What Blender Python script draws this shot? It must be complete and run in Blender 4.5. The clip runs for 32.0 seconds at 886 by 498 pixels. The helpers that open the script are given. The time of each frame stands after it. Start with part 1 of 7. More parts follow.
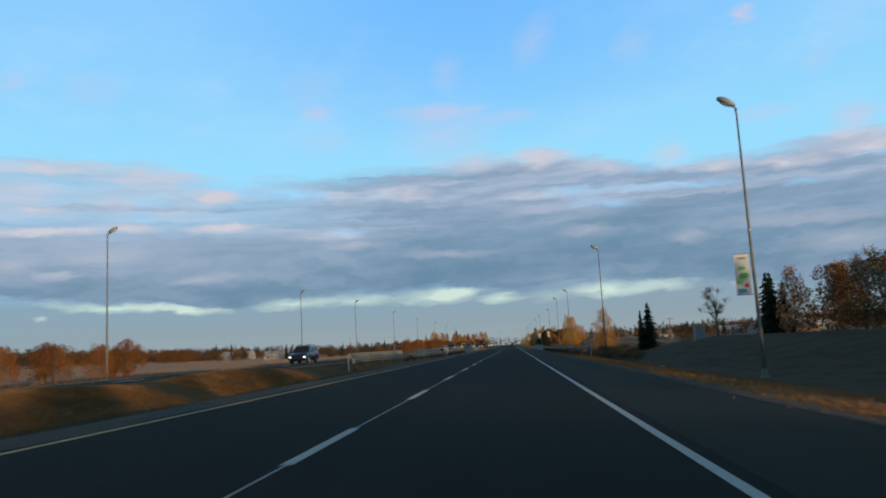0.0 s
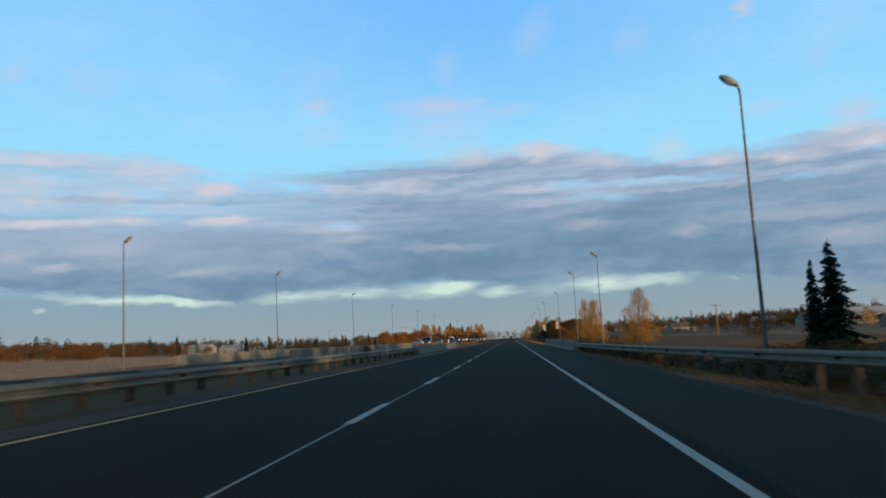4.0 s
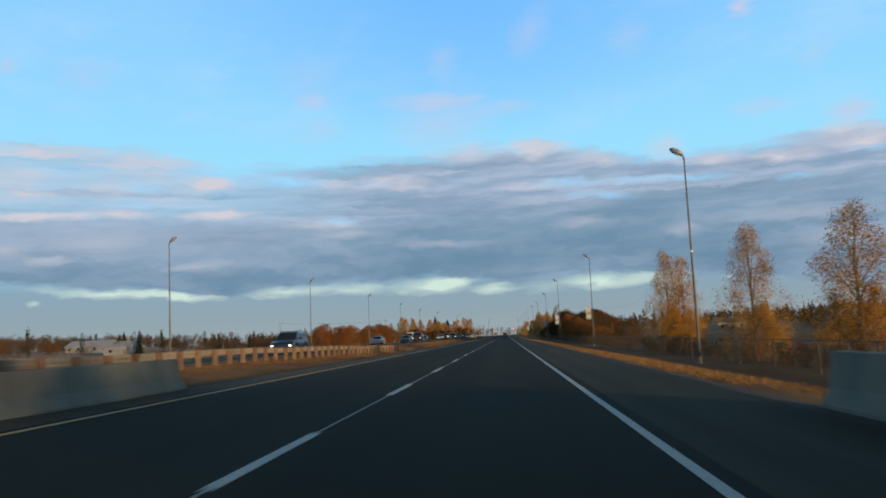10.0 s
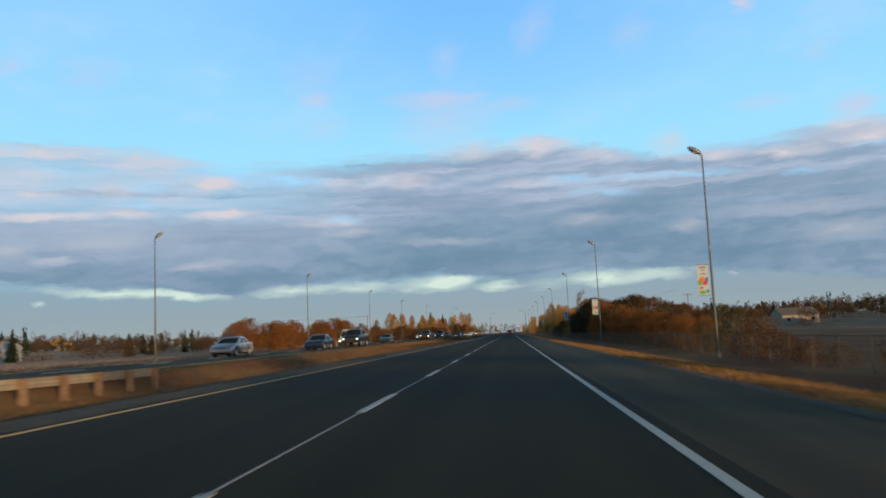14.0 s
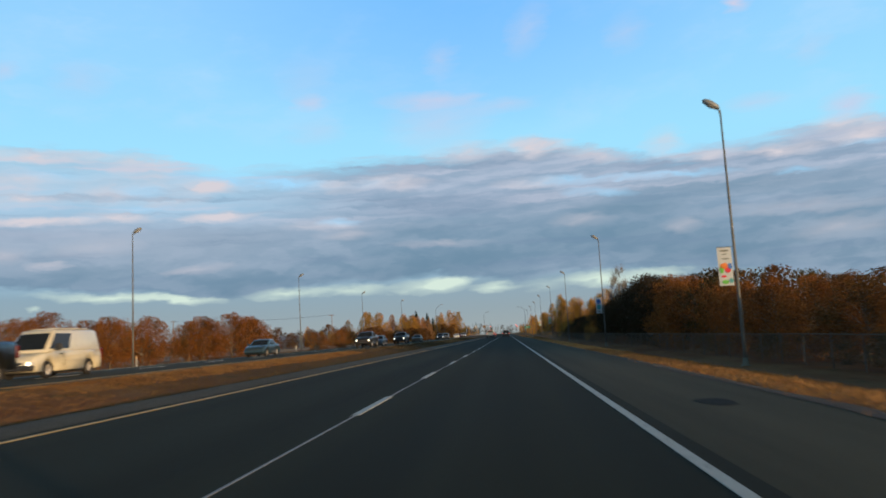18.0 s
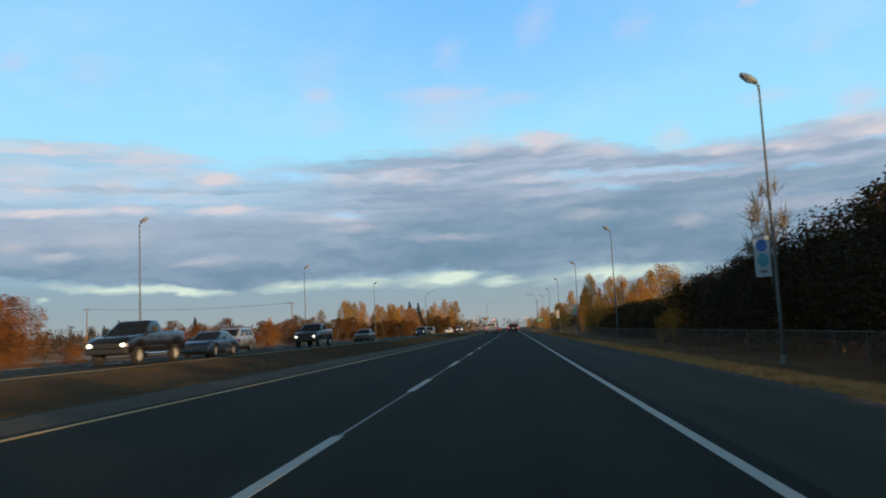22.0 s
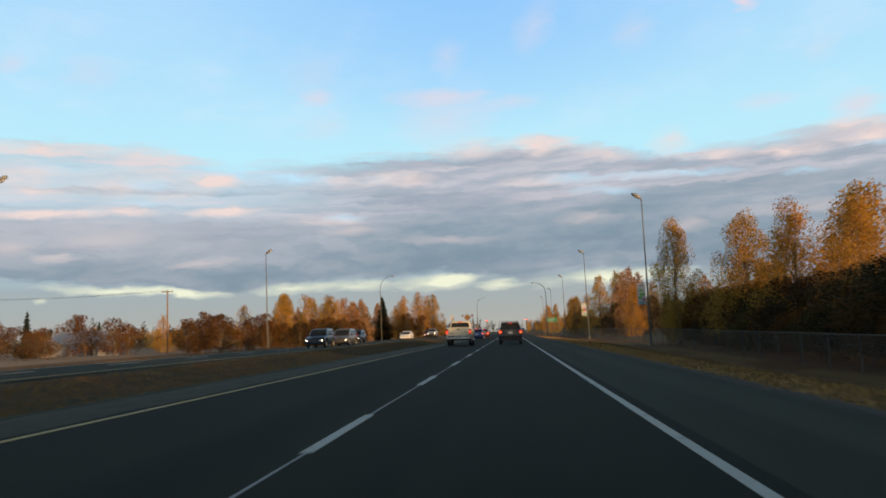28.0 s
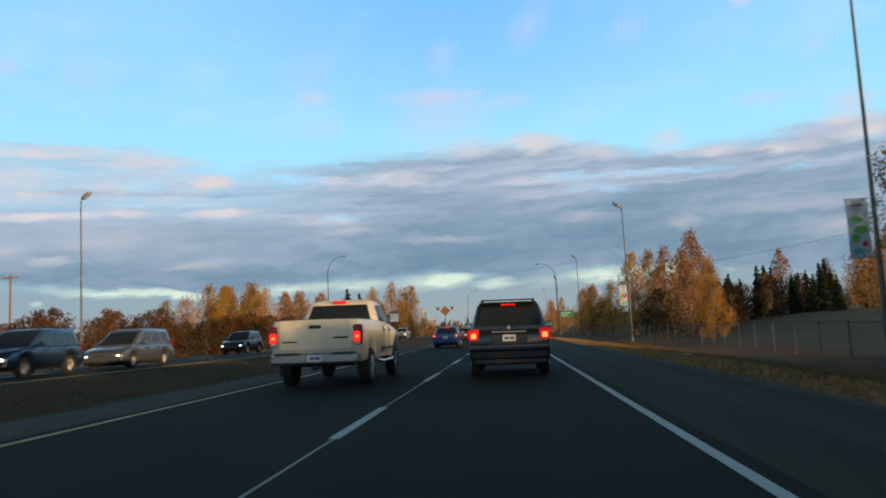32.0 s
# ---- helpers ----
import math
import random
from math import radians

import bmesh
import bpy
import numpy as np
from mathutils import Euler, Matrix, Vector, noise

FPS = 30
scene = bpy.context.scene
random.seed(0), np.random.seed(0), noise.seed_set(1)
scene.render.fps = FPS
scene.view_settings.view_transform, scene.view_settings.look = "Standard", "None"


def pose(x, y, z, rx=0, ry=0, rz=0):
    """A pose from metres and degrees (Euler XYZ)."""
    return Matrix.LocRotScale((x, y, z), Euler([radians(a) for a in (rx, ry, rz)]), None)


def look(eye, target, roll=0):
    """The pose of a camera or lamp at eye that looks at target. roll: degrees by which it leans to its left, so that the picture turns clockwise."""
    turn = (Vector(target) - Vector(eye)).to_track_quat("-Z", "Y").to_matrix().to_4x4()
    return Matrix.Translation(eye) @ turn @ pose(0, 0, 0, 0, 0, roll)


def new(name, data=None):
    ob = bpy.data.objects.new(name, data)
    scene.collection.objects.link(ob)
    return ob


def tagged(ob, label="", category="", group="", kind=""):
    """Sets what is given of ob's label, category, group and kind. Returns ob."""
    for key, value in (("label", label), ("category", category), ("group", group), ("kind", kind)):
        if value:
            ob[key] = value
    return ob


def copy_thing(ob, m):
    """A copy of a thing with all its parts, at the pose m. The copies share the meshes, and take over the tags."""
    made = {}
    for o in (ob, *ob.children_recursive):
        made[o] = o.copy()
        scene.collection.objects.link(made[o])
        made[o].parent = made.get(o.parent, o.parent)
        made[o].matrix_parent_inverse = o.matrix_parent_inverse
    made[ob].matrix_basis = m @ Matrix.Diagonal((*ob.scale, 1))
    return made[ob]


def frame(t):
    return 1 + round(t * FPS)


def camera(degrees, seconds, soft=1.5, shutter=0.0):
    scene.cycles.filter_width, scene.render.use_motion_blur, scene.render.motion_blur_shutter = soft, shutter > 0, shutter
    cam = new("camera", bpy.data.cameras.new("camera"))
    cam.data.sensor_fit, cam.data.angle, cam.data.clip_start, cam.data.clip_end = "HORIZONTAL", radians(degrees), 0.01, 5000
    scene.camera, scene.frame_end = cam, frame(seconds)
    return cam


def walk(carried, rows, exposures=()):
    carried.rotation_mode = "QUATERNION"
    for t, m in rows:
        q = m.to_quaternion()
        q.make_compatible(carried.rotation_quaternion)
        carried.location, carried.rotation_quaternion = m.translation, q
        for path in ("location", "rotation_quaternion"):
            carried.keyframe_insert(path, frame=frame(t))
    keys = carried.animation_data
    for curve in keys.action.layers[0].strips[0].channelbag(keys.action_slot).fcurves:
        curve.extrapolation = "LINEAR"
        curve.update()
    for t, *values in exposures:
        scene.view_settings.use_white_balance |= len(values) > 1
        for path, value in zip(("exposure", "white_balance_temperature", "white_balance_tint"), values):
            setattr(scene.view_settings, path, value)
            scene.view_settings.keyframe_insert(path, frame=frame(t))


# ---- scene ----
# seconds, stops, kelvin, tint
EXPOSURES = ((0, -0.04, 6000, 5), (8, -0.03, 6000, 4), (14, 0.03, 6200, 6), (21, 0.05, 6300, 6), (24, 0.1, 6450, 6), (25.5, 0.14, 6800, 9), (27, 0.22, 7600, 14), (29, 0.22, 7600, 14), (30, 0.17, 7000, 11), (31, 0.14, 6500, 8), (32, 0.12, 6400, 6))
cam = camera(61.0, 32.0, soft=1.8, shutter=0.5)

# seconds, metres across and along the road, pitch, roll, yaw
DRIVE = [
    (0, -0.05, 0.00, 7.49, 3.14, 5.24),
    (0.5, -0.03, 7.48, 7.27, 3.34, 5.16),
    (1, -0.02, 14.96, 7.13, 3.46, 5.10),
    (1.5, 0.03, 22.43, 7.26, 3.46, 5.11),
    (2, 0.08, 29.91, 7.23, 3.77, 5.18),
    (2.5, 0.04, 37.40, 6.95, 3.43, 5.25),
    (3, -0.00, 44.92, 7.21, 2.88, 5.23),
    (3.5, -0.00, 52.48, 6.95, 2.92, 5.24),
    (4, 0.00, 60.07, 6.98, 2.95, 5.15),
    (5, 0.00, 75.37, 7.02, 3.00, 4.99),
    (5.5, 0.00, 83.09, 7.05, 3.03, 4.91),
    (6, 0.00, 90.86, 6.67, 3.14, 4.92),
    (6.5, -0.02, 98.69, 6.74, 2.65, 5.02),
    (7, -0.04, 106.57, 6.77, 2.05, 5.03),
    (7.5, -0.00, 114.49, 6.82, 2.11, 5.08),
    (8, 0.04, 122.47, 6.24, 2.39, 5.02),
    (8.5, 0.04, 130.53, 6.73, 2.30, 4.93),
    (9, 0.04, 138.65, 6.60, 2.50, 4.78),
    (9.5, 0.08, 146.74, 6.71, 2.45, 4.71),
    (10, 0.12, 154.80, 6.69, 2.48, 4.73),
    (10.5, 0.16, 162.84, 6.41, 2.79, 4.74),
    (11, 0.16, 170.91, 6.70, 2.83, 4.94),
    (11.5, 0.17, 179.08, 6.88, 2.58, 5.02),
    (12, 0.17, 187.42, 6.71, 2.68, 5.00),
    (12.5, 0.15, 195.92, 6.67, 2.72, 5.03),
    (13, 0.12, 204.47, 6.93, 2.47, 5.04),
    (13.5, 0.10, 212.96, 6.85, 2.20, 4.97),
    (14, 0.08, 221.35, 6.54, 2.81, 5.07),
    (14.5, 0.06, 229.58, 6.55, 2.36, 5.03),
    (15, 0.03, 237.67, 6.53, 2.50, 4.95),
    (16, -0.02, 253.51, 6.50, 2.77, 4.81),
    (16.5, -0.04, 261.30, 6.48, 2.91, 4.74),
    (17, -0.01, 269.04, 6.50, 3.11, 4.65),
    (17.5, 0.04, 276.76, 6.53, 2.98, 4.66),
    (18, 0.09, 284.44, 6.64, 3.29, 4.81),
    (18.5, 0.12, 292.10, 6.56, 3.23, 4.83),
    (19, 0.15, 299.72, 6.53, 3.20, 4.91),
    (19.5, 0.12, 307.35, 6.44, 3.25, 5.02),
    (20, 0.10, 314.95, 6.57, 3.24, 5.16),
    (20.5, 0.08, 322.50, 6.60, 2.76, 5.20),
    (21, 0.05, 329.99, 6.54, 2.85, 5.21),
    (21.5, -0.02, 337.39, 6.53, 3.02, 5.35),
    (22, -0.10, 344.67, 6.20, 2.89, 5.30),
    (22.5, -0.10, 351.82, 6.35, 2.90, 4.94),
    (23, -0.10, 358.83, 6.52, 2.97, 4.80),
    (23.5, -0.09, 365.70, 6.41, 2.59, 4.64),
    (24, -0.08, 372.44, 6.54, 2.44, 4.50),
    (24.5, -0.06, 379.05, 6.62, 2.39, 4.46),
    (25, -0.04, 385.56, 6.56, 2.38, 4.55),
    (26, 0.01, 398.36, 6.43, 2.35, 4.75),
    (26.5, 0.03, 404.69, 6.36, 2.34, 4.84),
    (27, 0.05, 411.01, 6.38, 2.47, 5.11),
    (27.5, 0.01, 417.20, 6.59, 2.61, 5.13),
    (28, -0.03, 423.29, 6.41, 2.63, 5.14),
    (28.5, -0.04, 429.30, 6.48, 2.74, 5.06),
    (29, -0.05, 435.20, 6.58, 2.59, 4.99),
    (29.5, -0.06, 440.98, 6.57, 2.69, 4.85),
    (30, -0.07, 446.59, 6.44, 2.81, 4.89),
    (30.5, -0.09, 452.02, 6.37, 2.70, 4.90),
    (31, -0.12, 457.26, 6.37, 2.86, 4.91),
    (31.5, -0.11, 462.32, 6.45, 2.95, 4.96),
    (32, -0.09, 467.33, 6.36, 3.14, 4.94),
]
EYE = 1.12
walk(cam, [(t, pose(x, s, EYE, 90 + pitch, roll, yaw)) for t, x, s, pitch, roll, yaw in DRIVE], EXPOSURES)


# ---- sky and sun ----
SUN_AZIMUTH, SUN_ELEVATION = 136.0, 4.5      # clockwise from the driving direction, degrees


def lin(r, g, b):
    """Linear colour from 8-bit display values."""
    return tuple((c / 255 / 12.92) if c / 255 <= 0.04045 else ((c / 255 + 0.055) / 1.055) ** 2.4 for c in (r, g, b)) + (1.0,)


class Nodes:
    """Short hands for building a node tree."""

    def __init__(self, tree):
        self.tree = tree
        tree.nodes.clear()

    def add(self, kind, **sets):
        n = self.tree.nodes.new(kind)
        for key, value in sets.items():
            if key == "operation":
                n.operation = value
            elif key == "blend":
                n.blend_type = value
        return n

    def link(self, a, b):
        self.tree.links.new(a, b)

    def put(self, socket, value):
        if isinstance(value, bpy.types.NodeSocket):
            self.link(value, socket)
        else:
            socket.default_value = value

    def math(self, op, a, b=0.0, c=None, clamp=False):
        n = self.add("ShaderNodeMath", operation=op)
        n.use_clamp = clamp
        self.put(n.inputs[0], a)
        self.put(n.inputs[1], b)
        if c is not None:
            self.put(n.inputs[2], c)
        return n.outputs[0]

    def mix(self, f, a, b, blend="MIX"):
        n = self.add("ShaderNodeMixRGB", blend=blend)
        self.put(n.inputs[0], f)
        self.put(n.inputs[1], a)
        self.put(n.inputs[2], b)
        return n.outputs[0]

    def smooth(self, x, lo, hi):
        n = self.add("ShaderNodeMapRange")
        n.interpolation_type = "SMOOTHSTEP"
        self.put(n.inputs[0], x)
        n.inputs[1].default_value, n.inputs[2].default_value = lo, hi
        return n.outputs[0]

    def ramp(self, f, stops):
        n = self.add("ShaderNodeValToRGB")
        while len(n.color_ramp.elements) < len(stops):
            n.color_ramp.elements.new(0.5)
        for e, (p, c) in zip(n.color_ramp.elements, stops):
            e.position, e.color = p, c
        self.put(n.inputs[0], f)
        return n.outputs[0]

    def xyz(self, x, y, z):
        n = self.add("ShaderNodeCombineXYZ")
        for s, v in zip(n.inputs, (x, y, z)):
            self.put(s, v)
        return n.outputs[0]

    def noise(self, vector, scale=1.0, detail=4.0, rough=0.55):
        n = self.add("ShaderNodeTexNoise")
        if vector is not None:
            self.put(n.inputs["Vector"], vector)
        n.inputs["Scale"].default_value, n.inputs["Detail"].default_value = scale, detail
        n.inputs["Roughness"].default_value = rough
        return n.outputs["Fac"]


world = bpy.data.worlds.new("evening_sky")
scene.world = world
world.use_nodes = True
w = Nodes(world.node_tree)
coord = w.add("ShaderNodeTexCoord")
sep = w.add("ShaderNodeSeparateXYZ")
w.link(coord.outputs["Generated"], sep.inputs[0])
az = w.math("MULTIPLY", w.math("ARCTAN2", sep.outputs[0], sep.outputs[1]), 57.2958)
el = w.math("MULTIPLY", w.math("ARCSINE", sep.outputs[2]), 57.2958)
warp1 = w.math("SUBTRACT", w.noise(w.xyz(w.math("MULTIPLY", az, 0.09), w.math("MULTIPLY", el, 0.35), 3.0), 1.0, 3.0, 0.5), 0.5)
warp2 = w.math("SUBTRACT", w.noise(w.xyz(w.math("MULTIPLY", az, 0.5), w.math("MULTIPLY", el, 1.6), 8.0), 1.0, 4.0, 0.55), 0.5)
el_w = w.math("ADD", w.math("ADD", el, w.math("MULTIPLY", warp1, 0.5)), w.math("MULTIPLY", warp2, 0.85))
az_w = w.math("ADD", az, w.math("MULTIPLY", warp2, 2.5))
sky_place = w.xyz(az_w, el_w, 0.0)


def wisp(a, e, ra, re, tilt=0.0):
    """A soft streak of cloud round azimuth a and elevation e, with its half length and half height, in degrees."""
    m = w.add("ShaderNodeMapping")
    m.vector_type = "TEXTURE"
    w.link(sky_place, m.inputs["Vector"])
    m.inputs["Location"].default_value = (a, e, 0.0)
    m.inputs["Rotation"].default_value = (0.0, 0.0, radians(tilt))
    m.inputs["Scale"].default_value = (ra, re, 1.0)
    g = w.add("ShaderNodeTexGradient")
    g.gradient_type = "SPHERICAL"
    w.link(m.outputs[0], g.inputs[0])
    return g.outputs["Fac"]


def total(streaks):
    out = None
    for strength, *place in streaks:
        v = wisp(*place)
        out = w.math("MULTIPLY", v, strength) if out is None else w.math("MULTIPLY_ADD", v, strength, out)
    return out


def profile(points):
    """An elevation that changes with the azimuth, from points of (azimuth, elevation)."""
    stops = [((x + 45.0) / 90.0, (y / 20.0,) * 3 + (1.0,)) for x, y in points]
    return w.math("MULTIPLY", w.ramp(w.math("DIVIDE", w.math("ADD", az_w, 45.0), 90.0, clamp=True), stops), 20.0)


# streaks of cloud: strength, azimuth, elevation, half length, half height, tilt
LIT_HIGH = [(0.7, -32.9, 13.59, 5.2, 0.64, 1.9), (0.5, -26.5, 13.48, 3.6, 0.6, -4.0), (0.6, -8.1, 11.87, 3.3, 0.81, -3.8), (0.55, -12.0, 11.72, 2.7, 0.64, -1.2),
    (0.9, 2.9, 13.86, 3.2, 1.03, -1.6), (0.5, 7.6, 12.86, 3.2, 0.79, -12.4), (0.5, -2.3, 13.85, 3.8, 0.96, -0.4), (0.8, 20.8, 11.49, 2.7, 0.66, -4.1),
    (0.75, 25.5, 11.71, 2.7, 0.56, 1.2), (0.6, 25.0, 12.67, 3.6, 0.7, -4.0), (0.4, 12.7, 13.03, 1.8, 1.53, -3.4), (0.5, -21.8, 11.92, 2.3, 0.62, -4.4),
    (0.5, 16.0, 11.83, 3.4, 0.6, -3.7)]
LIT_MID = [(0.75, -33.7, 10.71, 4.0, 0.57, 2.1), (0.95, -33.0, 9.21, 4.9, 0.43, 1.0), (0.6, -28.0, 9.56, 3.0, 0.53, -2.6), (0.55, -22.8, 11.7, 4.0, 0.62, 0.2),
    (0.85, -21.1, 9.6, 3.3, 0.47, 3.2), (0.7, -13.6, 8.76, 3.5, 0.48, -0.0), (0.45, -24.0, 10.81, 2.9, 0.62, 3.4), (0.5, -34.2, 11.92, 3.3, 0.99, 0.3),
    (0.4, -28.6, 11.29, 3.7, 1.19, -3.8), (0.35, -26.1, 12.62, 3.1, 1.06, -3.5), (0.5, 2.3, 11.15, 3.2, 0.56, -2.1)]
LIT_LOW = [(0.5, -32.4, 6.25, 1.7, 0.29, -2.2), (0.5, -22.5, 5.85, 3.0, 0.39, 5.0), (0.3, 6.2, 8.07, 2.9, 0.64, -0.1), (0.3, -4.6, 7.04, 4.6, 0.41, -2.0),
    (0.3, 13.5, 7.14, 1.7, 0.77, 1.7), (0.28, 21.4, 7.53, 7.7, 0.59, -3.0), (0.25, -35.1, 6.85, 2.0, 0.71, 2.2), (0.3, 23.8, 5.79, 4.2, 1.0, 0.3),
    (0.25, -11.7, 8.05, 3.2, 0.49, 2.1), (0.25, -29.3, 7.45, 3.6, 0.89, 4.3), (0.3, 16.3, 3.36, 0.6, 0.3, 0.7)]
DARK = [(0.6, -30.0, 13.11, 3.6, 0.66, 2.3), (0.85, -12.2, 12.95, 8.3, 0.8, 0.8), (0.7, -2.4, 13.07, 7.1, 0.72, -2.3), (0.5, -31.1, 10.14, 4.0, 0.59, 1.3),
    (0.7, -21.2, 11.15, 4.5, 0.7, -0.2), (0.6, -12.9, 10.89, 5.9, 0.72, 0.9), (0.6, -3.4, 9.95, 10.3, 1.14, -0.5), (0.6, 13.6, 11.55, 5.9, 0.77, -5.5),
    (0.7, 24.4, 12.42, 4.2, 0.56, -5.2), (0.6, 19.4, 11.23, 2.8, 0.59, -9.8), (0.5, -24.4, 8.84, 5.3, 0.62, 0.8), (0.5, -33.1, 8.43, 4.6, 0.72, 0.3)]
DEEP = [(0.7, 17.3, 9.47, 12.1, 0.98, -2.5), (0.7, 8.0, 7.15, 11.3, 3.18, -8.9), (0.6, -5.7, 8.13, 7.6, 1.14, 1.1), (0.6, -21.7, 7.96, 7.0, 1.41, 0.6),
    (0.75, -5.8, 5.07, 10.7, 2.12, -2.6), (0.6, -20.3, 3.74, 1.8, 1.1, 5.0), (0.5, 16.5, 4.91, 7.0, 2.58, -0.7), (0.45, -31.0, 5.41, 7.4, 1.17, -1.3),
    (0.6, -19.7, 4.8, 6.5, 1.26, -0.6), (0.6, 10.4, 8.74, 5.8, 0.79, -2.5), (0.5, -1.8, 6.28, 8.1, 1.63, -2.0)]
HOLES = [(0.95, -16.7, 12.03, 5.2, 0.71, -3.6), (0.6, -22.2, 12.28, 3.2, 0.7, -3.5), (0.6, -26.5, 11.42, 2.1, 0.53, -1.1), (0.5, -26.9, 10.25, 2.6, 0.38, 0.1),
    (0.9, -12.2, 8.98, 2.0, 0.4, 0.8), (0.5, 7.6, 9.99, 3.4, 0.48, -6.6), (0.75, 12.4, 10.8, 6.0, 0.39, -3.8), (0.5, 21.6, 9.91, 2.0, 0.29, -2.2),
    (0.6, 5.1, 11.14, 4.0, 0.48, -3.4), (0.6, 26.0, 11.3, 2.1, 0.35, -1.8), (0.3, -30.2, 9.39, 2.0, 0.3, 5.6), (0.5, -9.9, 11.84, 3.3, 0.4, 2.1),
    (0.4, -32.5, 12.36, 3.0, 0.58, -2.9)]
PINKS = [(0.55, -14.1, 17.87, 1.8, 0.7, 5.2), (0.6, -4.8, 17.81, 5.0, 0.79, -0.1), (0.4, -4.2, 16.12, 4.7, 2.69, 0.5), (0.35, 1.0, 17.11, 3.3, 0.78, 2.2),
    (0.4, 19.2, 15.1, 2.6, 0.73, 1.6), (0.65, 24.9, 13.73, 2.1, 1.25, 2.1), (0.8, 18.7, 21.93, 1.2, 0.83, -0.1), (0.25, -30.3, 18.86, 2.5, 1.56, 8.2),
    (0.4, -35.1, 18.99, 1.2, 0.81, 13.9), (0.35, 3.1, 22.38, 2.6, 1.64, 53.8), (0.3, -3.8, 20.69, 1.8, 1.53, 29.3), (0.28, 10.6, 21.26, 2.1, 1.61, 23.1),
    (0.25, -13.6, 15.83, 2.7, 1.26, 8.0), (0.22, 23.1, 17.85, 1.6, 1.1, 13.2), (0.2, -14.4, 19.42, 2.7, 2.29, 5.9)]
STRIPS = [(1.1, -28.1, 3.98, 5.3, 0.45, -1.7), (1.0, -23.7, 3.73, 3.4, 0.39, -5.4), (0.6, -33.1, 3.41, 0.6, 0.22, -3.4), (0.3, -32.6, 4.37, 1.5, 0.29, 1.1),
    (0.8, -16.3, 3.86, 3.4, 0.48, 1.6), (0.7, -11.4, 3.87, 3.7, 0.57, -0.2), (1.0, -5.6, 3.86, 3.5, 0.73, 0.9), (1.1, -4.1, 4.2, 2.2, 0.57, 2.3),
    (0.9, -0.6, 3.53, 2.3, 0.49, -0.3), (1.1, 7.5, 3.64, 3.9, 0.72, -0.8), (0.8, 11.5, 3.62, 2.6, 0.55, -2.7), (0.35, 3.1, 3.44, 2.1, 0.56, 0.4)]
BANK_TOP = [(-37.5, 13.58), (-31.5, 14.21), (-27.5, 14.22), (-23.6, 13.34), (-20.4, 12.51), (-17.9, 12.95), (-11.5, 13.32), (-5.4, 13.72), (-1.0, 14.01), (3.4, 14.20), (8.4, 13.09), (13.3, 12.24), (17.2, 12.32), (21.0, 12.72), (23.8, 12.95), (27.8, 12.75)]
BANK_FOOT = [(-37.3, 4.85), (-32.1, 4.51), (-26.7, 4.31), (-21.3, 3.44), (-19.3, 3.71), (-14.4, 4.17), (-9.3, 4.28), (-5.0, 4.69), (-2.0, 4.29), (1.5, 3.76), (4.4, 4.15), (8.6, 4.10), (13.0, 3.89), (16.4, 3.40), (26.7, 2.15)]

# the clear sky
nishita = w.add("ShaderNodeTexSky")
nishita.sky_type, nishita.sun_disc = "NISHITA", False
nishita.sun_elevation, nishita.sun_rotation = radians(SUN_ELEVATION), radians(SUN_AZIMUTH)
# the top stops, above the view, are darkened to dim overhead light
clear = w.ramp(w.math("DIVIDE", el, 40.0, clamp=True), [
    (0.0, lin(163, 171, 172)), (0.05, lin(150, 166, 176)), (0.1, lin(142, 166, 184)), (0.2, lin(174, 221, 253)),
    (0.34, lin(166, 227, 255)), (0.46, lin(158, 217, 255)), (0.68, lin(150, 205, 255)), (0.86, lin(84, 124, 168)), (1.0, lin(38, 50, 68))])
base = w.mix(0.06, clear, w.mix(1.0, nishita.outputs[0], (0.12, 0.12, 0.12, 1), "MULTIPLY"))
glow = w.math("SUBTRACT", 1.0, w.math("ABSOLUTE", w.math("DIVIDE", w.math("SUBTRACT", az, SUN_AZIMUTH), 60.0)), clamp=True)
glow = w.math("MULTIPLY", glow, w.math("SUBTRACT", 1.0, w.math("DIVIDE", el, 28.0), clamp=True), clamp=True)
base = w.mix(glow, base, (1.15, 0.72, 0.42, 1))

# thin pink wisps high above the bank
puff = w.noise(w.xyz(w.math("MULTIPLY", az_w, 0.4), w.math("MULTIPLY", el_w, 1.1), 4.0), 1.0, 4.0, 0.5)
fine = w.noise(w.xyz(w.math("MULTIPLY", az_w, 0.22), w.math("MULTIPLY", el_w, 1.7), 5.0), 1.0, 4.0, 0.5)
veil = w.math("MULTIPLY", w.smooth(el, 13.0, 17.0), w.smooth(w.noise(w.xyz(w.math("MULTIPLY", az_w, 0.11), w.math("MULTIPLY", el_w, 0.22), 9.0), 1.0, 6.0, 0.6), 0.46, 0.72))
sky = w.mix(w.math("MULTIPLY", veil, 0.3), base, lin(198, 222, 250))
sky = w.mix(w.math("MULTIPLY", wisp(-1.0, 27.0, 26.0, 12.0), 0.9), sky, lin(116, 184, 250))
pink = w.math("MULTIPLY", total(PINKS), w.math("MULTIPLY_ADD", puff, 1.3, 0.5), clamp=True)
sky = w.mix(pink, sky, lin(204, 205, 228))

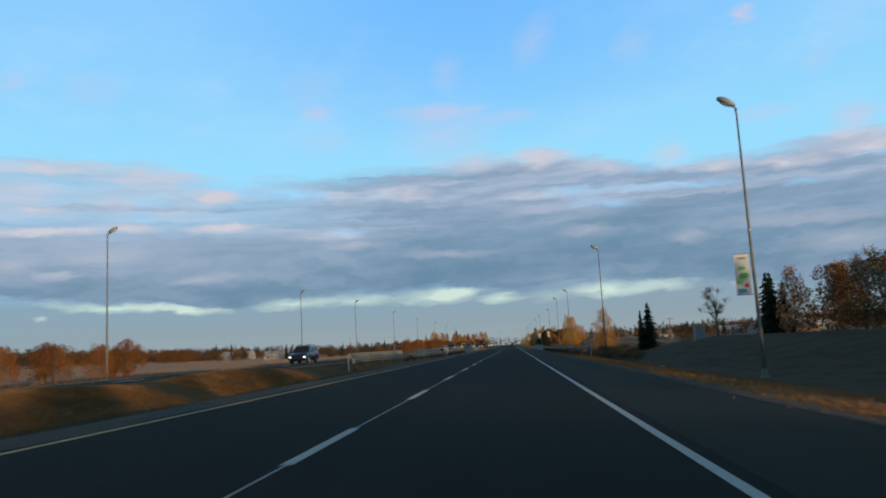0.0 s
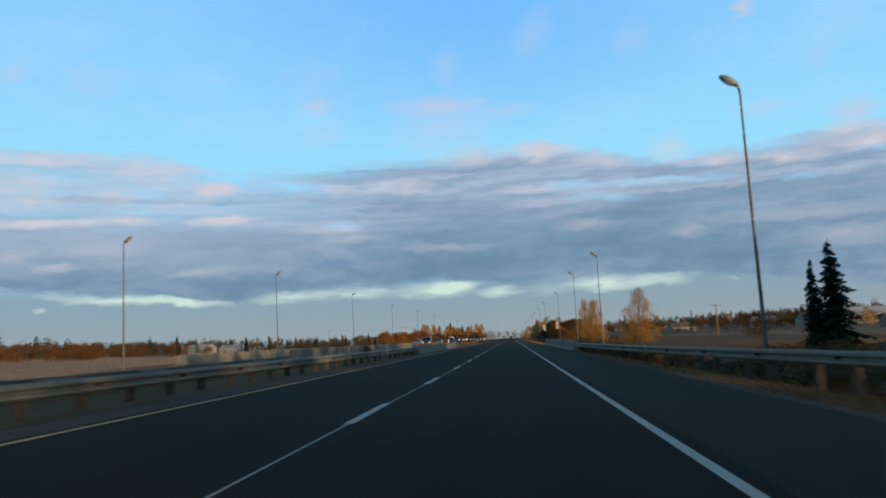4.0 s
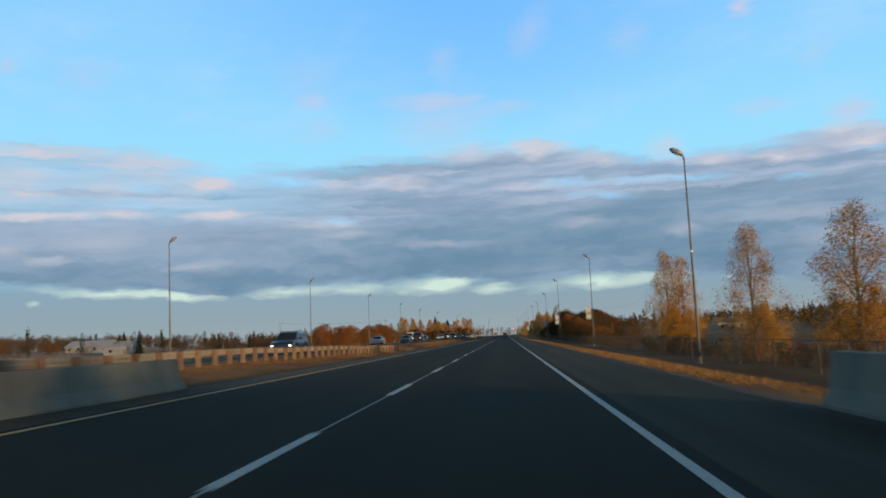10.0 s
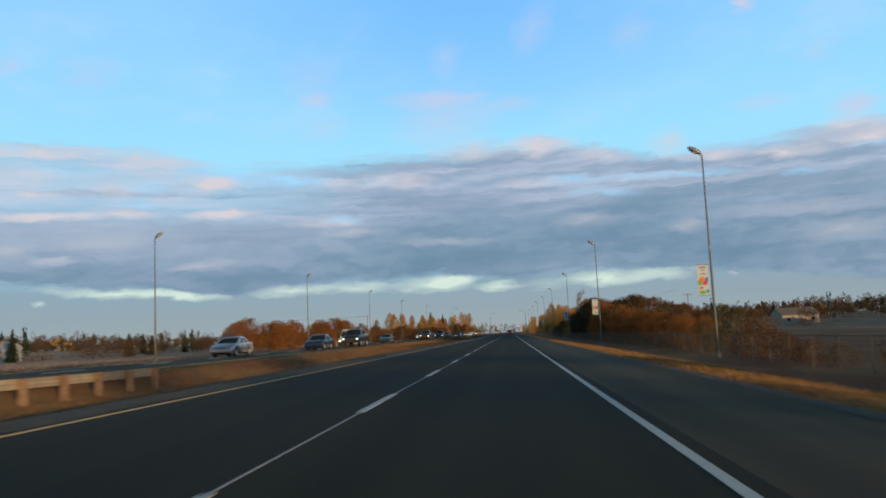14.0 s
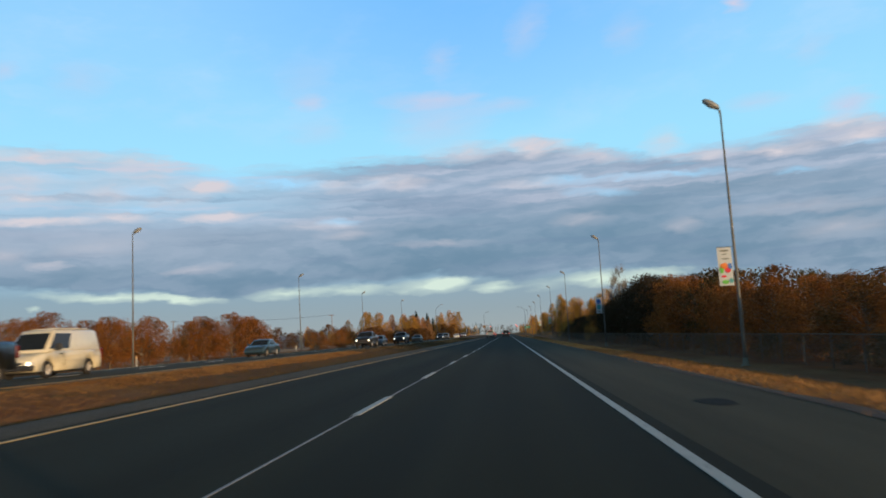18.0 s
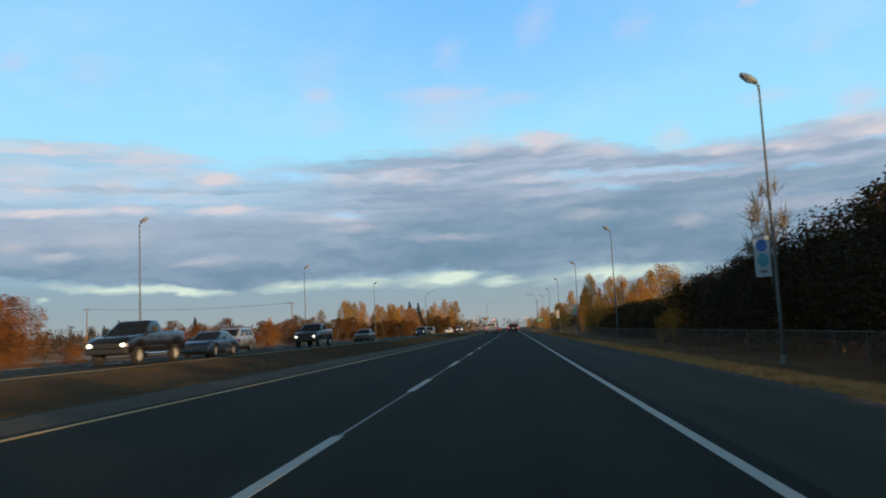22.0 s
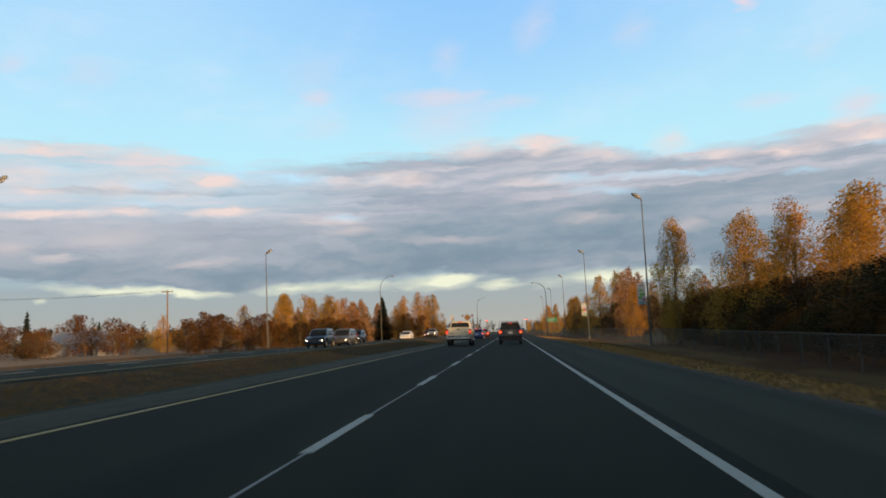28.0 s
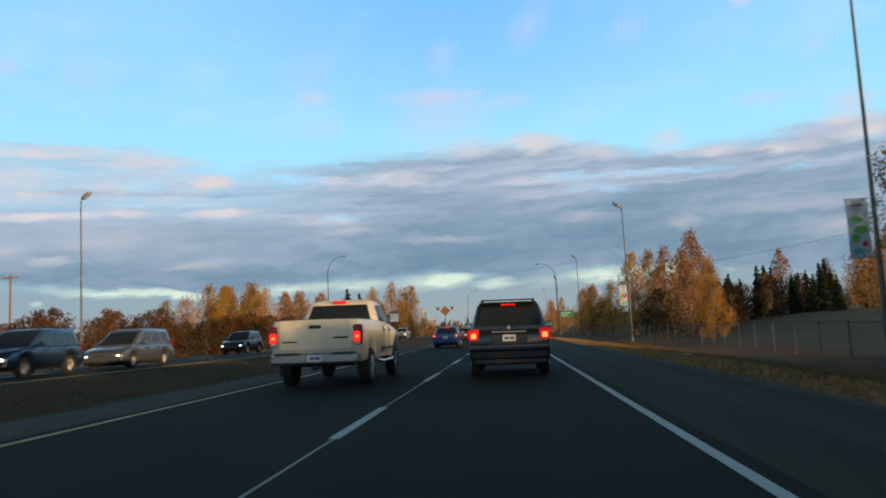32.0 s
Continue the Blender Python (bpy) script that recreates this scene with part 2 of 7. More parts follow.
# the long bank of stratus, its shaded body and the streaks of light on it
rag = w.math("MULTIPLY", w.math("SUBTRACT", fine, 0.5), 2.2)
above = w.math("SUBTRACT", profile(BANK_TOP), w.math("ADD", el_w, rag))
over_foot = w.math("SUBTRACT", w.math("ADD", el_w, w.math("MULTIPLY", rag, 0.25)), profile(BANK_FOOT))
cover = w.math("MULTIPLY", w.smooth(above, -0.55, 0.9), w.smooth(over_foot, -0.12, 0.45))
grey = w.mix(w.smooth(fine, 0.36, 0.64), lin(176, 184, 203), lin(150, 166, 188))
grey = w.mix(w.smooth(w.math("SUBTRACT", 11.5, el), 0.0, 5.0), grey, w.mix(w.smooth(puff, 0.35, 0.65), lin(144, 161, 181), lin(124, 147, 169)))
grey = w.mix(w.math("MULTIPLY", total(DARK), 0.8, clamp=True), grey, lin(127, 143, 168))
grey = w.mix(w.math("MULTIPLY", total(DEEP), 0.85, clamp=True), grey, lin(99, 129, 152))
thin = w.math("MULTIPLY", w.smooth(w.math("MULTIPLY", az_w, -1.0), 6.0, 24.0), w.smooth(el_w, 8.2, 10.5))
pale = w.math("MULTIPLY", w.smooth(w.math("MULTIPLY", az_w, -1.0), 6.0, 26.0), w.smooth(el_w, 4.8, 7.5))
grey = w.mix(w.math("MULTIPLY", pale, 0.42), grey, lin(184, 190, 206))
sky = w.mix(w.math("MULTIPLY", cover, w.math("MULTIPLY_ADD", thin, -0.4, 0.95)), sky, grey)
ragged = w.math("MULTIPLY_ADD", w.smooth(puff, 0.3, 0.7), 1.0, 0.55)
streak = w.noise(w.xyz(w.math("MULTIPLY", az_w, 0.06), w.math("MULTIPLY", el_w, 1.25), 2.0), 1.0, 5.0, 0.55)
bands = w.math("MULTIPLY", w.smooth(streak, 0.5, 0.7), w.math("MULTIPLY", w.smooth(el_w, 7.5, 10.0), w.smooth(above, -0.6, 0.6)))
sky = w.mix(w.math("MULTIPLY", bands, w.math("MULTIPLY_ADD", thin, 0.4, 0.4)), sky, lin(204, 203, 218))
troughs = w.math("MULTIPLY", w.math("SUBTRACT", 1.0, w.smooth(streak, 0.3, 0.48)), w.math("MULTIPLY", cover, 0.4))
sky = w.mix(troughs, sky, lin(118, 140, 166))
hole = w.math("MULTIPLY", total(HOLES), ragged, clamp=True)
sky = w.mix(hole, sky, lin(168, 214, 246))
lit = w.math("MULTIPLY", w.math("ADD", w.math("ADD", total(LIT_HIGH), total(LIT_MID)), total(LIT_LOW)), ragged, clamp=True)
sky = w.mix(w.math("MULTIPLY", lit, 1.15, clamp=True), sky, lin(216, 207, 213))

# broken grey cloud overhead, out of view, added to dim the light from above
over = w.math("MULTIPLY", w.smooth(el, 32.5, 38.0), w.smooth(w.noise(coord.outputs["Generated"], 2.2, 5.0, 0.6), 0.3, 0.46))
sky = w.mix(w.math("MULTIPLY", over, 0.9), sky, lin(62, 70, 76))

# the pale clear strip under the bank
gap = w.math("MULTIPLY", total(STRIPS), w.math("MULTIPLY_ADD", fine, 1.6, 0.2), clamp=True)
sky = w.mix(gap, sky, lin(216, 230, 216))
below = w.math("LESS_THAN", el, -0.5)
sky = w.mix(below, sky, lin(70, 66, 58))
back = w.add("ShaderNodeBackground")
w.link(sky, back.inputs[0])
back.inputs[1].default_value = 1.0
out = w.add("ShaderNodeOutputWorld")
w.link(back.outputs[0], out.inputs[0])

sun = new("sun", bpy.data.lights.new("sun", "SUN"))
sun.data.energy, sun.data.angle, sun.data.color = 5.0, radians(0.6), (1.0, 0.62, 0.30)
a_, e_ = radians(SUN_AZIMUTH), radians(SUN_ELEVATION)
sun.matrix_world = look(Vector((math.sin(a_) * math.cos(e_), math.cos(a_) * math.cos(e_), math.sin(e_))) * 100, (0, 0, 0))


# ---- materials ----
def material(name, colour, rough=0.6, metal=0.0, vary=0.25, scale=3.0, fine=40.0, bump=0.0, second=None, per=0.0, coat=0.0, glow=0.0, translucent=0.0):
    """A surface with blotches and grain at real size; second: the colour of its stains; per: change from piece to piece."""
    m = bpy.data.materials.new(name)
    m.use_nodes = True
    n = Nodes(m.node_tree)
    tex = n.add("ShaderNodeTexCoord")
    geo = n.add("ShaderNodeNewGeometry")
    blotch = n.noise(geo.outputs["Position"], scale, 5.0, 0.6)
    grain = n.noise(geo.outputs["Position"], fine, 3.0, 0.6)
    c = tuple(colour) + (1.0,)
    dark = tuple(v * (1 - vary) for v in colour) + (1.0,)
    pale = tuple(min(1.0, v * (1 + vary)) for v in colour) + (1.0,)
    col = n.mix(n.smooth(blotch, 0.3, 0.7), dark, pale)
    col = n.mix(n.math("MULTIPLY", grain, 0.5 * min(1.0, vary * 3)), col, c)
    if second:
        col = n.mix(n.smooth(n.noise(geo.outputs["Position"], scale * 0.35, 6.0, 0.65), 0.48, 0.66), col, tuple(second) + (1.0,))
    if per:
        info = n.add("ShaderNodeObjectInfo")
        hsv = n.add("ShaderNodeHueSaturation")
        n.put(hsv.inputs["Value"], n.math("ADD", 1.0 - per, n.math("MULTIPLY", info.outputs["Random"], 2 * per)))
        n.put(hsv.inputs["Hue"], n.math("ADD", 0.5 - per * 0.06, n.math("MULTIPLY", info.outputs["Random"], per * 0.12)))
        n.link(col, hsv.inputs["Color"])
        col = hsv.outputs["Color"]
    b = n.add("ShaderNodeBsdfPrincipled")
    n.link(col, b.inputs["Base Color"])
    b.inputs["Metallic"].default_value = metal
    n.put(b.inputs["Roughness"], n.math("ADD", rough - 0.08, n.math("MULTIPLY", grain, 0.16), clamp=True))
    if coat:
        b.inputs["Coat Weight"].default_value, b.inputs["Coat Roughness"].default_value = coat, 0.05
    if glow:
        n.link(col, b.inputs["Emission Color"])
        b.inputs["Emission Strength"].default_value = glow
    if bump:
        bp = n.add("ShaderNodeBump")
        bp.inputs["Strength"].default_value, bp.inputs["Distance"].default_value = bump, 0.02
        n.link(grain, bp.inputs["Height"])
        n.link(bp.outputs[0], b.inputs["Normal"])
    surface = b.outputs[0]
    if translucent:
        t = n.add("ShaderNodeBsdfTranslucent")
        n.link(col, t.inputs[0])
        mx = n.add("ShaderNodeMixShader")
        mx.inputs[0].default_value = translucent
        n.link(surface, mx.inputs[1])
        n.link(t.outputs[0], mx.inputs[2])
        surface = mx.outputs[0]
    o = n.add("ShaderNodeOutputMaterial")
    n.link(surface, o.inputs[0])
    return m


def asphalt(name, shade):
    """Worn asphalt: aggregate, wheel tracks along the lanes, sealed cracks and moist patches; shaded stretches painted
    darker.
    """
    m = bpy.data.materials.new(name)
    m.use_nodes = True
    n = Nodes(m.node_tree)
    geo = n.add("ShaderNodeNewGeometry")
    sp = n.add("ShaderNodeSeparateXYZ")
    n.link(geo.outputs["Position"], sp.inputs[0])
    grain = n.noise(geo.outputs["Position"], 60.0, 3.0, 0.7)
    patch = n.noise(n.xyz(n.math("MULTIPLY", sp.outputs[0], 0.8), n.math("MULTIPLY", sp.outputs[1], 0.06), 0.0), 1.0, 5.0, 0.6)
    track = n.noise(n.xyz(n.math("MULTIPLY", sp.outputs[0], 1.1), n.math("MULTIPLY", sp.outputs[1], 0.004), 4.0), 1.0, 2.0, 0.5)
    f = n.math("ADD", n.math("MULTIPLY", patch, 0.5), n.math("MULTIPLY", track, 0.5))
    col = n.mix(n.smooth(f, 0.3, 0.7), tuple(v * 0.68 for v in shade) + (1,), tuple(v * 1.35 for v in shade) + (1,))
    col = n.mix(n.smooth(grain, 0.55, 0.8), col, tuple(v * 2.0 for v in shade) + (1,))
    # shade painted into the road colour, before y 190 and past 322
    shade_stretch = n.math("SUBTRACT", 1.0, n.math("MULTIPLY", n.smooth(sp.outputs[1], 166.0, 190.0), n.math("SUBTRACT", 1.0, n.smooth(sp.outputs[1], 322.0, 352.0))))
    # the approach is darkened further, fading out by y 140
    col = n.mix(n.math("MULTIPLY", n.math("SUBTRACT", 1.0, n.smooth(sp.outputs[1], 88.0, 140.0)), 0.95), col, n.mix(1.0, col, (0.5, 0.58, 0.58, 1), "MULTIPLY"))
    col = n.mix(n.math("MULTIPLY", shade_stretch, 0.85), col, n.mix(1.0, col, (0.52, 0.68, 0.72, 1), "MULTIPLY"))
    b = n.add("ShaderNodeBsdfPrincipled")
    n.link(col, b.inputs["Base Color"])
    n.put(b.inputs["Roughness"], n.math("ADD", 0.82, n.math("MULTIPLY", patch, 0.15)))
    b.inputs["Specular IOR Level"].default_value = 0.12
    bp = n.add("ShaderNodeBump")
    bp.inputs["Strength"].default_value, bp.inputs["Distance"].default_value = 0.5, 0.01
    n.link(grain, bp.inputs["Height"])
    n.link(bp.outputs[0], b.inputs["Normal"])
    o = n.add("ShaderNodeOutputMaterial")
    n.link(b.outputs[0], o.inputs[0])
    return m


def paint_line(name, colour):
    """Road paint, scuffed so that the asphalt shows through."""
    m = bpy.data.materials.new(name)
    m.use_nodes = True
    n = Nodes(m.node_tree)
    geo = n.add("ShaderNodeNewGeometry")
    worn = n.smooth(n.noise(geo.outputs["Position"], 9.0, 6.0, 0.7), 0.52, 0.72)
    grain = n.noise(geo.outputs["Position"], 70.0, 3.0, 0.7)
    col = n.mix(n.math("MULTIPLY", worn, 0.75), tuple(colour) + (1,), (0.06, 0.06, 0.06, 1))
    col = n.mix(n.smooth(grain, 0.6, 0.8), col, (0.08, 0.08, 0.08, 1))
    b = n.add("ShaderNodeBsdfPrincipled")
    n.link(col, b.inputs["Base Color"])
    b.inputs["Roughness"].default_value = 0.6
    o = n.add("ShaderNodeOutputMaterial")
    n.link(b.outputs[0], o.inputs[0])
    return m


def ground_cover(name, straw, rust, green, soil):
    """Autumn verge: straw, rust-brown weeds, some green, bare soil; the median's shade is painted in."""
    m = bpy.data.materials.new(name)
    m.use_nodes = True
    n = Nodes(m.node_tree)
    geo = n.add("ShaderNodeNewGeometry")
    sp = n.add("ShaderNodeSeparateXYZ")
    n.link(geo.outputs["Position"], sp.inputs[0])
    along = n.xyz(sp.outputs[0], n.math("MULTIPLY", sp.outputs[1], 0.35), 0.0)
    a = n.noise(along, 0.22, 5.0, 0.6)
    b_ = n.noise(along, 0.9, 5.0, 0.65)
    c_ = n.noise(geo.outputs["Position"], 9.0, 4.0, 0.7)
    col = n.mix(n.smooth(a, 0.4, 0.62), tuple(straw) + (1,), tuple(rust) + (1,))
    col = n.mix(n.smooth(b_, 0.55, 0.75), col, tuple(green) + (1,))
    # median past y 300: shade painted in with the brown of its weeds
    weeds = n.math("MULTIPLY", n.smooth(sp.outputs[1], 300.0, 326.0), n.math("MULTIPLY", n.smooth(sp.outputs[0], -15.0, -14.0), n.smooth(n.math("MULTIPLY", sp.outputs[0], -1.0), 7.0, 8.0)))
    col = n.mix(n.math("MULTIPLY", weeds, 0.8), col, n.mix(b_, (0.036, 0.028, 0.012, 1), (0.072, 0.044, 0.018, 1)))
    # green grass before y 120, with its shade painted into the colour
    shaded_green = n.math("MULTIPLY", n.math("SUBTRACT", 1.0, n.smooth(sp.outputs[1], 96.0, 120.0)), n.math("MULTIPLY", n.smooth(sp.outputs[0], -15.0, -13.5), n.smooth(n.math("MULTIPLY", sp.outputs[0], -1.0), 7.0, 8.0)))
    col = n.mix(n.math("MULTIPLY", shaded_green, 0.75), col, n.mix(b_, (0.05, 0.054, 0.022, 1), (0.1, 0.08, 0.034, 1)))
    # near side of the ditch: its shade painted as dark green cover
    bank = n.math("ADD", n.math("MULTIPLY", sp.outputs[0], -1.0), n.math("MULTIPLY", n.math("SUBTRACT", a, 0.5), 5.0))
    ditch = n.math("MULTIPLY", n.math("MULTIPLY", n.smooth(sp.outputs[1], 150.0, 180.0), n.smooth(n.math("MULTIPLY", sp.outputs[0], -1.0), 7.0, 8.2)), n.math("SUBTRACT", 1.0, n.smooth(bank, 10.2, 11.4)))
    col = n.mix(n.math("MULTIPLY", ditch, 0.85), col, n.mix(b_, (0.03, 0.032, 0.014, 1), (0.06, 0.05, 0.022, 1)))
    west = n.math("MULTIPLY", sp.outputs[0], -1.0)
    fallow = n.math("MULTIPLY", n.math("MULTIPLY", n.smooth(west, 25.0, 26.5), n.math("SUBTRACT", 1.0, n.smooth(west, 54.0, 62.0))), n.math("SUBTRACT", 1.0, n.smooth(sp.outputs[1], 240.0, 300.0)))
    col = n.mix(n.math("MULTIPLY", fallow, 0.85), col, n.mix(n.smooth(sp.outputs[1], 150.0, 200.0), n.mix(n.smooth(b_, 0.35, 0.65), (0.04, 0.042, 0.018, 1), (0.1, 0.05, 0.022, 1)), n.mix(b_, (0.1, 0.05, 0.024, 1), (0.22, 0.12, 0.065, 1))))
    stubble = n.math("MULTIPLY", n.smooth(n.math("MULTIPLY", sp.outputs[0], -1.0), 54.0, 62.0), n.smooth(a, 0.25, 0.5))
    col = n.mix(n.math("MULTIPLY", stubble, 0.85), col, n.mix(b_, (0.34, 0.23, 0.15, 1), (0.46, 0.33, 0.22, 1)))
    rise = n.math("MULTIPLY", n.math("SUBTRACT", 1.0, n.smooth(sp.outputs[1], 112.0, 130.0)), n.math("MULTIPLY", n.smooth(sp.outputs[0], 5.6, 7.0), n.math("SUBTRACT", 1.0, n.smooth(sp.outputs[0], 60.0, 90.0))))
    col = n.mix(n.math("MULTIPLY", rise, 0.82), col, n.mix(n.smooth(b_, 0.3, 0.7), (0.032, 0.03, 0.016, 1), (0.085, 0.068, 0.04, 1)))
    pale = n.math("MULTIPLY", n.smooth(sp.outputs[0], 50.0, 62.0), n.smooth(a, 0.42, 0.55))
    col = n.mix(n.math("MULTIPLY", pale, 0.7), col, (0.3, 0.24, 0.17, 1))
    lawn = n.math("MULTIPLY", n.smooth(sp.outputs[0], 14.5, 17.0), n.math("SUBTRACT", 1.0, n.smooth(sp.outputs[0], 60.0, 80.0)))
    lawn = n.math("MULTIPLY", lawn, n.smooth(sp.outputs[1], 485.0, 500.0))
    col = n.mix(n.math("MULTIPLY", lawn, 0.8), col, n.mix(n.smooth(b_, 0.35, 0.65), (0.085, 0.088, 0.05, 1), (0.14, 0.125, 0.075, 1)))
    col = n.mix(n.smooth(c_, 0.58, 0.8), col, tuple(soil) + (1,))
    b = n.add("ShaderNodeBsdfPrincipled")
    n.link(col, b.inputs["Base Color"])
    b.inputs["Roughness"].default_value = 0.95
    b.inputs["Specular IOR Level"].default_value = 0.1
    bp = n.add("ShaderNodeBump")
    bp.inputs["Strength"].default_value, bp.inputs["Distance"].default_value = 0.3, 0.006
    n.link(c_, bp.inputs["Height"])
    n.link(bp.outputs[0], b.inputs["Normal"])
    o = n.add("ShaderNodeOutputMaterial")
    n.link(b.outputs[0], o.inputs[0])
    return m


def clear_glass(name, tint, see=0.35):
    m = bpy.data.materials.new(name)
    m.use_nodes = True
    n = Nodes(m.node_tree)
    g = n.add("ShaderNodeBsdfPrincipled")
    g.inputs["Base Color"].default_value = tuple(tint) + (1,)
    g.inputs["Roughness"].default_value = 0.04
    t = n.add("ShaderNodeBsdfTransparent")
    t.inputs[0].default_value = (0.45, 0.5, 0.52, 1)
    mx = n.add("ShaderNodeMixShader")
    mx.inputs[0].default_value = see
    n.link(g.outputs[0], mx.inputs[1])
    n.link(t.outputs[0], mx.inputs[2])
    o = n.add("ShaderNodeOutputMaterial")
    n.link(mx.outputs[0], o.inputs[0])
    return m


def wire_mesh(name):
    """Chain-link wire: thin galvanised diagonals with open air between."""
    m = bpy.data.materials.new(name)
    m.use_nodes = True
    n = Nodes(m.node_tree)
    tex = n.add("ShaderNodeNewGeometry")
    sp = n.add("ShaderNodeSeparateXYZ")
    n.link(tex.outputs["Position"], sp.inputs[0])

    def diagonal(sign):
        v = n.math("ADD", sp.outputs[1], n.math("MULTIPLY", sp.outputs[2], sign))
        v = n.math("ABSOLUTE", n.math("SUBTRACT", n.math("FRACT", n.math("DIVIDE", v, 0.09)), 0.5))
        return n.math("LESS_THAN", v, 0.06)
    wire = n.math("MAXIMUM", diagonal(1.0), diagonal(-1.0))
    b = n.add("ShaderNodeBsdfPrincipled")
    b.inputs["Base Color"].default_value, b.inputs["Roughness"].default_value = (0.055, 0.052, 0.042, 1), 0.7
    b.inputs["Metallic"].default_value = 0.1
    t = n.add("ShaderNodeBsdfTransparent")
    mx = n.add("ShaderNodeMixShader")
    n.link(wire, mx.inputs[0])
    n.link(t.outputs[0], mx.inputs[1])
    n.link(b.outputs[0], mx.inputs[2])
    o = n.add("ShaderNodeOutputMaterial")
    n.link(mx.outputs[0], o.inputs[0])
    return m


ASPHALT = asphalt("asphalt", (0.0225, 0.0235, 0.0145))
ASPHALT_OLD = asphalt("shoulder_asphalt", (0.06, 0.055, 0.035))
ASPHALT_FAR = asphalt("opposite_asphalt", (0.056, 0.051, 0.031))
LINE_WHITE = paint_line("line_white", (0.42, 0.42, 0.375))
LINE_YELLOW = paint_line("line_yellow", (0.42, 0.27, 0.055))
SEAM = paint_line("worn_seam", (0.2, 0.2, 0.2))
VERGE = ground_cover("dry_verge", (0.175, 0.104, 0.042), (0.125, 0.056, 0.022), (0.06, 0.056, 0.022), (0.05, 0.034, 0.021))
GRAVEL = material("gravel", (0.04, 0.034, 0.016), 0.95, vary=0.4, scale=2.0, fine=50, bump=0.6)
SOIL = material("bare_soil", (0.026, 0.019, 0.012), 0.95, vary=0.4, scale=3.0, fine=40, bump=0.5)
CONCRETE = material("concrete", (0.16, 0.162, 0.125), 0.88, vary=0.2, scale=1.2, fine=30, bump=0.25, second=(0.11, 0.112, 0.094))
STEEL = material("galvanised_steel", (0.15, 0.16, 0.125), 0.65, 0.12, 0.2, 1.5, 30, second=(0.15, 0.13, 0.1))
POLE = material("lamp_pole_steel", (0.105, 0.112, 0.105), 0.65, 0.1, 0.2, 0.8, 20)
LAMP_GREY = material("lamp_housing", (0.2, 0.22, 0.23), 0.5, 0.2, 0.1)
LENS = material("lamp_lens", (0.34, 0.36, 0.36), 0.25, 0.0, 0.05)
TIMBER = material("weathered_timber", (0.155, 0.095, 0.058), 0.85, vary=0.3, scale=6.0, fine=25, bump=0.4, per=0.2)
TIMBER_PALE = material("pale_rail", (0.215, 0.18, 0.125), 0.8, vary=0.2, scale=4.0, fine=25, bump=0.3, per=0.15)
CREOSOTE = material("dark_timber", (0.06, 0.046, 0.034), 0.9, vary=0.3, scale=6.0, fine=25, bump=0.4, per=0.15)
REFLECTOR = material("amber_reflector", (0.75, 0.4, 0.06), 0.25, 0.0, 0.05)
WIRE = wire_mesh("chain_link")
FENCE_STEEL = material("fence_steel", (0.085, 0.078, 0.062), 0.85, 0.0, 0.3, 2.0)
RUBBER = material("tyre_rubber", (0.018, 0.018, 0.018), 0.85, vary=0.25, scale=8.0, fine=60)
TRIM = material("black_plastic", (0.022, 0.023, 0.024), 0.6, vary=0.2, scale=6.0)
RIM = material("alloy_rim", (0.42, 0.41, 0.38), 0.4, 0.6, 0.2, 6.0, second=(0.2, 0.17, 0.13))
CHROME = material("chrome", (0.62, 0.62, 0.62), 0.18, 0.9, 0.05)
RED_ON = material("tail_lamp_lit", (0.62, 0.012, 0.012), 0.3, glow=0.42, vary=0.1)
RED_HOT = material("tail_lamp_core", (1.0, 0.17, 0.04), 0.3, glow=2.4, vary=0.1)
RED_OFF = material("tail_lamp", (0.11, 0.008, 0.008), 0.2, vary=0.1, coat=0.5)
HEAD_ON = material("headlamp_lit", (1.0, 0.84, 0.6), 0.2, glow=4.5, vary=0.05)
HEAD_OFF = material("headlamp", (0.5, 0.5, 0.5), 0.15, vary=0.05, coat=0.5)
RED_WARM = material("tail_lamp_glow", (0.8, 0.02, 0.015), 0.3, glow=1.1, vary=0.1)
PLATE = material("number_plate", (0.55, 0.56, 0.54), 0.5, vary=0.08)
PLATE_INK = material("plate_ink", (0.08, 0.1, 0.14), 0.5, vary=0.1)
BARK = material("bark", (0.13, 0.105, 0.08), 0.95, vary=0.35, scale=5.0, fine=25, bump=0.6)
BARK_PALE = material("aspen_bark", (0.17, 0.14, 0.1), 0.9, vary=0.35, scale=5.0, fine=25, bump=0.4)


# ---- building helpers ----
def part(name, bm, mat, parent=None, label="", smooth=False):
    """Links a bmesh as one mesh object, under a thing or a part."""
    me = bpy.data.meshes.new(name)
    bm.to_mesh(me)
    bm.free()
    for m in (mat if isinstance(mat, (list, tuple)) else [mat]):
        me.materials.append(m)
    if smooth:
        for p in me.polygons:
            p.use_smooth = True
    ob = new(name, me)
    if parent is not None:
        ob.parent = parent
    if label:
        tagged(ob, label)
    return ob


def raw(name, verts, faces, mat, parent=None, smooth=False):
    me = bpy.data.meshes.new(name)
    me.from_pydata(verts, [], faces)
    me.update()
    me.materials.append(mat)
    if smooth:
        for p in me.polygons:
            p.use_smooth = True
    ob = new(name, me)
    if parent is not None:
        ob.parent = parent
    return ob


def thing(name, label, category, group="", kind="", m=None):
    ob = tagged(new(name), label, category, group, kind)
    ob.empty_display_size = 0.2
    if m is not None:
        ob.matrix_basis = m
    return ob


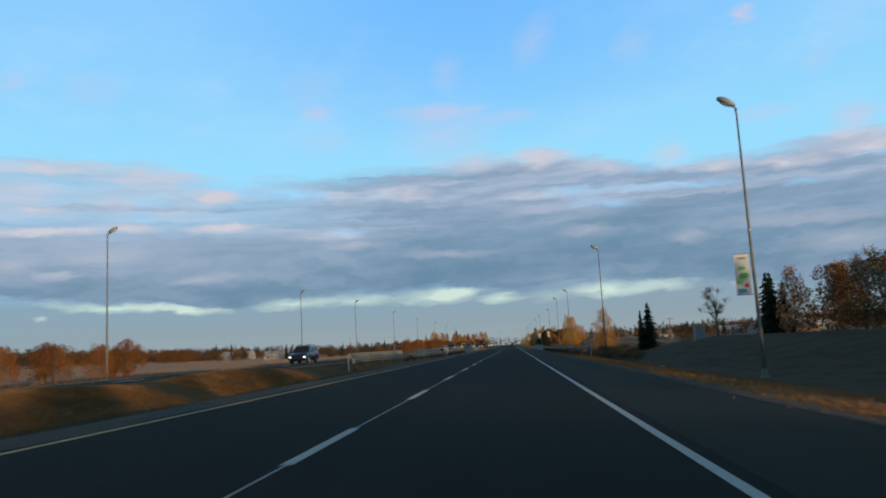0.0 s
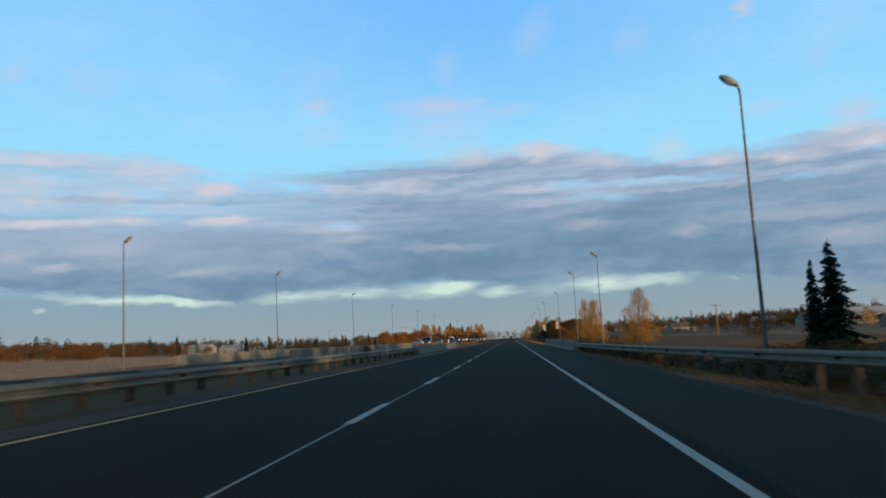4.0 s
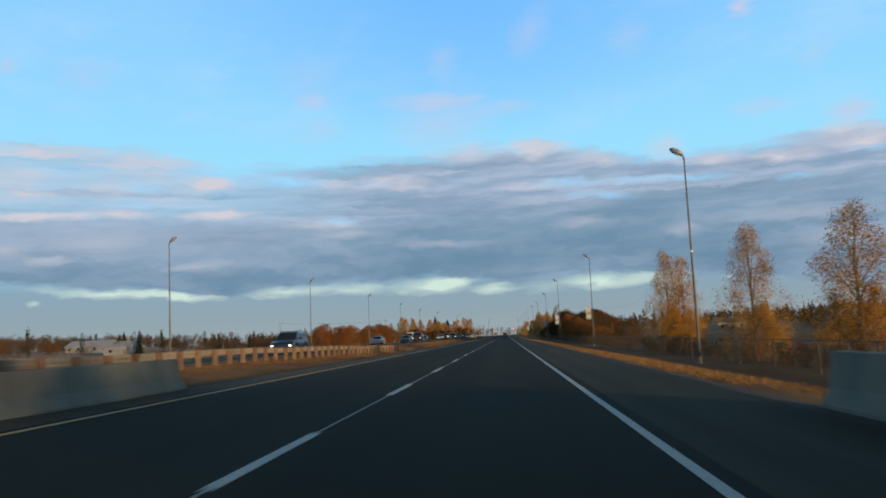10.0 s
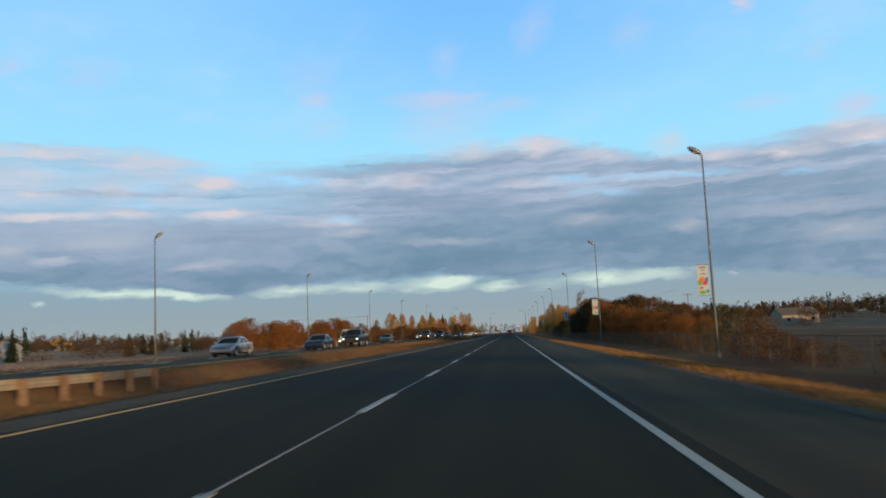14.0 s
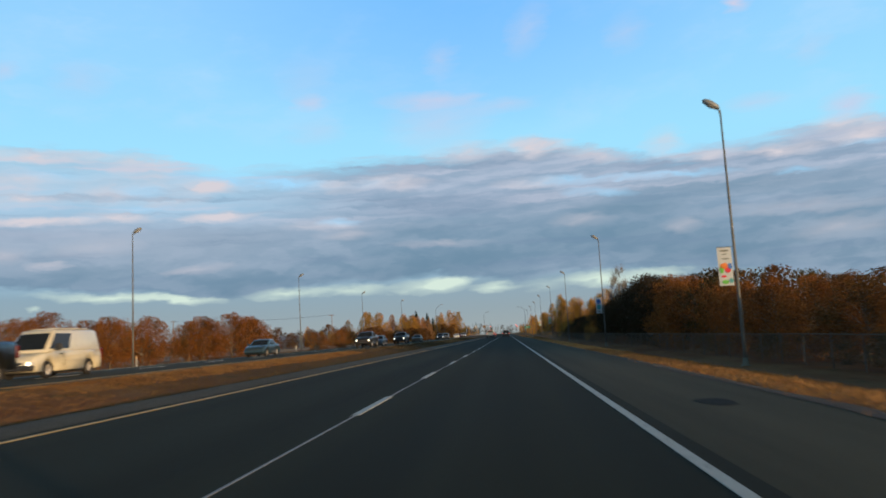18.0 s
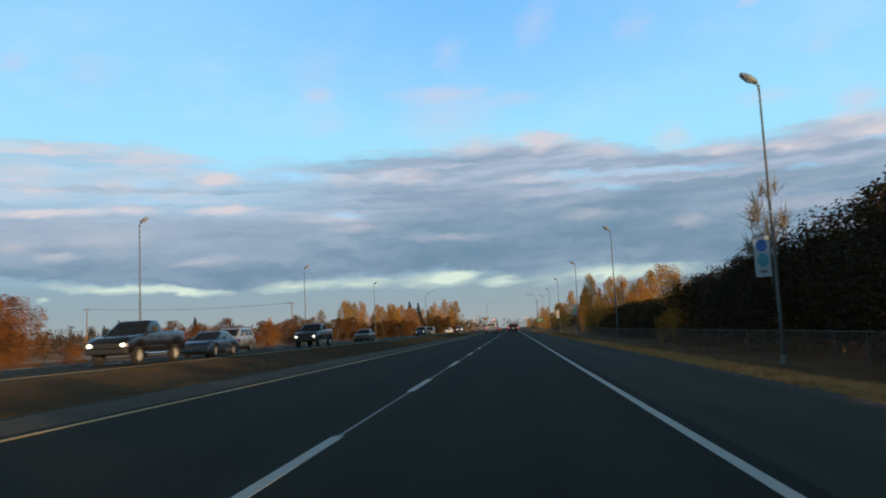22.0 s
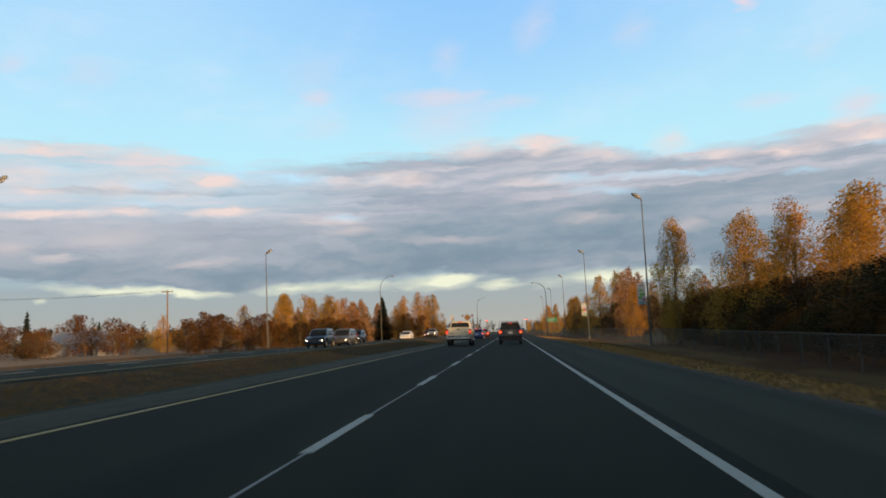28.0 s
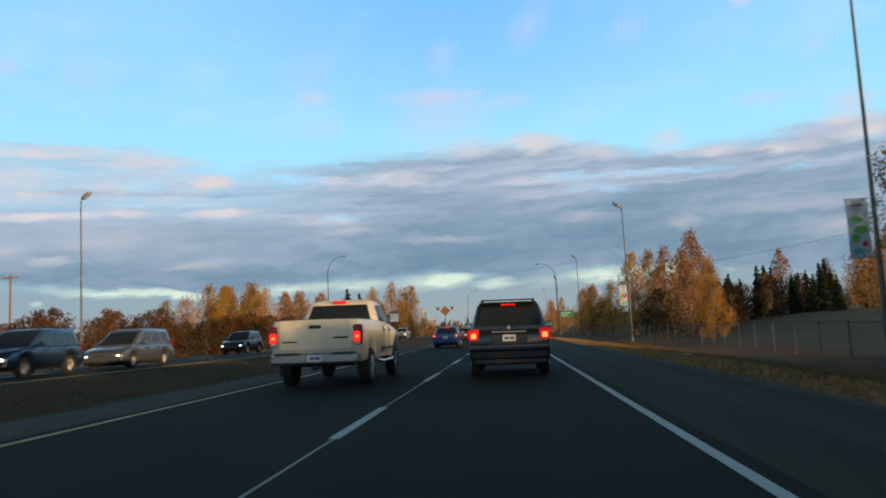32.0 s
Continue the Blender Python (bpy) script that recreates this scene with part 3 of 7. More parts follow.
def box(bm, x0, x1, y0, y1, z0, z1, bevel=0.0):
    """A box with rounded edges."""
    made = bmesh.ops.create_cube(bm, size=1.0)["verts"]
    for v in made:
        v.co = Vector((x0 if v.co.x < 0 else x1, y0 if v.co.y < 0 else y1, z0 if v.co.z < 0 else z1))
    if bevel:
        edges = list({e for v in made for e in v.link_edges})
        bmesh.ops.bevel(bm, geom=edges, offset=bevel, segments=1, affect="EDGES", profile=0.6)
    return bm


def boxed(*dims, bevel=0.0):
    return box(bmesh.new(), *dims, bevel=bevel)


def tube(bm, points, radii, sides=8, caps=True):
    """A round bar along points, with a radius at each."""
    rings = []
    for i, p in enumerate(points):
        p = Vector(p)
        d = (Vector(points[min(i + 1, len(points) - 1)]) - Vector(points[max(i - 1, 0)])).normalized()
        u = d.cross(Vector((0, 0, 1)) if abs(d.z) < 0.9 else Vector((1, 0, 0))).normalized()
        v = d.cross(u)
        rings.append([bm.verts.new(p + (u * math.cos(k * 2 * math.pi / sides) + v * math.sin(k * 2 * math.pi / sides)) * radii[i]) for k in range(sides)])
    for a, b in zip(rings, rings[1:]):
        for k in range(sides):
            bm.faces.new((a[k], a[(k + 1) % sides], b[(k + 1) % sides], b[k]))
    if caps:
        bm.faces.new(rings[0][::-1])
        bm.faces.new(rings[-1])
    return bm


def extrude_profile(profile, stations, closed=True):
    """A profile of (x, z) points carried through stations of (x, y, z)."""
    bm = bmesh.new()
    rings = [[bm.verts.new((sx + px, sy, sz + pz)) for px, pz in profile] for sx, sy, sz in stations]
    n = len(profile)
    for a, b in zip(rings, rings[1:]):
        for k in range(n if closed else n - 1):
            bm.faces.new((a[k], a[(k + 1) % n], b[(k + 1) % n], b[k]))
    if closed:
        bm.faces.new(rings[0])
        bm.faces.new(rings[-1][::-1])
    bmesh.ops.recalc_face_normals(bm, faces=bm.faces)
    return bm


def step(x, lo, hi):
    t = min(1.0, max(0.0, (x - lo) / (hi - lo)))
    return t * t * (3 - 2 * t)


# ---- the lie of the land ----
OUR_LEFT, OUR_RIGHT = -7.6, 4.35
OPP_LEFT, OPP_RIGHT, OPP_Z = -25.0, -14.6, 0.3
FAR_END = 1500.0


def road_z(x):
    return -0.02 * x


def land_z(x, y):
    """Height of the ground beside and under the roads."""
    if OUR_LEFT <= x <= OUR_RIGHT:
        z = road_z(x)
    elif x > OUR_RIGHT:
        low = -1.25 + 0.35 * step(60 - y, 0, 60) + 0.5 * step(y, 430, 520)
        z = road_z(OUR_RIGHT) - 0.16 * step(x, OUR_RIGHT + 0.2, OUR_RIGHT + 1.9) + (low + 0.23) * step(x, OUR_RIGHT + 0.9, 11.5)
        z += 2.1 * step(x, 15, 44) * step(y, 485, 560) + 1.5 * step(x, 60, 160)
        z += 2.0 * step(x, 12.5, 23) * (1 - step(y, 92, 122)) * (1 - 0.6 * step(x, 30, 60))
    elif x > OPP_RIGHT:
        deep = 0.52 - 0.5 * step(y, 42, 58) * (1 - step(y, 170, 190)) - 0.2 * step(y, 330, 360)
        z = 0.152 - deep * step(-x, 7.7, 9.9) + (deep + 0.14) * step(-x, 9.9, 14.4)
        z += 0.22 * noise.noise((x * 0.16, y * 0.055, 6.0)) * step(-x, 9.2, 11.5) * step(x, -14.4, -12.5) * (1 - step(y, 42, 58) * (1 - step(y, 175, 190)))
        mounds = math.exp(-((y - 19.5) / 5.5) ** 2) + math.exp(-((y - 34.5) / 6.0) ** 2)
        z += (0.12 + 0.26 * mounds) * step(-x, 9.6, 12.4) * step(x, -14.5, -13.4) * (1 - step(y, 44, 60))
        z -= float(np.interp(y, (196, 208, 218, 230, 252, 285), (0.0, 0.12, 0.22, 0.36, 0.55, 0.0))) * step(-x, 10.0, 12.6) * step(x, -14.6, -13.7)
    elif x >= OPP_LEFT:
        z = OPP_Z
    else:
        z = OPP_Z - 0.75 * step(-x, -OPP_LEFT, 33) + 5.5 * step(-x, 38, 330) - 2.0 * step(y, 300, 420) * step(-x, 38, 330)
    # the creek that both roads cross
    creek = math.exp(-((y - 146) / 17.0) ** 4)
    side = max(step(x, 4.7, 9.0), step(-x, 25.4, 30.0), step(-x, 8.6, 10.0) * step(x, -14.0, -12.8))
    z -= 3.6 * creek * side * (1 - step(abs(x), 45, 90))
    rough = noise.noise((x * 0.21, y * 0.16, 0.0)) * 0.03 + noise.noise((x * 0.7, y * 0.3, 3.0)) * 0.006
    clear = min(abs(x - OUR_LEFT), abs(x - OUR_RIGHT), abs(x - OPP_LEFT), abs(x - OPP_RIGHT))
    if not (OUR_LEFT <= x <= OUR_RIGHT or OPP_LEFT <= x <= OPP_RIGHT):
        z += rough * min(1.0, clear / 2.0) + noise.noise((x * 0.012, y * 0.012, 9.0)) * min(1.4, max(0, abs(x) - 40) * 0.012)
    return z


def build_ground():
    xs = [-2600, -1500, -900, -600, -420, -300, -230, -180, -140, -110, -88, -70, -58, -48, -42, -38, -35, -32, -30, -28.5, -27, -26, -25.3]
    xs += [-24.9, -20, -14.7, -14.2, -13.5, -12.8, -12, -11.2, -10.4, -9.7, -9, -8.3, -7.7, -7.4, -2, 4.2, 4.6, 5.2, 5.8, 6.5, 7.3, 8.2, 9.2, 10.3, 11.5, 13, 15, 17.5, 20.5, 24]
    xs += [28, 33, 39, 46, 55, 66, 80, 98, 120, 150, 190, 240, 300, 420, 600, 900, 1500, 2600]
    ys = [-900, -400, -200, -120, -80] + [-60 + 2.5 * i for i in range(285)] + [655 + 8 * i for i in range(30)] + [900 + 40 * i for i in range(16)] + [1600, 1900, 2400, 3000]
    verts, faces = [], []
    for y in ys:
        for x in xs:
            drop = 0.06 if (OUR_LEFT - 0.2 < x < OUR_RIGHT + 0.3 or OPP_LEFT - 0.35 < x < OPP_RIGHT + 0.2) else 0.0
            verts.append((x, y, land_z(x, y) - drop))
    nx = len(xs)
    for j in range(len(ys) - 1):
        for i in range(nx - 1):
            faces.append((j * nx + i, j * nx + i + 1, (j + 1) * nx + i + 1, (j + 1) * nx + i))
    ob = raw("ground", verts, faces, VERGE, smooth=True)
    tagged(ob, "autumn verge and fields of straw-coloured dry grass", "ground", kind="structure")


build_ground()


def slab(name, xs, zs, mat, label, category, y0=-120.0, y1=FAR_END):
    """A paved strip with a real edge, level along its length."""
    bm = bmesh.new()
    ys = [y0 + (y1 - y0) * k / 60 for k in range(61)]
    rows = [[bm.verts.new((x, y, z)) for x, z in zip(xs, zs)] for y in ys]
    low = [[bm.verts.new((x, y, z - 0.22)) for x, z in ((xs[0] - 0.1, zs[0]), (xs[-1] + 0.1, zs[-1]))] for y in ys]
    for a, b, c, d in zip(rows, rows[1:], low, low[1:]):
        for k in range(len(xs) - 1):
            bm.faces.new((a[k], a[k + 1], b[k + 1], b[k]))
        bm.faces.new((c[0], a[0], b[0], d[0]))
        bm.faces.new((a[-1], c[1], d[1], b[-1]))
    return tagged(part(name, bm, mat), label, category, kind="structure")


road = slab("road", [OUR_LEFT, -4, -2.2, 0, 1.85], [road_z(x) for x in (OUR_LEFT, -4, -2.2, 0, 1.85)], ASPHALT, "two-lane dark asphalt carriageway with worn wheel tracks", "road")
shoulder = slab("pavement", [1.85, 3.0, OUR_RIGHT], [road_z(x) - 0.002 for x in (1.85, 3.0, OUR_RIGHT)], ASPHALT_OLD, "paved shoulder of older greyer asphalt beside the lane", "shoulder")
road_2 = slab("road_2", [OPP_LEFT, -20, OPP_RIGHT], [OPP_Z, OPP_Z + 0.04, OPP_Z], ASPHALT_FAR, "opposite asphalt carriageway beyond the grass median", "road")


def strip(x0, x1, y0, y1, lift=0.006, z=None):
    bm = bmesh.new()
    n = max(1, int((y1 - y0) / 25))
    rows = []
    for k in range(n + 1):
        y = y0 + (y1 - y0) * k / n
        rows.append([bm.verts.new((x, y, (road_z(x) if z is None else z) + dz)) for x, dz in ((x0, -0.004), (x0 + 0.004, lift), (x1 - 0.004, lift), (x1, -0.004))])
    for a, b in zip(rows, rows[1:]):
        for k in range(3):
            bm.faces.new((a[k], a[k + 1], b[k + 1], b[k]))
    return bm


verge_strip = thing("gravel_strip", "loose grey-brown gravel between the yellow line and the median grass", "gravel", kind="structure")
for name_, x_in, x_out, mat_, lift_ in (("gravel", lambda y: -6.58 + 0.42 * step(y, 240, 400), OUR_LEFT - 0.12, GRAVEL, 0.012), ("soil", lambda y: 4.22, 4.7, SOIL, 0.006)):
    bm = bmesh.new()
    rows = []
    for k in range(900):
        y = -60 + 0.9 * k
        wob = 0.16 * noise.noise((y * 0.35, 2.0, x_out)) + 0.07 * noise.noise((y * 1.3, 5.0, x_out))
        wob_in = 0.12 * noise.noise((y * 0.3, 8.0, x_out)) + 0.05 * noise.noise((y * 1.5, 3.0, x_out))
        a, b = x_in(y) + wob_in, x_out + wob
        ends = []
        for x, dz in ((a, 0.004), (a + (b - a) * 0.25, lift_), (a + (b - a) * 0.8, lift_), (b, -0.03)):
            ends.append(bm.verts.new((x, y, max(road_z(max(OUR_LEFT, min(OUR_RIGHT, x))) - 0.06 * max(0.0, abs(x - (OUR_RIGHT if x > 0 else OUR_LEFT)) if (x > OUR_RIGHT or x < OUR_LEFT) else 0.0), land_z(x, y) - 0.02 if not OUR_LEFT <= x <= OUR_RIGHT else -9) + dz)))
        rows.append(ends)
    for p, q in zip(rows, rows[1:]):
        for k in range(3):
            bm.faces.new((p[k], p[k + 1], q[k + 1], q[k]))
    bmesh.ops.recalc_face_normals(bm, faces=bm.faces)
    part(name_, bm, mat_, verge_strip, "dark bare soil along the shoulder" if name_ == "soil" else "", smooth=True)

marking = thing("lane_marking", "white and yellow painted lines on the carriageway", "road marking", kind="structure")
part("edge_line", strip(1.54, 1.66, -100, FAR_END), LINE_WHITE, marking, "solid white edge line")


def lane_x(y):
    """The line between the lanes; the lanes narrow a little on the way."""
    return -2.37 + 0.17 * step(y, 60, 90) + 0.15 * step(y, 300, 345)


def drifting(of, half, y0, y1, lift):
    bm = bmesh.new()
    rows = []
    n = int((y1 - y0) / 10)
    for k in range(n + 1):
        y = y0 + (y1 - y0) * k / n
        rows.append([bm.verts.new((of(y) + dx, y, road_z(of(y) + dx) + dz)) for dx, dz in ((-half, -0.004), (-half + 0.004, lift), (half - 0.004, lift), (half, -0.004))])
    for a, b in zip(rows, rows[1:]):
        for k in range(3):
            bm.faces.new((a[k], a[k + 1], b[k + 1], b[k]))
    return bm


part("median_line", drifting(lambda y: -6.35 + 0.45 * step(y, 240, 400), 0.055, -100, FAR_END, 0.006), LINE_YELLOW, marking, "solid yellow edge line")
part("seam", drifting(lane_x, 0.02, -100, 900, 0.004), SEAM, marking, "faint joint between the lanes")
first = None
for k in range(-8, 100):
    if first is None:
        first = part("dash", strip(-0.065, 0.065, 0, 3.3, 0.009, 0.0), LINE_WHITE, marking)
        first.location = (lane_x(7.5 + 9 * k), 7.5 + 9 * k, road_z(lane_x(7.5 + 9 * k)))
    else:
        d = first.copy()
        scene.collection.objects.link(d)
        d.location = (lane_x(7.5 + 9 * k), 7.5 + 9 * k, road_z(lane_x(7.5 + 9 * k)))
marking_2 = thing("lane_marking_2", "painted edge lines on the opposite carriageway", "road marking", kind="structure")
part("edge_line", strip(-24.0, -23.88, -100, FAR_END, 0.006, OPP_Z + 0.01), LINE_WHITE, marking_2)
part("median_line", strip(-15.6, -15.48, -100, FAR_END, 0.006, OPP_Z + 0.01), LINE_YELLOW, marking_2)
first = None
for k in range(-8, 90):
    if first is None:
        first = part("dash", strip(-19.86, -19.74, 0, 3.2, 0.006, OPP_Z + 0.042), LINE_WHITE, marking_2)
        first.location.y = 9 * k
    else:
        d = first.copy()
        scene.collection.objects.link(d)
        d.location.y = 9 * k


# ---- street lamps ----
def street_lamp(side, height):
    """A tapered steel pole with a tilted flat lamp head; side -1 leans its head to smaller x."""
    lamp = thing("street_lamp", "tall tapered galvanised steel street lamp with one tilted head", "street lamp", "street lamps along the road")
    bm = tube(bmesh.new(), [(0, 0, -0.1), (0, 0, 3.0), (0, 0, 8.0), (0, 0, height)], [0.105, 0.09, 0.064, 0.042], 10)
    part("pole", bm, POLE, lamp, smooth=True)
    bm = bmesh.new()
    box(bm, -0.2, 0.2, -0.2, 0.2, -0.25, 0.06, 0.02)
    tube(bm, [(0, 0, 0.05), (0, 0, 0.42)], [0.16, 0.15], 10)
    part("base", bm, CONCRETE, lamp)
    bm = tube(bmesh.new(), [(0, 0, height - 0.35), (side * 0.06, 0, height), (side * 0.2, 0, height + 0.08)], [0.042, 0.038, 0.034], 8)
    part("arm", bm, POLE, lamp, smooth=True)
    bm = bmesh.new()
    bmesh.ops.create_uvsphere(bm, u_segments=12, v_segments=8, radius=1.0)
    for v in bm.verts:
        v.co = Vector((v.co.x * 0.46, v.co.y * 0.22, v.co.z * (0.24 if v.co.z > 0 else 0.16)))
        v.co.x += side * 0.46
        v.co.z += height + 0.1 + abs(v.co.x) * 0.5
    head = part("lamp_head", bm, LAMP_GREY, lamp, smooth=True)
    bm = bmesh.new()
    bmesh.ops.create_uvsphere(bm, u_segments=10, v_segments=6, radius=1.0)
    for v in bm.verts:
        v.co = Vector((v.co.x * 0.28 + side * 0.5, v.co.y * 0.15, v.co.z * 0.08 + height - 0.015 + 0.5 * abs(v.co.x * 0.28 + side * 0.5)))
    part("lens", bm, LENS, head, smooth=True)
    part("band", tube(bmesh.new(), [(0, 0, 7.25), (0, 0, 7.31)], [0.074, 0.074], 10), LENS, lamp, "pale strap round the pole")
    return lamp


LAMPS_RIGHT = [(12.2, -17), (12.1, 38.4), (11.5, 95.7), (12.5, 165.5), (12.5, 204.9), (13.6, 272.6), (12.3, 324.9), (12.6, 382.0), (12.6, 438.6), (12.7, 494.2), (12.3, 545.0), (12.6, 600), (12.6, 655), (12.6, 712)]
LAMPS_LEFT = [(-35.8, 8), (-35.8, 64.2), (-36.2, 128.2), (-36.8, 177.2), (-36.8, 235.7), (-37.3, 298.5), (-36.3, 355.7), (-35.8, 414.5), (-35.7, 472.5), (-32.7, 522.8)]
proto_r, proto_l = street_lamp(-1, 13.6), street_lamp(1, 13.4)
for proto, places in ((proto_r, LAMPS_RIGHT), (proto_l, LAMPS_LEFT)):
    for k, (x, y) in enumerate(places):
        m = pose(x, y, land_z(x, y), 0, 0, random.uniform(-6, 6))
        m = m @ pose(0, 0, 0, random.uniform(-0.35, 0.35), random.uniform(-0.35, 0.35))
        if k == 0:
            proto.matrix_basis = m
        else:
            copy_thing(proto, m)

# ---- guard rails and barriers ----
W_BEAM = [(0.0, 0.155), (0.028, 0.14), (0.08, 0.1), (0.08, 0.055), (0.0, 0.012), (0.0, -0.012), (0.08, -0.055), (0.08, -0.1), (0.028, -0.14), (0.0, -0.155),
          (-0.006, -0.155), (0.02, -0.14), (0.072, -0.1), (0.072, -0.055), (-0.008, 0.0), (0.072, 0.055), (0.072, 0.1), (0.02, 0.14), (-0.006, 0.155)]


def guard_rail(face, path, label):
    """W-beam on timber posts; face +1 turns the beam to greater x; path: stations of (x, y)."""
    rail = thing("guard_rail", label, "guard rail")
    pts = []
    for (xa, ya), (xb, yb) in zip(path, path[1:]):
        n = max(1, round((yb - ya) / 3.8))
        pts += [(xa + (xb - xa) * k / n, ya + (yb - ya) * k / n) for k in range(n)]
    pts.append(path[-1])
    ground = [land_z(x, y) for x, y in pts]
    top = [road_z(OUR_LEFT if x < 0 else OUR_RIGHT) + 0.455 for x, y in pts]
    for (a, b, za, zb) in zip(pts, pts[1:], top, top[1:]):
        bm = extrude_profile([(face * px, pz) for px, pz in W_BEAM], [(a[0], a[1], za), (b[0], b[1] + 0.12, zb)])
        part("beam", bm, STEEL, rail)
    for k, ((x, y), g, z) in enumerate(zip(pts, ground, top)):
        for dy in (0.0, 1.9):
            if dy and k == len(pts) - 1:
                continue
            part("post", boxed(x - face * 0.28 - 0.09, x - face * 0.28 + 0.09, y + dy - 0.09, y + dy + 0.09, g - 0.3, z + 0.12, bevel=0.012), CREOSOTE, rail)
            part("spacer", boxed(x - face * 0.19 - 0.002 if face < 0 else x - 0.19, x + 0.19 if face < 0 else x - 0.002, y + dy - 0.07, y + dy + 0.07, z - 0.16, z + 0.14, bevel=0.01), CREOSOTE, rail)
    # flared end with a marker board
    x, y = pts[0]
    part("end_shoe", boxed(x - 0.1, x + 0.1, y - 0.55, y + 0.05, top[0] - 0.17, top[0] + 0.17, bevel=0.04), STEEL, rail)
    part("marker", boxed(x - face * 0.28 - 0.05, x - face * 0.28 + 0.05, y - 0.5, y - 0.46, ground[0], top[0] + 0.42, bevel=0.01), LAMP_GREY, rail, "pale grey marker post")
    return rail


guard_rail(1, [(-10.4, 49.0), (-8.9, 64.0), (-8.1, 82.0), (-7.75, 124.0)], "galvanised steel guard rail on dark timber posts beside the median")
guard_rail(-1, [(6.9, 72.0), (5.6, 88.0), (4.85, 104.0), (4.7, 121.5)], "galvanised steel guard rail on dark timber posts beside the shoulder")

JERSEY = [(0.0, 0.0), (0.0, 0.09), (0.14, 0.34), (0.2, 0.86), (0.215, 0.88), (0.36, 0.88), (0.38, 0.86), (0.46, 0.34), (0.6, 0.09), (0.6, 0.0)]


def concrete_barrier(face, x, z, y0, y1, scale, label, taper=True):
    """A row of cast concrete barrier segments; its foot towards the road lies at x."""
    wall = thing("concrete_barrier", label, "barrier", "bridge barriers")
    n = max(1, round((y1 - y0) / 6.0))
    for k in range(n):
        ya, yb = y0 + (y1 - y0) * k / n + 0.012, y0 + (y1 - y0) * (k + 1) / n - 0.012
        lo, hi = scale, scale
        if taper and k == 0:
            lo = scale * 0.93
        prof = lambda s: [(-face * px, pz * s) for px, pz in JERSEY]
        bm = bmesh.new()
        rings = [[bm.verts.new((x + px, y, z + pz)) for px, pz in prof(s)] for y, s in ((ya, lo), (yb, hi))]
        m_ = len(JERSEY)
        for i in range(m_):
            bm.faces.new((rings[0][i], rings[0][(i + 1) % m_], rings[1][(i + 1) % m_], rings[1][i]))
        bm.faces.new(rings[0])
        bm.faces.new(rings[1][::-1])
        bmesh.ops.recalc_face_normals(bm, faces=bm.faces)
        part("segment", bm, CONCRETE, wall)
    return wall


concrete_barrier(-1, 4.5, road_z(4.5) - 0.03, 117.5, 166.0, 0.92, "weathered grey concrete bridge barrier beside the shoulder")
concrete_barrier(1, -7.55, road_z(-7.55) - 0.03, 122.0, 172.5, 0.86, "weathered grey concrete bridge barrier along the median side")
concrete_barrier(-1, -14.5, OPP_Z - 0.03, 108.0, 167.5, 0.95, "pale concrete barrier of the opposite bridge deck")
concrete_barrier(1, -25.1, OPP_Z - 0.03, 116.0, 172.0, 0.95, "pale concrete barrier on the outer side of the opposite bridge")

deck = thing("bridge_deck", "concrete bridge decks under both carriageways over the creek", "bridge", kind="structure")
for x0, x1, z in ((OUR_LEFT - 0.7, OUR_RIGHT + 0.8, -0.3), (OPP_LEFT - 0.8, OPP_RIGHT + 0.8, 0.05)):
    part("slab", boxed(x0, x1, 116, 178, z - 0.9, z - 0.02), CONCRETE, deck)

# low timber rail on square posts along the median after the bridge
timber = thing("timber_rail", "low pale rail on square weathered timber posts along the median", "guard rail")
pts = []
for k in range(43):
    y = 168.5 + 1.92 * k
    x = -13.6 + 0.2 * step(y, 235, 250)
    pts.append((x, y, land_z(x, y)))
for k, (x, y, g) in enumerate(pts):
    lean = random.uniform(-0.03, 0.03)
    top_ = g + 0.74 + random.uniform(-0.025, 0.025)
    part("post", boxed(x - 0.1 + lean, x + 0.1 + lean, y - 0.1, y + 0.1, g - 0.3, top_, bevel=0.015), TIMBER, timber)
    if k:
        xa, ya, ga = pts[k - 1]
        bm = boxed(-0.035, 0.035, -0.02, 1.94, -0.15, 0.15, bevel=0.02)
        ob = part("rail", bm, TIMBER_PALE, timber)
        ob.matrix_basis = look((xa - 0.15, ya, ga + 0.59), (x - 0.15, y, g + 0.59)) @ pose(0, 0, 0, -90)
        rib = part("rib", boxed(0.035, 0.05, -0.02, 1.94, -0.03, 0.03, bevel=0.008), TIMBER_PALE, ob)

# ---- chain-link fence ----
FENCE_X = 13.9
FENCE_FROM, FENCE_TO = 172.0, 640.0
fence = thing("chain_link_fence", "galvanised chain-link fence on thin steel posts beside the verge", "fence")
n = int((FENCE_TO - FENCE_FROM) / 3.0)
base = [(FENCE_X + 0.5 * math.sin(k * 0.05), FENCE_FROM + 3.0 * k) for k in range(n + 1)]
level = [land_z(x, y) for x, y in base]
for k, ((x, y), g) in enumerate(zip(base, level)):
    part("post", tube(bmesh.new(), [(x, y, g - 0.2), (x + random.uniform(-0.03, 0.03), y, g + 1.56)], [0.032, 0.032], 6), FENCE_STEEL, fence)
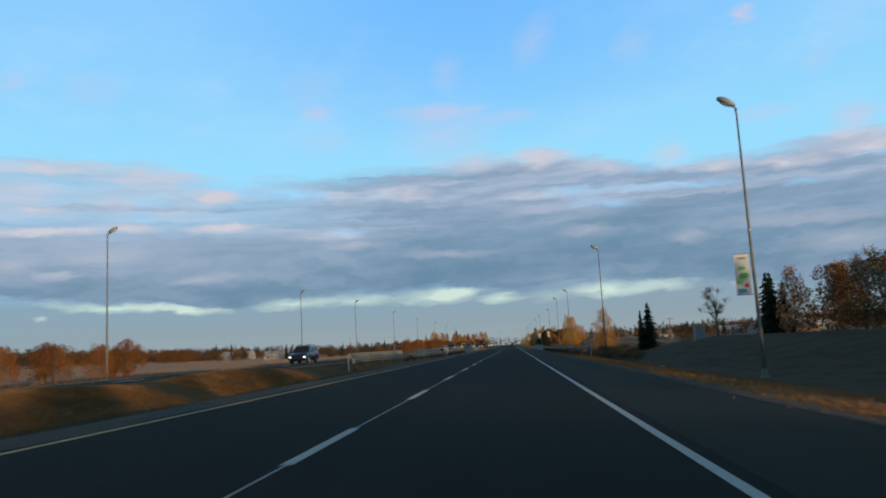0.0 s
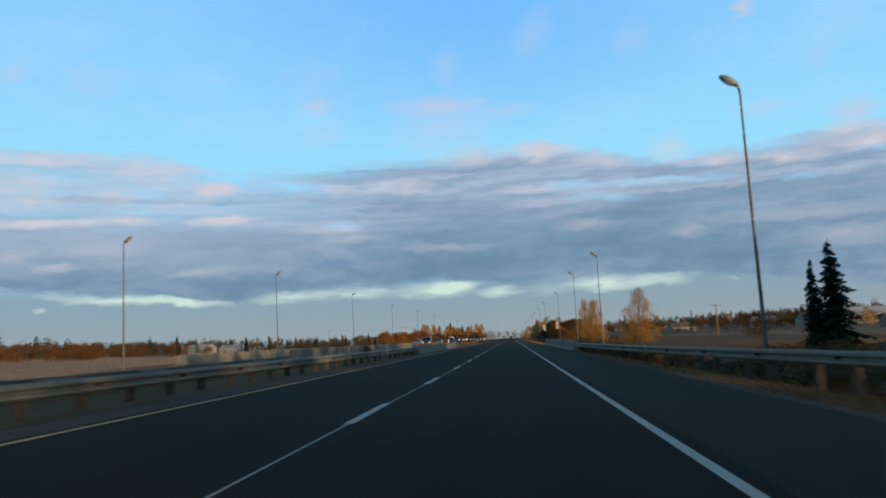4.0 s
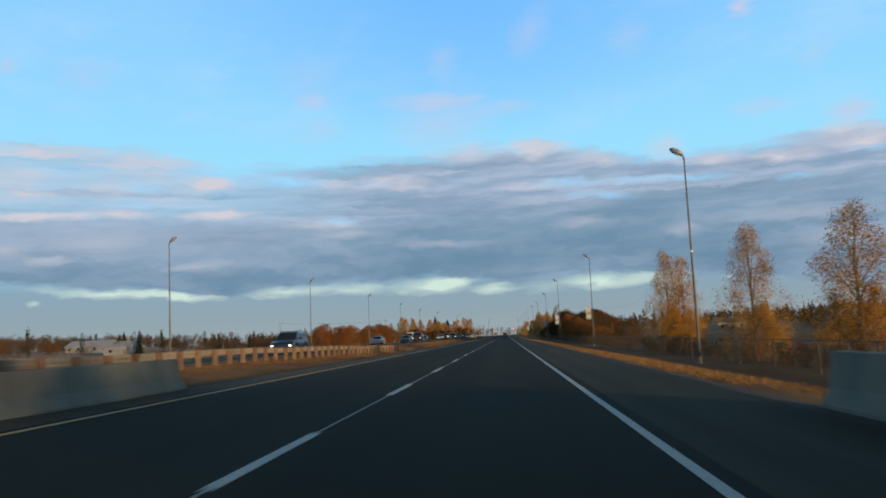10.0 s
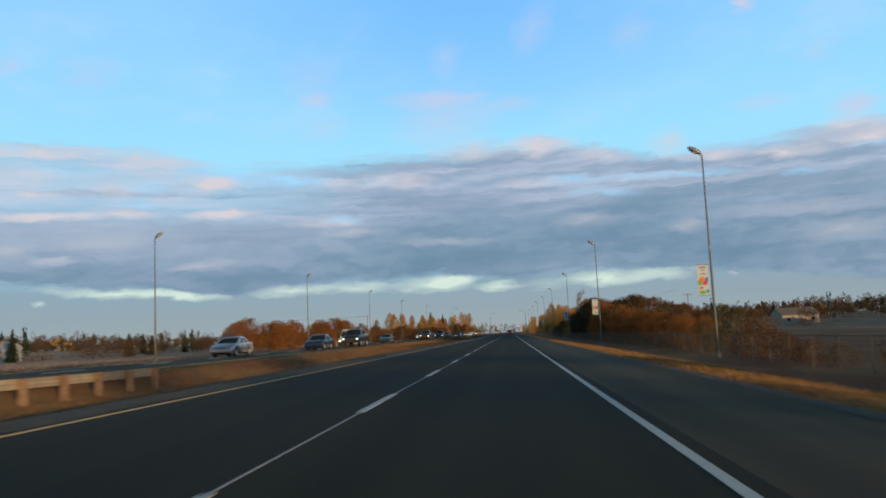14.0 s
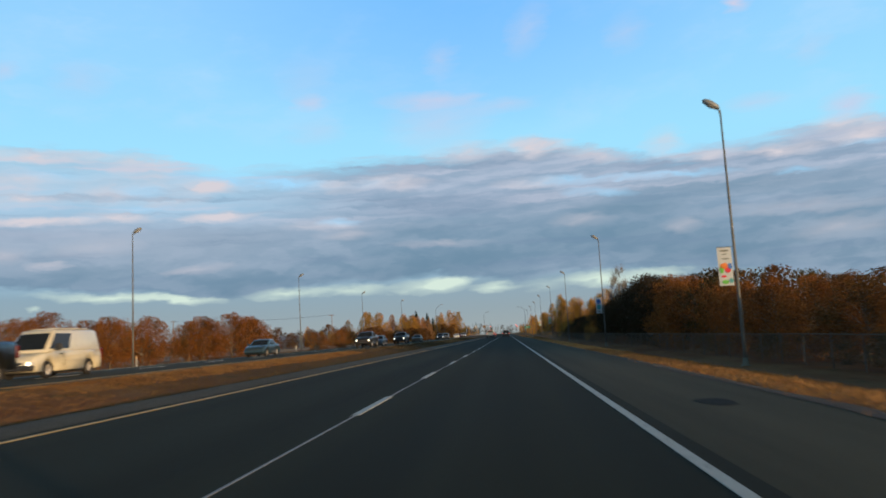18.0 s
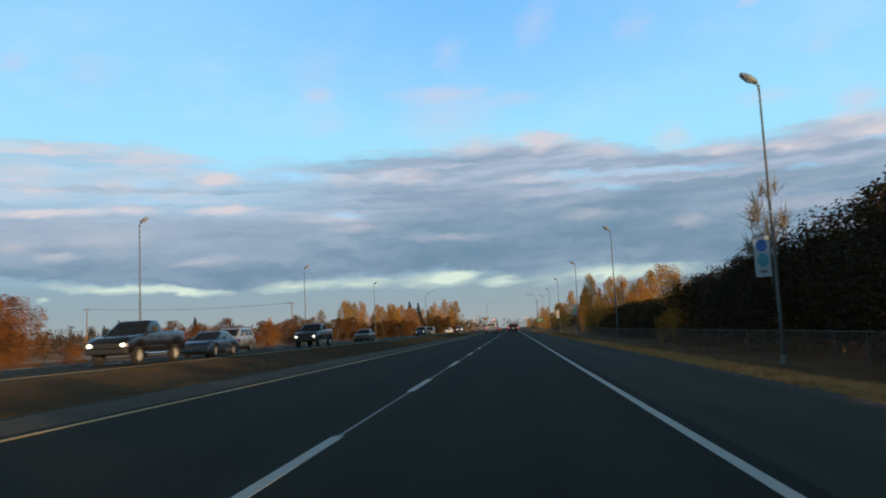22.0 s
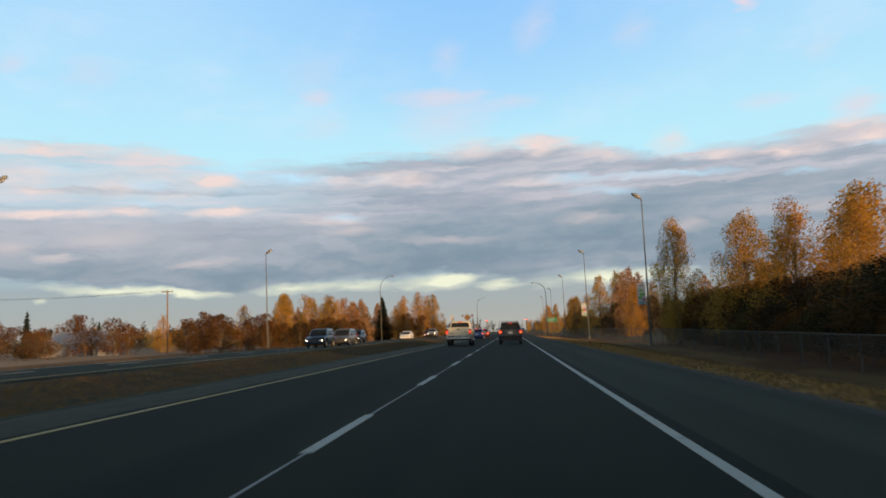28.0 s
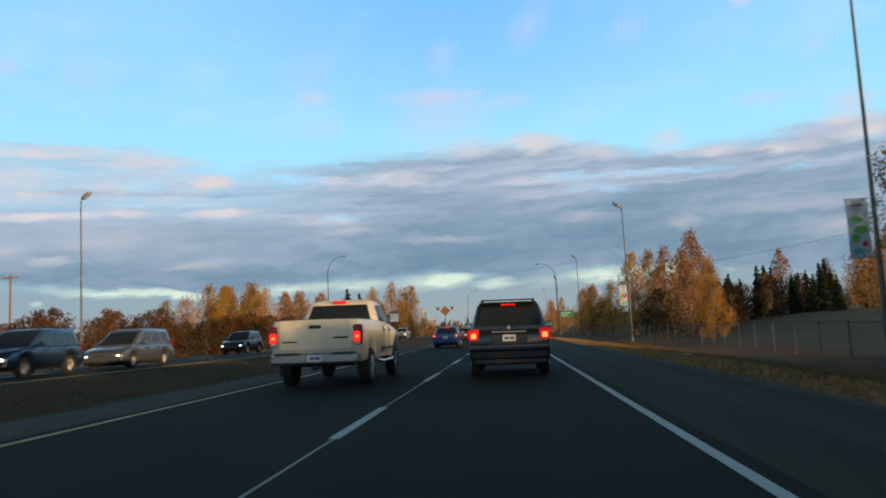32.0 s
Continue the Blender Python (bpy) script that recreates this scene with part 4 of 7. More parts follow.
for k in range(n):
    (xa, ya), (xb, yb) = base[k], base[k + 1]
    part("top_rail", tube(bmesh.new(), [(xa, ya, level[k] + 1.52), (xb, yb, level[k + 1] + 1.52)], [0.022, 0.022], 5), FENCE_STEEL, fence)
    raw("wire_panel", [(xa, ya, level[k] + 0.03), (xb, yb, level[k + 1] + 0.03), (xb, yb, level[k + 1] + 1.5), (xa, ya, level[k] + 1.5)], [(0, 1, 2, 3)], WIRE, fence)


# ---- vehicles ----
def car_paint(name, colour, metal=0.3, dirt=None):
    return material(name, colour, 0.38, metal, 0.08, 1.2, 60, second=dirt, coat=0.7)


PAINT = {
    "recess_grey": car_paint("recess_grey_paint", (0.03, 0.034, 0.033), 0.2),
    "charcoal": car_paint("charcoal_paint", (0.0105, 0.0115, 0.011), 0.2),
    "white": car_paint("dusty_white_paint", (0.6, 0.565, 0.43), 0.0, (0.48, 0.44, 0.31)),
    "clean_white": car_paint("white_paint", (0.66, 0.66, 0.63), 0.0),
    "blue": car_paint("blue_paint", (0.025, 0.07, 0.2), 0.4),
    "dark_blue": car_paint("dark_blue_paint", (0.012, 0.028, 0.058), 0.3),
    "steel_blue": car_paint("steel_blue_paint", (0.035, 0.07, 0.095), 0.4),
    "steel_grey": car_paint("steel_grey_paint", (0.085, 0.092, 0.096), 0.4),
    "silver": car_paint("silver_paint", (0.36, 0.37, 0.38), 0.6),
    "black": car_paint("black_paint", (0.014, 0.014, 0.015), 0.3),
    "maroon": car_paint("maroon_paint", (0.12, 0.014, 0.016), 0.3),
    "bronze": car_paint("bronze_paint", (0.1, 0.075, 0.05), 0.4),
}
CAR_GLASS = material("dark_car_glass", (0.014, 0.018, 0.022), 0.06, 0.0, 0.2, 1.0)

# kind: length, width, height, belt height, wheel radius, axle places (rear, front) from the middle,
# top line of the lower body as (y, z), cabin foot (rear, front), cabin roof (rear, front)
SHAPES = {
    "suv": (4.78, 1.92, 1.78, 1.12, 0.375, (-1.38, 1.42), [(-2.39, 0.98), (-2.3, 1.1), (0.95, 1.12), (1.5, 1.06), (2.1, 0.96), (2.39, 0.78)], (-2.24, 1.2), (-2.0, 0.42)),
    "sedan": (4.55, 1.76, 1.45, 0.93, 0.32, (-1.28, 1.36), [(-2.27, 0.86), (-2.2, 0.98), (-1.5, 0.99), (0.9, 0.95), (1.6, 0.88), (2.1, 0.74), (2.27, 0.6)], (-1.72, 1.12), (-0.95, 0.28)),
    "pickup": (5.78, 2.02, 1.98, 1.36, 0.41, (-1.66, 1.9), [(-2.89, 1.41), (-2.82, 1.45), (-0.2, 1.45), (1.15, 1.39), (1.75, 1.3), (2.55, 1.2), (2.89, 1.0)], (-0.62, 1.42), (-0.42, 0.62)),
    "van": (5.3, 1.98, 2.08, 1.15, 0.36, (-1.5, 1.65), [(-2.65, 1.1), (-2.6, 1.16), (1.3, 1.16), (1.9, 1.06), (2.45, 0.92), (2.65, 0.75)], (-2.58, 1.75), (-2.5, 1.0)),
    "minivan": (4.9, 1.94, 1.74, 1.02, 0.34, (-1.4, 1.55), [(-2.45, 0.96), (-2.4, 1.02), (1.1, 1.03), (1.7, 0.96), (2.2, 0.84), (2.45, 0.68)], (-2.36, 1.45), (-2.15, 0.5)),
}


def lofted(stations, width, floor, radius, axles):
    """The lower body: rounded sections along the length, raised over the wheels."""
    tops = stations
    lo_y, hi_y = tops[0][0], tops[-1][0]
    ys = [lo_y, lo_y + 0.05, lo_y + 0.16]
    for a in axles:
        ys += [a + radius * 1.17 * math.cos(math.pi * k / 8) for k in range(9)] + [a - radius * 1.19, a + radius * 1.19]
    ys += [y for y, z in tops] + [hi_y - 0.16, hi_y - 0.05]
    ys = sorted({round(min(hi_y, max(lo_y, y)), 3) for y in ys})
    bm = bmesh.new()
    rings = []
    for y in ys:
        zt = float(np.interp(y, [a for a, b in tops], [b for a, b in tops]))
        zb = floor
        for a in axles:
            d = abs(y - a) / (radius * 1.17)
            if d < 1.0:
                zb = max(zb, radius + radius * 1.17 * math.sqrt(1 - d * d))
        end = min(y - lo_y, hi_y - y)
        w = width / 2 * (1 - 0.10 * max(0.0, 1 - end / 0.22) ** 2 - (0.05 * max(0.0, 1 - (hi_y - y) / 0.9) ** 2))
        if end < 0.1:
            zb += 0.06
        zb = min(zb, zt - 0.12)
        h = zt - zb
        half = [(0.0, zb), (w * 0.9, zb), (w * 0.975, zb + h * 0.06), (w * 1.0, zb + h * 0.45), (w * 0.995, zb + h * 0.7), (w * 0.965, zb + h * 0.9), (w * 0.91, zt), (w * 0.5, zt + 0.012), (0.0, zt + 0.016)]
        ring = [(x, z) for x, z in half] + [(-x, z) for x, z in half[-2:0:-1]]
        rings.append([bm.verts.new((x, y, z)) for x, z in ring])
    n = len(rings[0])
    for a, b in zip(rings, rings[1:]):
        for k in range(n):
            bm.faces.new((a[k], b[k], b[(k + 1) % n], a[(k + 1) % n]))
    bm.faces.new(rings[0])
    bm.faces.new(rings[-1][::-1])
    bmesh.ops.recalc_face_normals(bm, faces=bm.faces)
    return bm


def cabin_ring(y0, y1, w, z, r=0.14):
    """A rounded rectangle, seen from above, at height z."""
    pts = []
    for cx, cy, a0 in ((w - r, y1 - r, 0), (-w + r, y1 - r, 90), (-w + r, y0 + r, 180), (w - r, y0 + r, 270)):
        for k in range(4):
            a = radians(a0 + 30 * k)
            pts.append((cx + r * math.cos(a), cy + r * math.sin(a), z))
    return pts


def cabin_mesh(shape):
    L, W, H, belt, r, axles, top, (f0, f1), (r0, r1) = shape
    wb, wt = W / 2 * 0.93, W / 2 * 0.76
    bm = bmesh.new()
    levels = [(f0, f1, wb, belt - 0.06), (f0 + (r0 - f0) * 0.02, f1 + (r1 - f1) * 0.03, wb * 0.995, belt + 0.02), (r0 - 0.02 * (r0 - f0), r1, wt + 0.015, H - 0.10), (r0 + 0.05, r1 - 0.1, wt * 0.95, H - 0.035), (r0 + 0.25, r1 - 0.4, wt * 0.7, H)]
    rings = [[bm.verts.new(p) for p in cabin_ring(*lv)] for lv in levels]
    n = len(rings[0])
    for a, b in zip(rings, rings[1:]):
        for k in range(n):
            bm.faces.new((a[k], a[(k + 1) % n], b[(k + 1) % n], b[k]))
    bm.faces.new(rings[-1])
    bm.faces.new(rings[0][::-1])
    bmesh.ops.recalc_face_normals(bm, faces=bm.faces)
    return bm


def pane(corners, lift, inset=0.0):
    """A thin sheet of glass laid on a sloping side, with its rounded rim."""
    c = [Vector(p) for p in corners]
    nrm = (c[1] - c[0]).cross(c[3] - c[0]).normalized()
    mid = sum(c, Vector()) / 4
    bm = bmesh.new()
    outer = [bm.verts.new(p) for p in c]
    inner = [bm.verts.new(mid + (p - mid) * 0.965 + nrm * lift) for p in c]
    for k in range(4):
        bm.faces.new((outer[k], outer[(k + 1) % 4], inner[(k + 1) % 4], inner[k]))
    bm.faces.new(inner)
    return bm


def wheel(parent, x, y, r, side, rim_mat, width=0.23):
    w = boxed(-0.01, 0.01, -0.02, 0.02, -0.02, 0.02)
    hub = part("wheel", tube(bmesh.new(), [(0, 0, 0), (side * 0.1, 0, 0)], [0.06, 0.05], 8), TRIM, parent)
    w.free()
    hub.location = (x, y, r)
    bm = bmesh.new()
    prof = [(-0.5, 0.62), (-0.5, 0.9), (-0.4, 0.985), (-0.2, 1.0), (0.2, 1.0), (0.4, 0.985), (0.5, 0.9), (0.5, 0.62)]
    rings = [[bm.verts.new((px * width, math.cos(a) * pr * r, math.sin(a) * pr * r)) for px, pr in prof] for a in (2 * math.pi * k / 24 for k in range(24))]
    for i in range(24):
        a, b = rings[i], rings[(i + 1) % 24]
        for k in range(len(prof)):
            bm.faces.new((a[k], a[(k + 1) % len(prof)], b[(k + 1) % len(prof)], b[k]))
    bmesh.ops.recalc_face_normals(bm, faces=bm.faces)
    part("tyre", bm, RUBBER, hub, smooth=True)
    bm = bmesh.new()
    face = side * width * 0.36
    ring = [[bm.verts.new((fx, math.cos(a) * pr * r, math.sin(a) * pr * r)) for fx, pr in ((face * 1.25, 0.64), (face * 1.2, 0.56), (face * 0.55, 0.5))] for a in (2 * math.pi * k / 20 for k in range(20))]
    for i in range(20):
        for k in range(2):
            bm.faces.new((ring[i][k], ring[i][k + 1], ring[(i + 1) % 20][k + 1], ring[(i + 1) % 20][k]))
    bm.faces.new([q[2] for q in ring])
    for k in range(5):
        a = 2 * math.pi * k / 5
        tube(bm, [(face * 1.0, 0, 0), (face * 1.05, math.cos(a) * r * 0.57, math.sin(a) * r * 0.57)], [0.055, 0.04], 4)
    bmesh.ops.recalc_face_normals(bm, faces=bm.faces)
    part("rim", bm, rim_mat, hub)
    return hub


def vehicle(kind, paint, label, category, lights="front", m=None, group="", rims=None):
    """A whole vehicle facing +y: body, cabin, glass, wheels, lamps and fittings."""
    shape = SHAPES[kind]
    L, W, H, belt, r, axles, top, (f0, f1), (r0, r1) = shape
    name = {"suv": "suv", "sedan": "sedan", "pickup": "pickup_truck", "van": "van", "minivan": "minivan"}[kind]
    car = thing(name, label, category, group, m=m)
    col = PAINT[paint]
    floor = r * (1.3 if kind == "pickup" else (0.95 if kind == "suv" else 0.75))
    part("body", lofted(top, W, floor, r, axles), col, car, smooth=True)
    part("cabin", cabin_mesh(shape), col, car, smooth=True)
    wb, wt = W / 2 * 0.93, W / 2 * 0.76

    def on_side(s, y, h):
        """A point on the cabin's side, h from 0 at the belt to 1 at the roof line."""
        z = belt + 0.02 + (H - 0.12 - belt) * h
        x = wb * 0.995 + (wt + 0.015 - wb * 0.995) * h
        return (s * (x + 0.004), y, z)

    def rear_y(h):
        return f0 + (r0 - f0) * h

    def front_y(h):
        return f1 + (r1 - f1) * h
    for s in (-1, 1):
        if kind == "van":
            spans = [(0.62, 0.98)]
        elif kind == "pickup":
            spans = [(0.12, 0.40), (0.45, 0.88)]
        elif kind in ("suv", "minivan"):
            spans = [(0.05, 0.27), (0.31, 0.57), (0.61, 0.90)]
        else:
            spans = [(0.13, 0.49), (0.53, 0.86)]
        for a, b in spans:
            lo, hi = 0.08, 0.9
            at_ = lambda t, h: rear_y(h) + 0.13 + (front_y(h) - rear_y(h) - 0.26) * t
            c = [on_side(s, at_(a, lo), lo), on_side(s, at_(b, lo), lo), on_side(s, at_(b, hi), hi), on_side(s, at_(a, hi), hi)]
            part("side_window", pane(c if s > 0 else c[::-1], 0.008), CAR_GLASS, car)
        n_doors = 2 if kind != "van" else 1
        for k in range(n_doors):
            y = {"pickup": (0.08, 0.92), "suv": (-0.75, 0.25), "sedan": (-0.7, 0.3), "minivan": (-0.6, 0.45), "van": (0.75, 0)}[kind][k]
            part("door_handle", boxed(min(s * W * 0.485, s * W * 0.505), max(s * W * 0.485, s * W * 0.505), y - 0.1, y + 0.1, belt - 0.17, belt - 0.12, bevel=0.008), TRIM, car)
            z0 = floor + 0.14
            part("door_gap", boxed(min(s * W * 0.49, s * W * 0.5015), max(s * W * 0.49, s * W * 0.5015), y - 0.2, y - 0.19, z0 + 0.1, belt - 0.06), TRIM, car)
        my = front_y(0.2) - 0.42
        big = kind in ("pickup", "van")
        mir = part("mirror", boxed(s * (W / 2 + 0.14) - (0.15 if big else 0.11), s * (W / 2 + 0.14) + (0.15 if big else 0.11), my - 0.06, my + 0.07, belt + 0.02, belt + (0.3 if big else 0.19), bevel=0.035), TRIM if big else col, car)
        part("mirror_arm", tube(bmesh.new(), [(s * W * 0.45, my + 0.02, belt + 0.03), (s * (W / 2 + 0.06), my, belt + 0.08)], [0.03, 0.025], 6), TRIM, car)
        part("mirror_glass", boxed(s * (W / 2 + 0.14) - (0.12 if big else 0.09), s * (W / 2 + 0.14) + (0.12 if big else 0.09), my - 0.066, my - 0.058, belt + 0.05, belt + (0.27 if big else 0.165), bevel=0.003), CHROME, mir)
        for a in axles:
            wheel(car, s * (W / 2 - 0.135), a, r, s, rims or RIM, 0.25 if kind == "pickup" else 0.22)

    def cross(y_of, lo, hi, wide, front):
        pts = []
        for sx, h in ((-1, lo), (1, lo), (1, hi), (-1, hi)):
            w_ = (wb * 0.995 + (wt - wb * 0.995) * h) * wide
            z = belt + 0.02 + (H - 0.12 - belt) * h
            pts.append((sx * w_, y_of(h) + (0.006 if front else -0.006), z))
        return pts[::-1] if front else pts
    if kind != "van" or True:
        part("rear_window", pane(cross(rear_y, 0.12, 0.93, 0.86, False), 0.01), CAR_GLASS, car)
    part("windshield", pane(cross(front_y, 0.06, 0.93, 0.88, True), 0.01), CAR_GLASS, car)
    lo_y, hi_y = -L / 2, L / 2
    # bumpers and lower trim
    bump_mat = CHROME if kind == "pickup" and paint == "white" else (TRIM if kind in ("van", "pickup") else col)
    bz = {"pickup": 0.66, "suv": 0.56}.get(kind, 0.5)
    part("rear_bumper", boxed(-W * 0.475, W * 0.475, lo_y - 0.07, lo_y + 0.16, bz - 0.14, bz + 0.1, bevel=0.05), bump_mat, car)
    part("front_bumper", boxed(-W * 0.465, W * 0.465, hi_y - 0.14, hi_y + 0.07, bz - 0.16, bz + 0.08, bevel=0.05), bump_mat, car)
    part("underside", boxed(-W * 0.36, W * 0.36, lo_y + 0.5, hi_y - 0.5, floor - 0.08, floor + 0.1, bevel=0.03), TRIM, car)
    part("grille", boxed(-W * 0.24, W * 0.24, hi_y - 0.06, hi_y + 0.015, bz + 0.1, top[-1][1] - 0.04, bevel=0.02), TRIM, car)
    # lamps
    hz = top[-1][1] - 0.12
    for s in (-1, 1):
        x0, x1 = sorted((s * W * 0.29, s * W * 0.455))
        lamp = part("headlamp", boxed(x0, x1, hi_y - 0.12, hi_y + 0.012, hz - 0.08, hz + 0.07, bevel=0.025), HEAD_OFF, car)
        if lights in ("front", "both"):
            cx = s * W * 0.37
            part("bulb", tube(bmesh.new(), [(cx, hi_y + 0.0, hz), (cx, hi_y + 0.03, hz)], [0.085, 0.075], 10), HEAD_ON, lamp, "lit headlamp")
        th = {"suv": (0.87, 1.13), "sedan": (0.74, 0.92), "pickup": (0.9, 1.34), "van": (0.75, 1.2), "minivan": (0.85, 1.25)}[kind]
        x0, x1 = sorted((s * W * (0.365 if kind in ("suv", "sedan") else 0.4), s * W * 0.497))
        on = lights in ("rear", "both")
        tl = part("tail_lamp", boxed(x0, x1, lo_y - 0.02, lo_y + (0.26 if kind == "suv" else 0.14), th[0], th[1], bevel=0.03), RED_ON if on and kind != "pickup" else RED_OFF, car, "lit red tail lamp" if on else "")
        if on:
            cx = (x0 + x1) / 2
            zc = th[0] + (th[1] - th[0]) * (0.42 if kind == "pickup" else 0.4)
            q = 0.06 if kind == "suv" else 0.045
            if kind == "pickup":
                part("glow_lens", boxed(cx - 0.07, cx + 0.07, lo_y - 0.03, lo_y - 0.01, zc - 0.11, zc + 0.11, bevel=0.02), RED_WARM, tl, "glowing red lens")
                part("reversing_lens", boxed(cx - 0.07, cx + 0.07, lo_y - 0.028, lo_y - 0.01, th[0] + 0.015, th[0] + 0.07, bevel=0.01), HEAD_OFF, tl, "clear reversing lens")
                q = 0.035
            part("bulb", boxed(cx - q, cx + q, lo_y - 0.034, lo_y - 0.01, zc - q, zc + q, bevel=0.01), RED_HOT, tl, "bright bulb")
    if lights in ("rear", "both"):
        z = H - 0.07
        part("brake_light", boxed(-0.17, 0.17, r0 - 0.07, r0 + 0.05, z - 0.03, z + 0.035, bevel=0.015), RED_ON, car, "lit red centre brake light")
    pl = part("number_plate", boxed(-0.155, 0.155, lo_y - 0.028, lo_y - 0.012, (bz + (0.28 if kind == "suv" else 0.13)) if kind != "pickup" else bz - 0.08, (bz + (0.43 if kind == "suv" else 0.28)) if kind != "pickup" else bz + 0.07, bevel=0.004) if kind != "pickup" else
              boxed(-0.155, 0.155, lo_y - 0.088, lo_y - 0.072, bz - 0.09, bz + 0.06, bevel=0.004), PLATE, car)
    py = lo_y - (0.031 if kind != "pickup" else 0.091)
    pz = bz + (0.355 if kind == "suv" else 0.2) if kind != "pickup" else bz - 0.015
    for k in range(2):
        part("bar", boxed(-0.11 + 0.12 * k, -0.01 + 0.12 * k, py - 0.002, py + 0.002, pz - 0.03, pz + 0.03), PLATE_INK, pl)
    if kind == "suv":
        for s in (-1, 1):
            part("roof_rail", tube(bmesh.new(), [(s * wt * 0.86, r0 + 0.2, H - 0.03), (s * wt * 0.86, r0 + 0.35, H + 0.045), (s * wt * 0.86, r1 - 0.35, H + 0.045), (s * wt * 0.86, r1 - 0.15, H - 0.05)], [0.02] * 4, 6), TRIM, car)
        part("spoiler", boxed(-wt * 0.92, wt * 0.92, r0 - 0.14, r0 + 0.12, H - 0.06, H - 0.015, bevel=0.015), col, car)
        part("garnish", boxed(-0.4, 0.4, lo_y - 0.05, lo_y + 0.02, 1.03, 1.085, bevel=0.02), CHROME, car, "chrome strip above the plate")
        part("plate_recess", boxed(-0.42, 0.42, lo_y - 0.012, lo_y + 0.02, 0.74, 1.0, bevel=0.01), PAINT["recess_grey"], car)
        part("cross_bar", boxed(-wt * 0.9, wt * 0.9, r0 + 0.5, r0 + 0.56, H + 0.035, H + 0.07, bevel=0.01), TRIM, car)
        part("badge", tube(bmesh.new(), [(0, lo_y - 0.02, 1.16), (0, lo_y + 0.01, 1.16)], [0.045, 0.045], 10), CHROME, car)
        part("wiper", tube(bmesh.new(), [(0.02, f0 - 0.03, belt + 0.06), (0.45, f0 - 0.01, belt + 0.12)], [0.012, 0.008], 5), TRIM, car)
        bm = bmesh.new()
        prof = [(-W * 0.49, 0.62), (W * 0.49, 0.62), (W * 0.47, 0.78), (-W * 0.47, 0.78)]
        ring_a = [bm.verts.new((px, lo_y - 0.1, pz)) for px, pz in prof]
        ring_b = [bm.verts.new((px, lo_y + 0.12, pz)) for px, pz in prof]
        for k in range(4):
            bm.faces.new((ring_a[k], ring_a[(k + 1) % 4], ring_b[(k + 1) % 4], ring_b[k]))
        bm.faces.new(ring_a[::-1])
        bm.faces.new(ring_b)
        bmesh.ops.recalc_face_normals(bm, faces=bm.faces)
        bmesh.ops.bevel(bm, geom=list(bm.edges), offset=0.03, segments=2, affect="EDGES", profile=0.6)
        part("bumper_cover", bm, col, car, smooth=True)
        part("valance", boxed(-W * 0.44, W * 0.44, lo_y - 0.055, lo_y + 0.2, 0.32, 0.44, bevel=0.03), TRIM, car)
        part("exhaust", tube(bmesh.new(), [(0.52, lo_y - 0.05, 0.29), (0.52, lo_y + 0.3, 0.31)], [0.032, 0.032], 8), CHROME, car)
        part("fog_reflector", boxed(0.6, 0.76, lo_y - 0.075, lo_y - 0.06, 0.5, 0.54), RED_OFF, car)
    if kind == "pickup":
        part("bed_liner", boxed(-W * 0.42, W * 0.42, lo_y + 0.09, f0 - 0.06, 1.44, 1.477, bevel=0.01), TRIM, car, "black cover over the load bed")
        part("tailgate", boxed(-W * 0.385, W * 0.385, lo_y - 0.018, lo_y + 0.04, 0.82, 1.455, bevel=0.015), col, car)
        part("tailgate_handle", boxed(-0.13, 0.13, lo_y - 0.03, lo_y - 0.012, 1.27, 1.345, bevel=0.01), TRIM, car)
        for s in (-1, 1):
            part("badge", boxed(s * 0.55 - 0.16, s * 0.55 + 0.16, lo_y - 0.024, lo_y - 0.015, 0.98 if s < 0 else 1.05, 1.015 if s < 0 else 1.09), TRIM, car)
            part("running_board", tube(bmesh.new(), [(s * W * 0.47, -0.75, 0.52), (s * W * 0.5, -0.5, 0.47), (s * W * 0.5, 1.15, 0.47), (s * W * 0.47, 1.35, 0.52)], [0.045] * 4, 8), CHROME, car)
            x0, x1 = sorted((s * W * 0.495, s * W * 0.51))
            part("side_moulding", boxed(x0, x1, -0.45, 1.35, 0.74, 0.8, bevel=0.005), TRIM, car)
        for s in (-1, 1):
            part("mud_flap", boxed(s * (W / 2 - 0.14) - 0.13, s * (W / 2 - 0.14) + 0.13, axles[0] - r - 0.09, axles[0] - r - 0.06, 0.24, 0.62), RUBBER, car)
        part("tow_hitch", boxed(-0.05, 0.05, lo_y - 0.16, lo_y + 0.2, 0.4, 0.48, bevel=0.01), TRIM, car)
        for s in (-1, 1):
            part("bumper_step", boxed(s * 0.62 - 0.24, s * 0.62 + 0.24, lo_y - 0.078, lo_y + 0.1, bz + 0.085, bz + 0.11, bevel=0.005), TRIM, car)
    if kind == "van":
        part("roof_rack", boxed(-wt * 0.8, wt * 0.8, r0 + 0.4, r1 - 0.5, H + 0.01, H + 0.06, bevel=0.01), PAINT["white"], car)
    return car


TILT = math.degrees(math.atan(0.02))


def ours(x, y):
    return pose(x, y, road_z(x) + 0.002, 0, TILT, 0)


def theirs(x, y):
    return pose(x, y, OPP_Z + 0.04 * (1 - abs(x + 20) / 5.2) + 0.003, 0, 0, 180)


